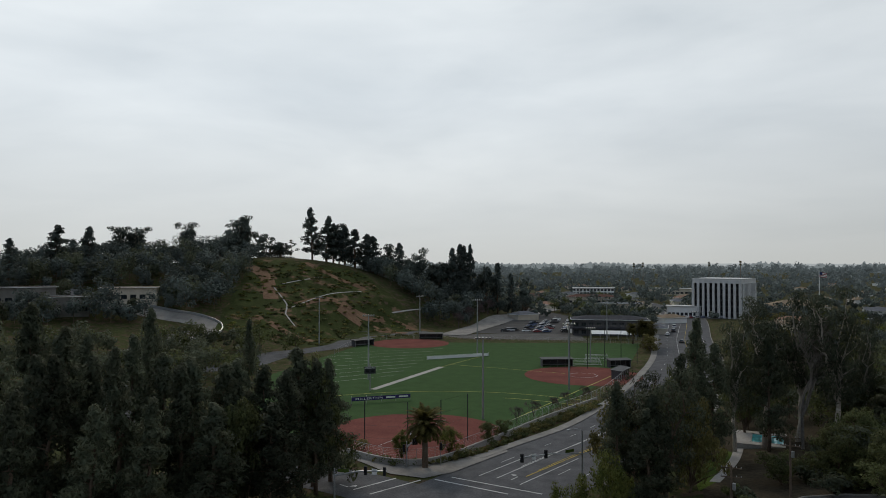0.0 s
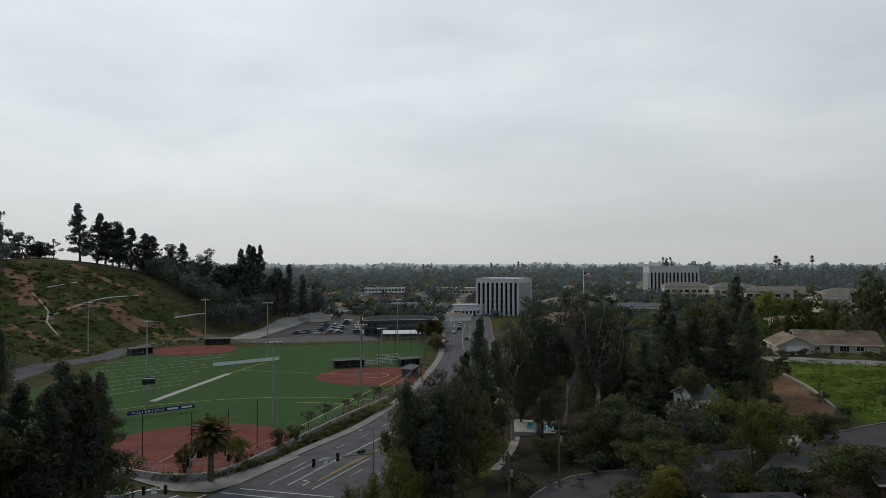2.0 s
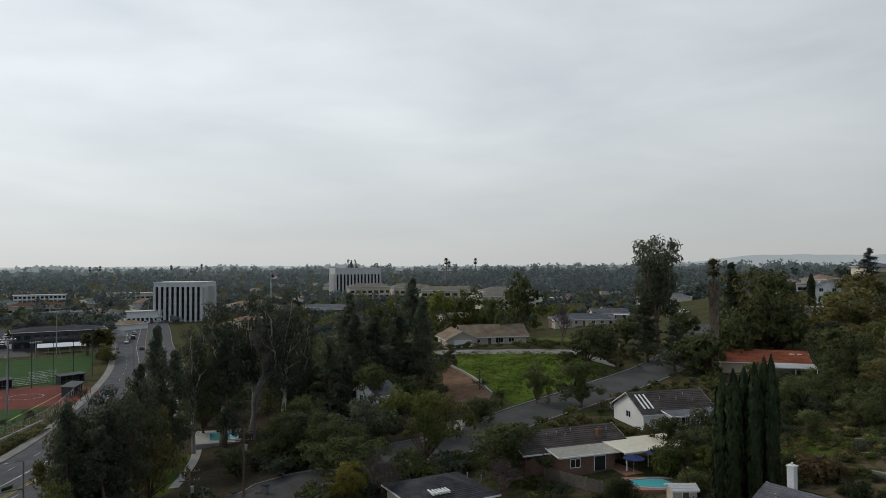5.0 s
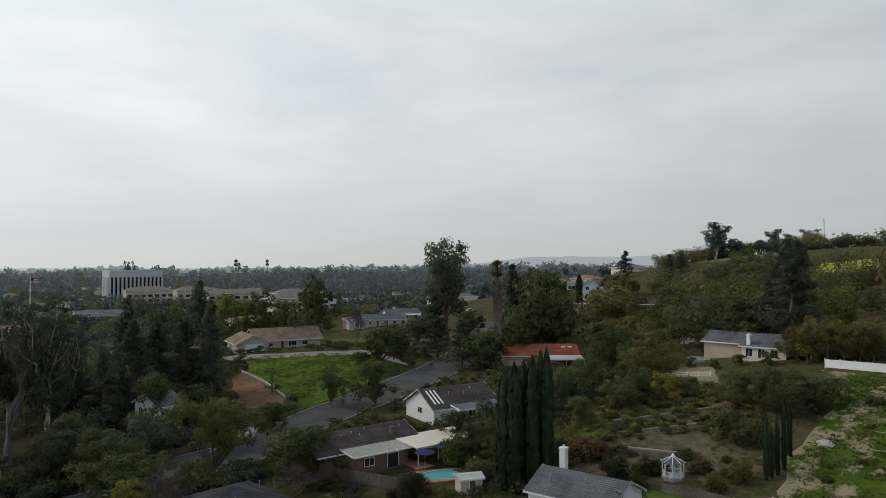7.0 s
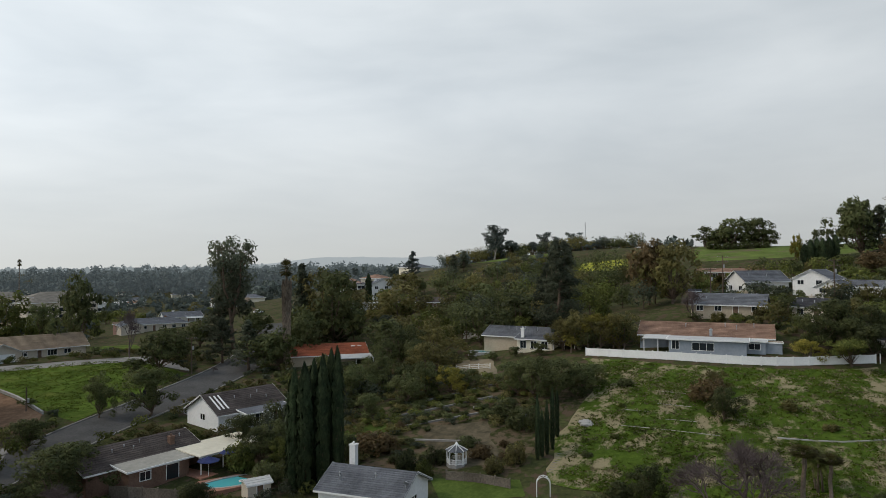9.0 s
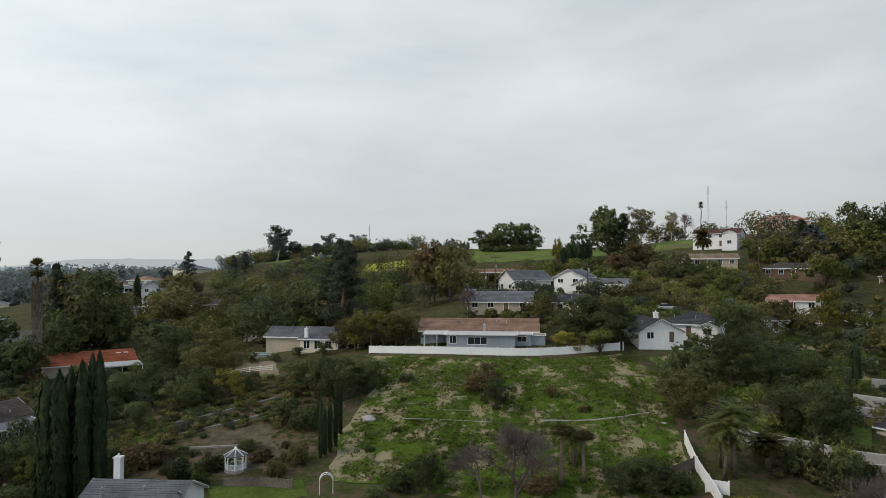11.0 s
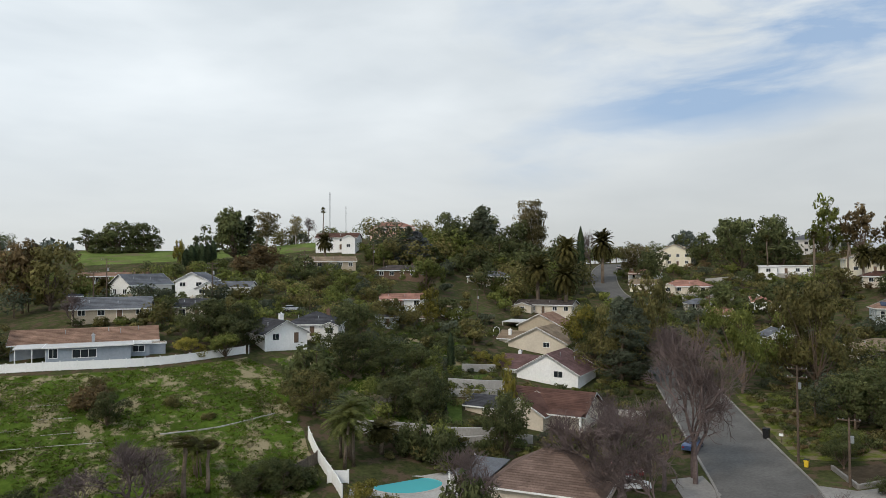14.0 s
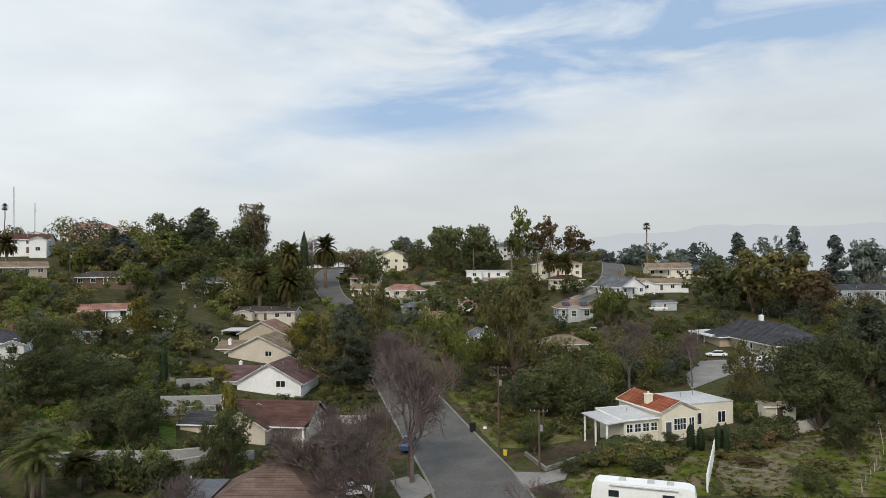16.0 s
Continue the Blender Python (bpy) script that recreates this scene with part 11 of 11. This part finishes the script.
def ridge(name, dist, az0, az1, low, high, seed, mat, label, step=0.25):
    f = Form()
    n = int((az1 - az0) / step)
    for i in range(n + 1):
        a = radians(az0 + (az1 - az0) * i / n)
        t = i / n
        z = low + (high - low) * (0.5 + 0.5 * noise.fractal(Vector((t * 4.0 + seed, seed, 0.3)), 0.9, 2.1, 6)) * smooth01(t * 5) * smooth01((1 - t) * 5)
        f.v += [(math.sin(a) * dist, math.cos(a) * dist, -60), (math.sin(a) * dist, math.cos(a) * dist, z)]
    f.f = [(2 * i, 2 * i + 2, 2 * i + 3, 2 * i + 1) for i in range(n)]
    tagged(new(name, f.mesh(name, mat)), label, "mountains", kind="structure")


ridge("backdrop_mountains", 4600, 142, 205, 150, 330, 3.7, haze_material("blue_haze", (0.385, 0.41, 0.435), 1.0), "pale blue hazy mountains on the horizon")
ridge("backdrop_hills", 4100, 60, 104, 30, 95, 8.2, haze_material("grey_haze", (0.38, 0.42, 0.44), 1.0), "pale grey hazy hills on the horizon")
ridge("backdrop_plain", 4300, -60, 62, 8, 24, 5.1, haze_material("pale_haze", (0.50, 0.54, 0.55), 1.0), "pale hazy plain on the horizon")


def treeline(name, dist, az0, az1, base, sway, seed, mat, label):
    """A far hazy line of tree tops: slow swells with small crowns on them."""
    f = Form()
    n = int((az1 - az0) / 0.045)
    for i in range(n + 1):
        g = az0 + (az1 - az0) * i / n
        a = radians(g)
        slow = noise.noise(Vector((g * 0.35, seed, 0.2)))
        crowns = abs(noise.noise(Vector((g * 2.6, seed, 4.1)))) + 0.6 * abs(noise.noise(Vector((g * 7.0, seed, 9.3))))
        z = base + sway * (0.8 * slow + 1.3 * crowns)
        f.v += [(math.sin(a) * dist, math.cos(a) * dist, -40), (math.sin(a) * dist, math.cos(a) * dist, z)]
    f.f = [(2 * i, 2 * i + 2, 2 * i + 3, 2 * i + 1) for i in range(n)]
    tagged(new(name, f.mesh(name, mat)), label, "distant trees", kind="structure")


treeline("backdrop_treeline", 2000, -48, 92, 7, 15, 2.4, haze_material("dim_grey_haze", (0.125, 0.15, 0.155), 1.0), "hazy grey line of distant trees")
treeline("backdrop_treeline", 3000, -48, 92, 13, 16, 7.7, haze_material("grey_blue_haze", (0.24, 0.275, 0.285), 1.0), "paler hazy line of distant trees")
treeline("backdrop_treeline", 2100, 150, 190, 10, 14, 12.1, haze_material("dim_grey_haze", (0.10, 0.125, 0.125), 1.0), "hazy grey line of distant trees")
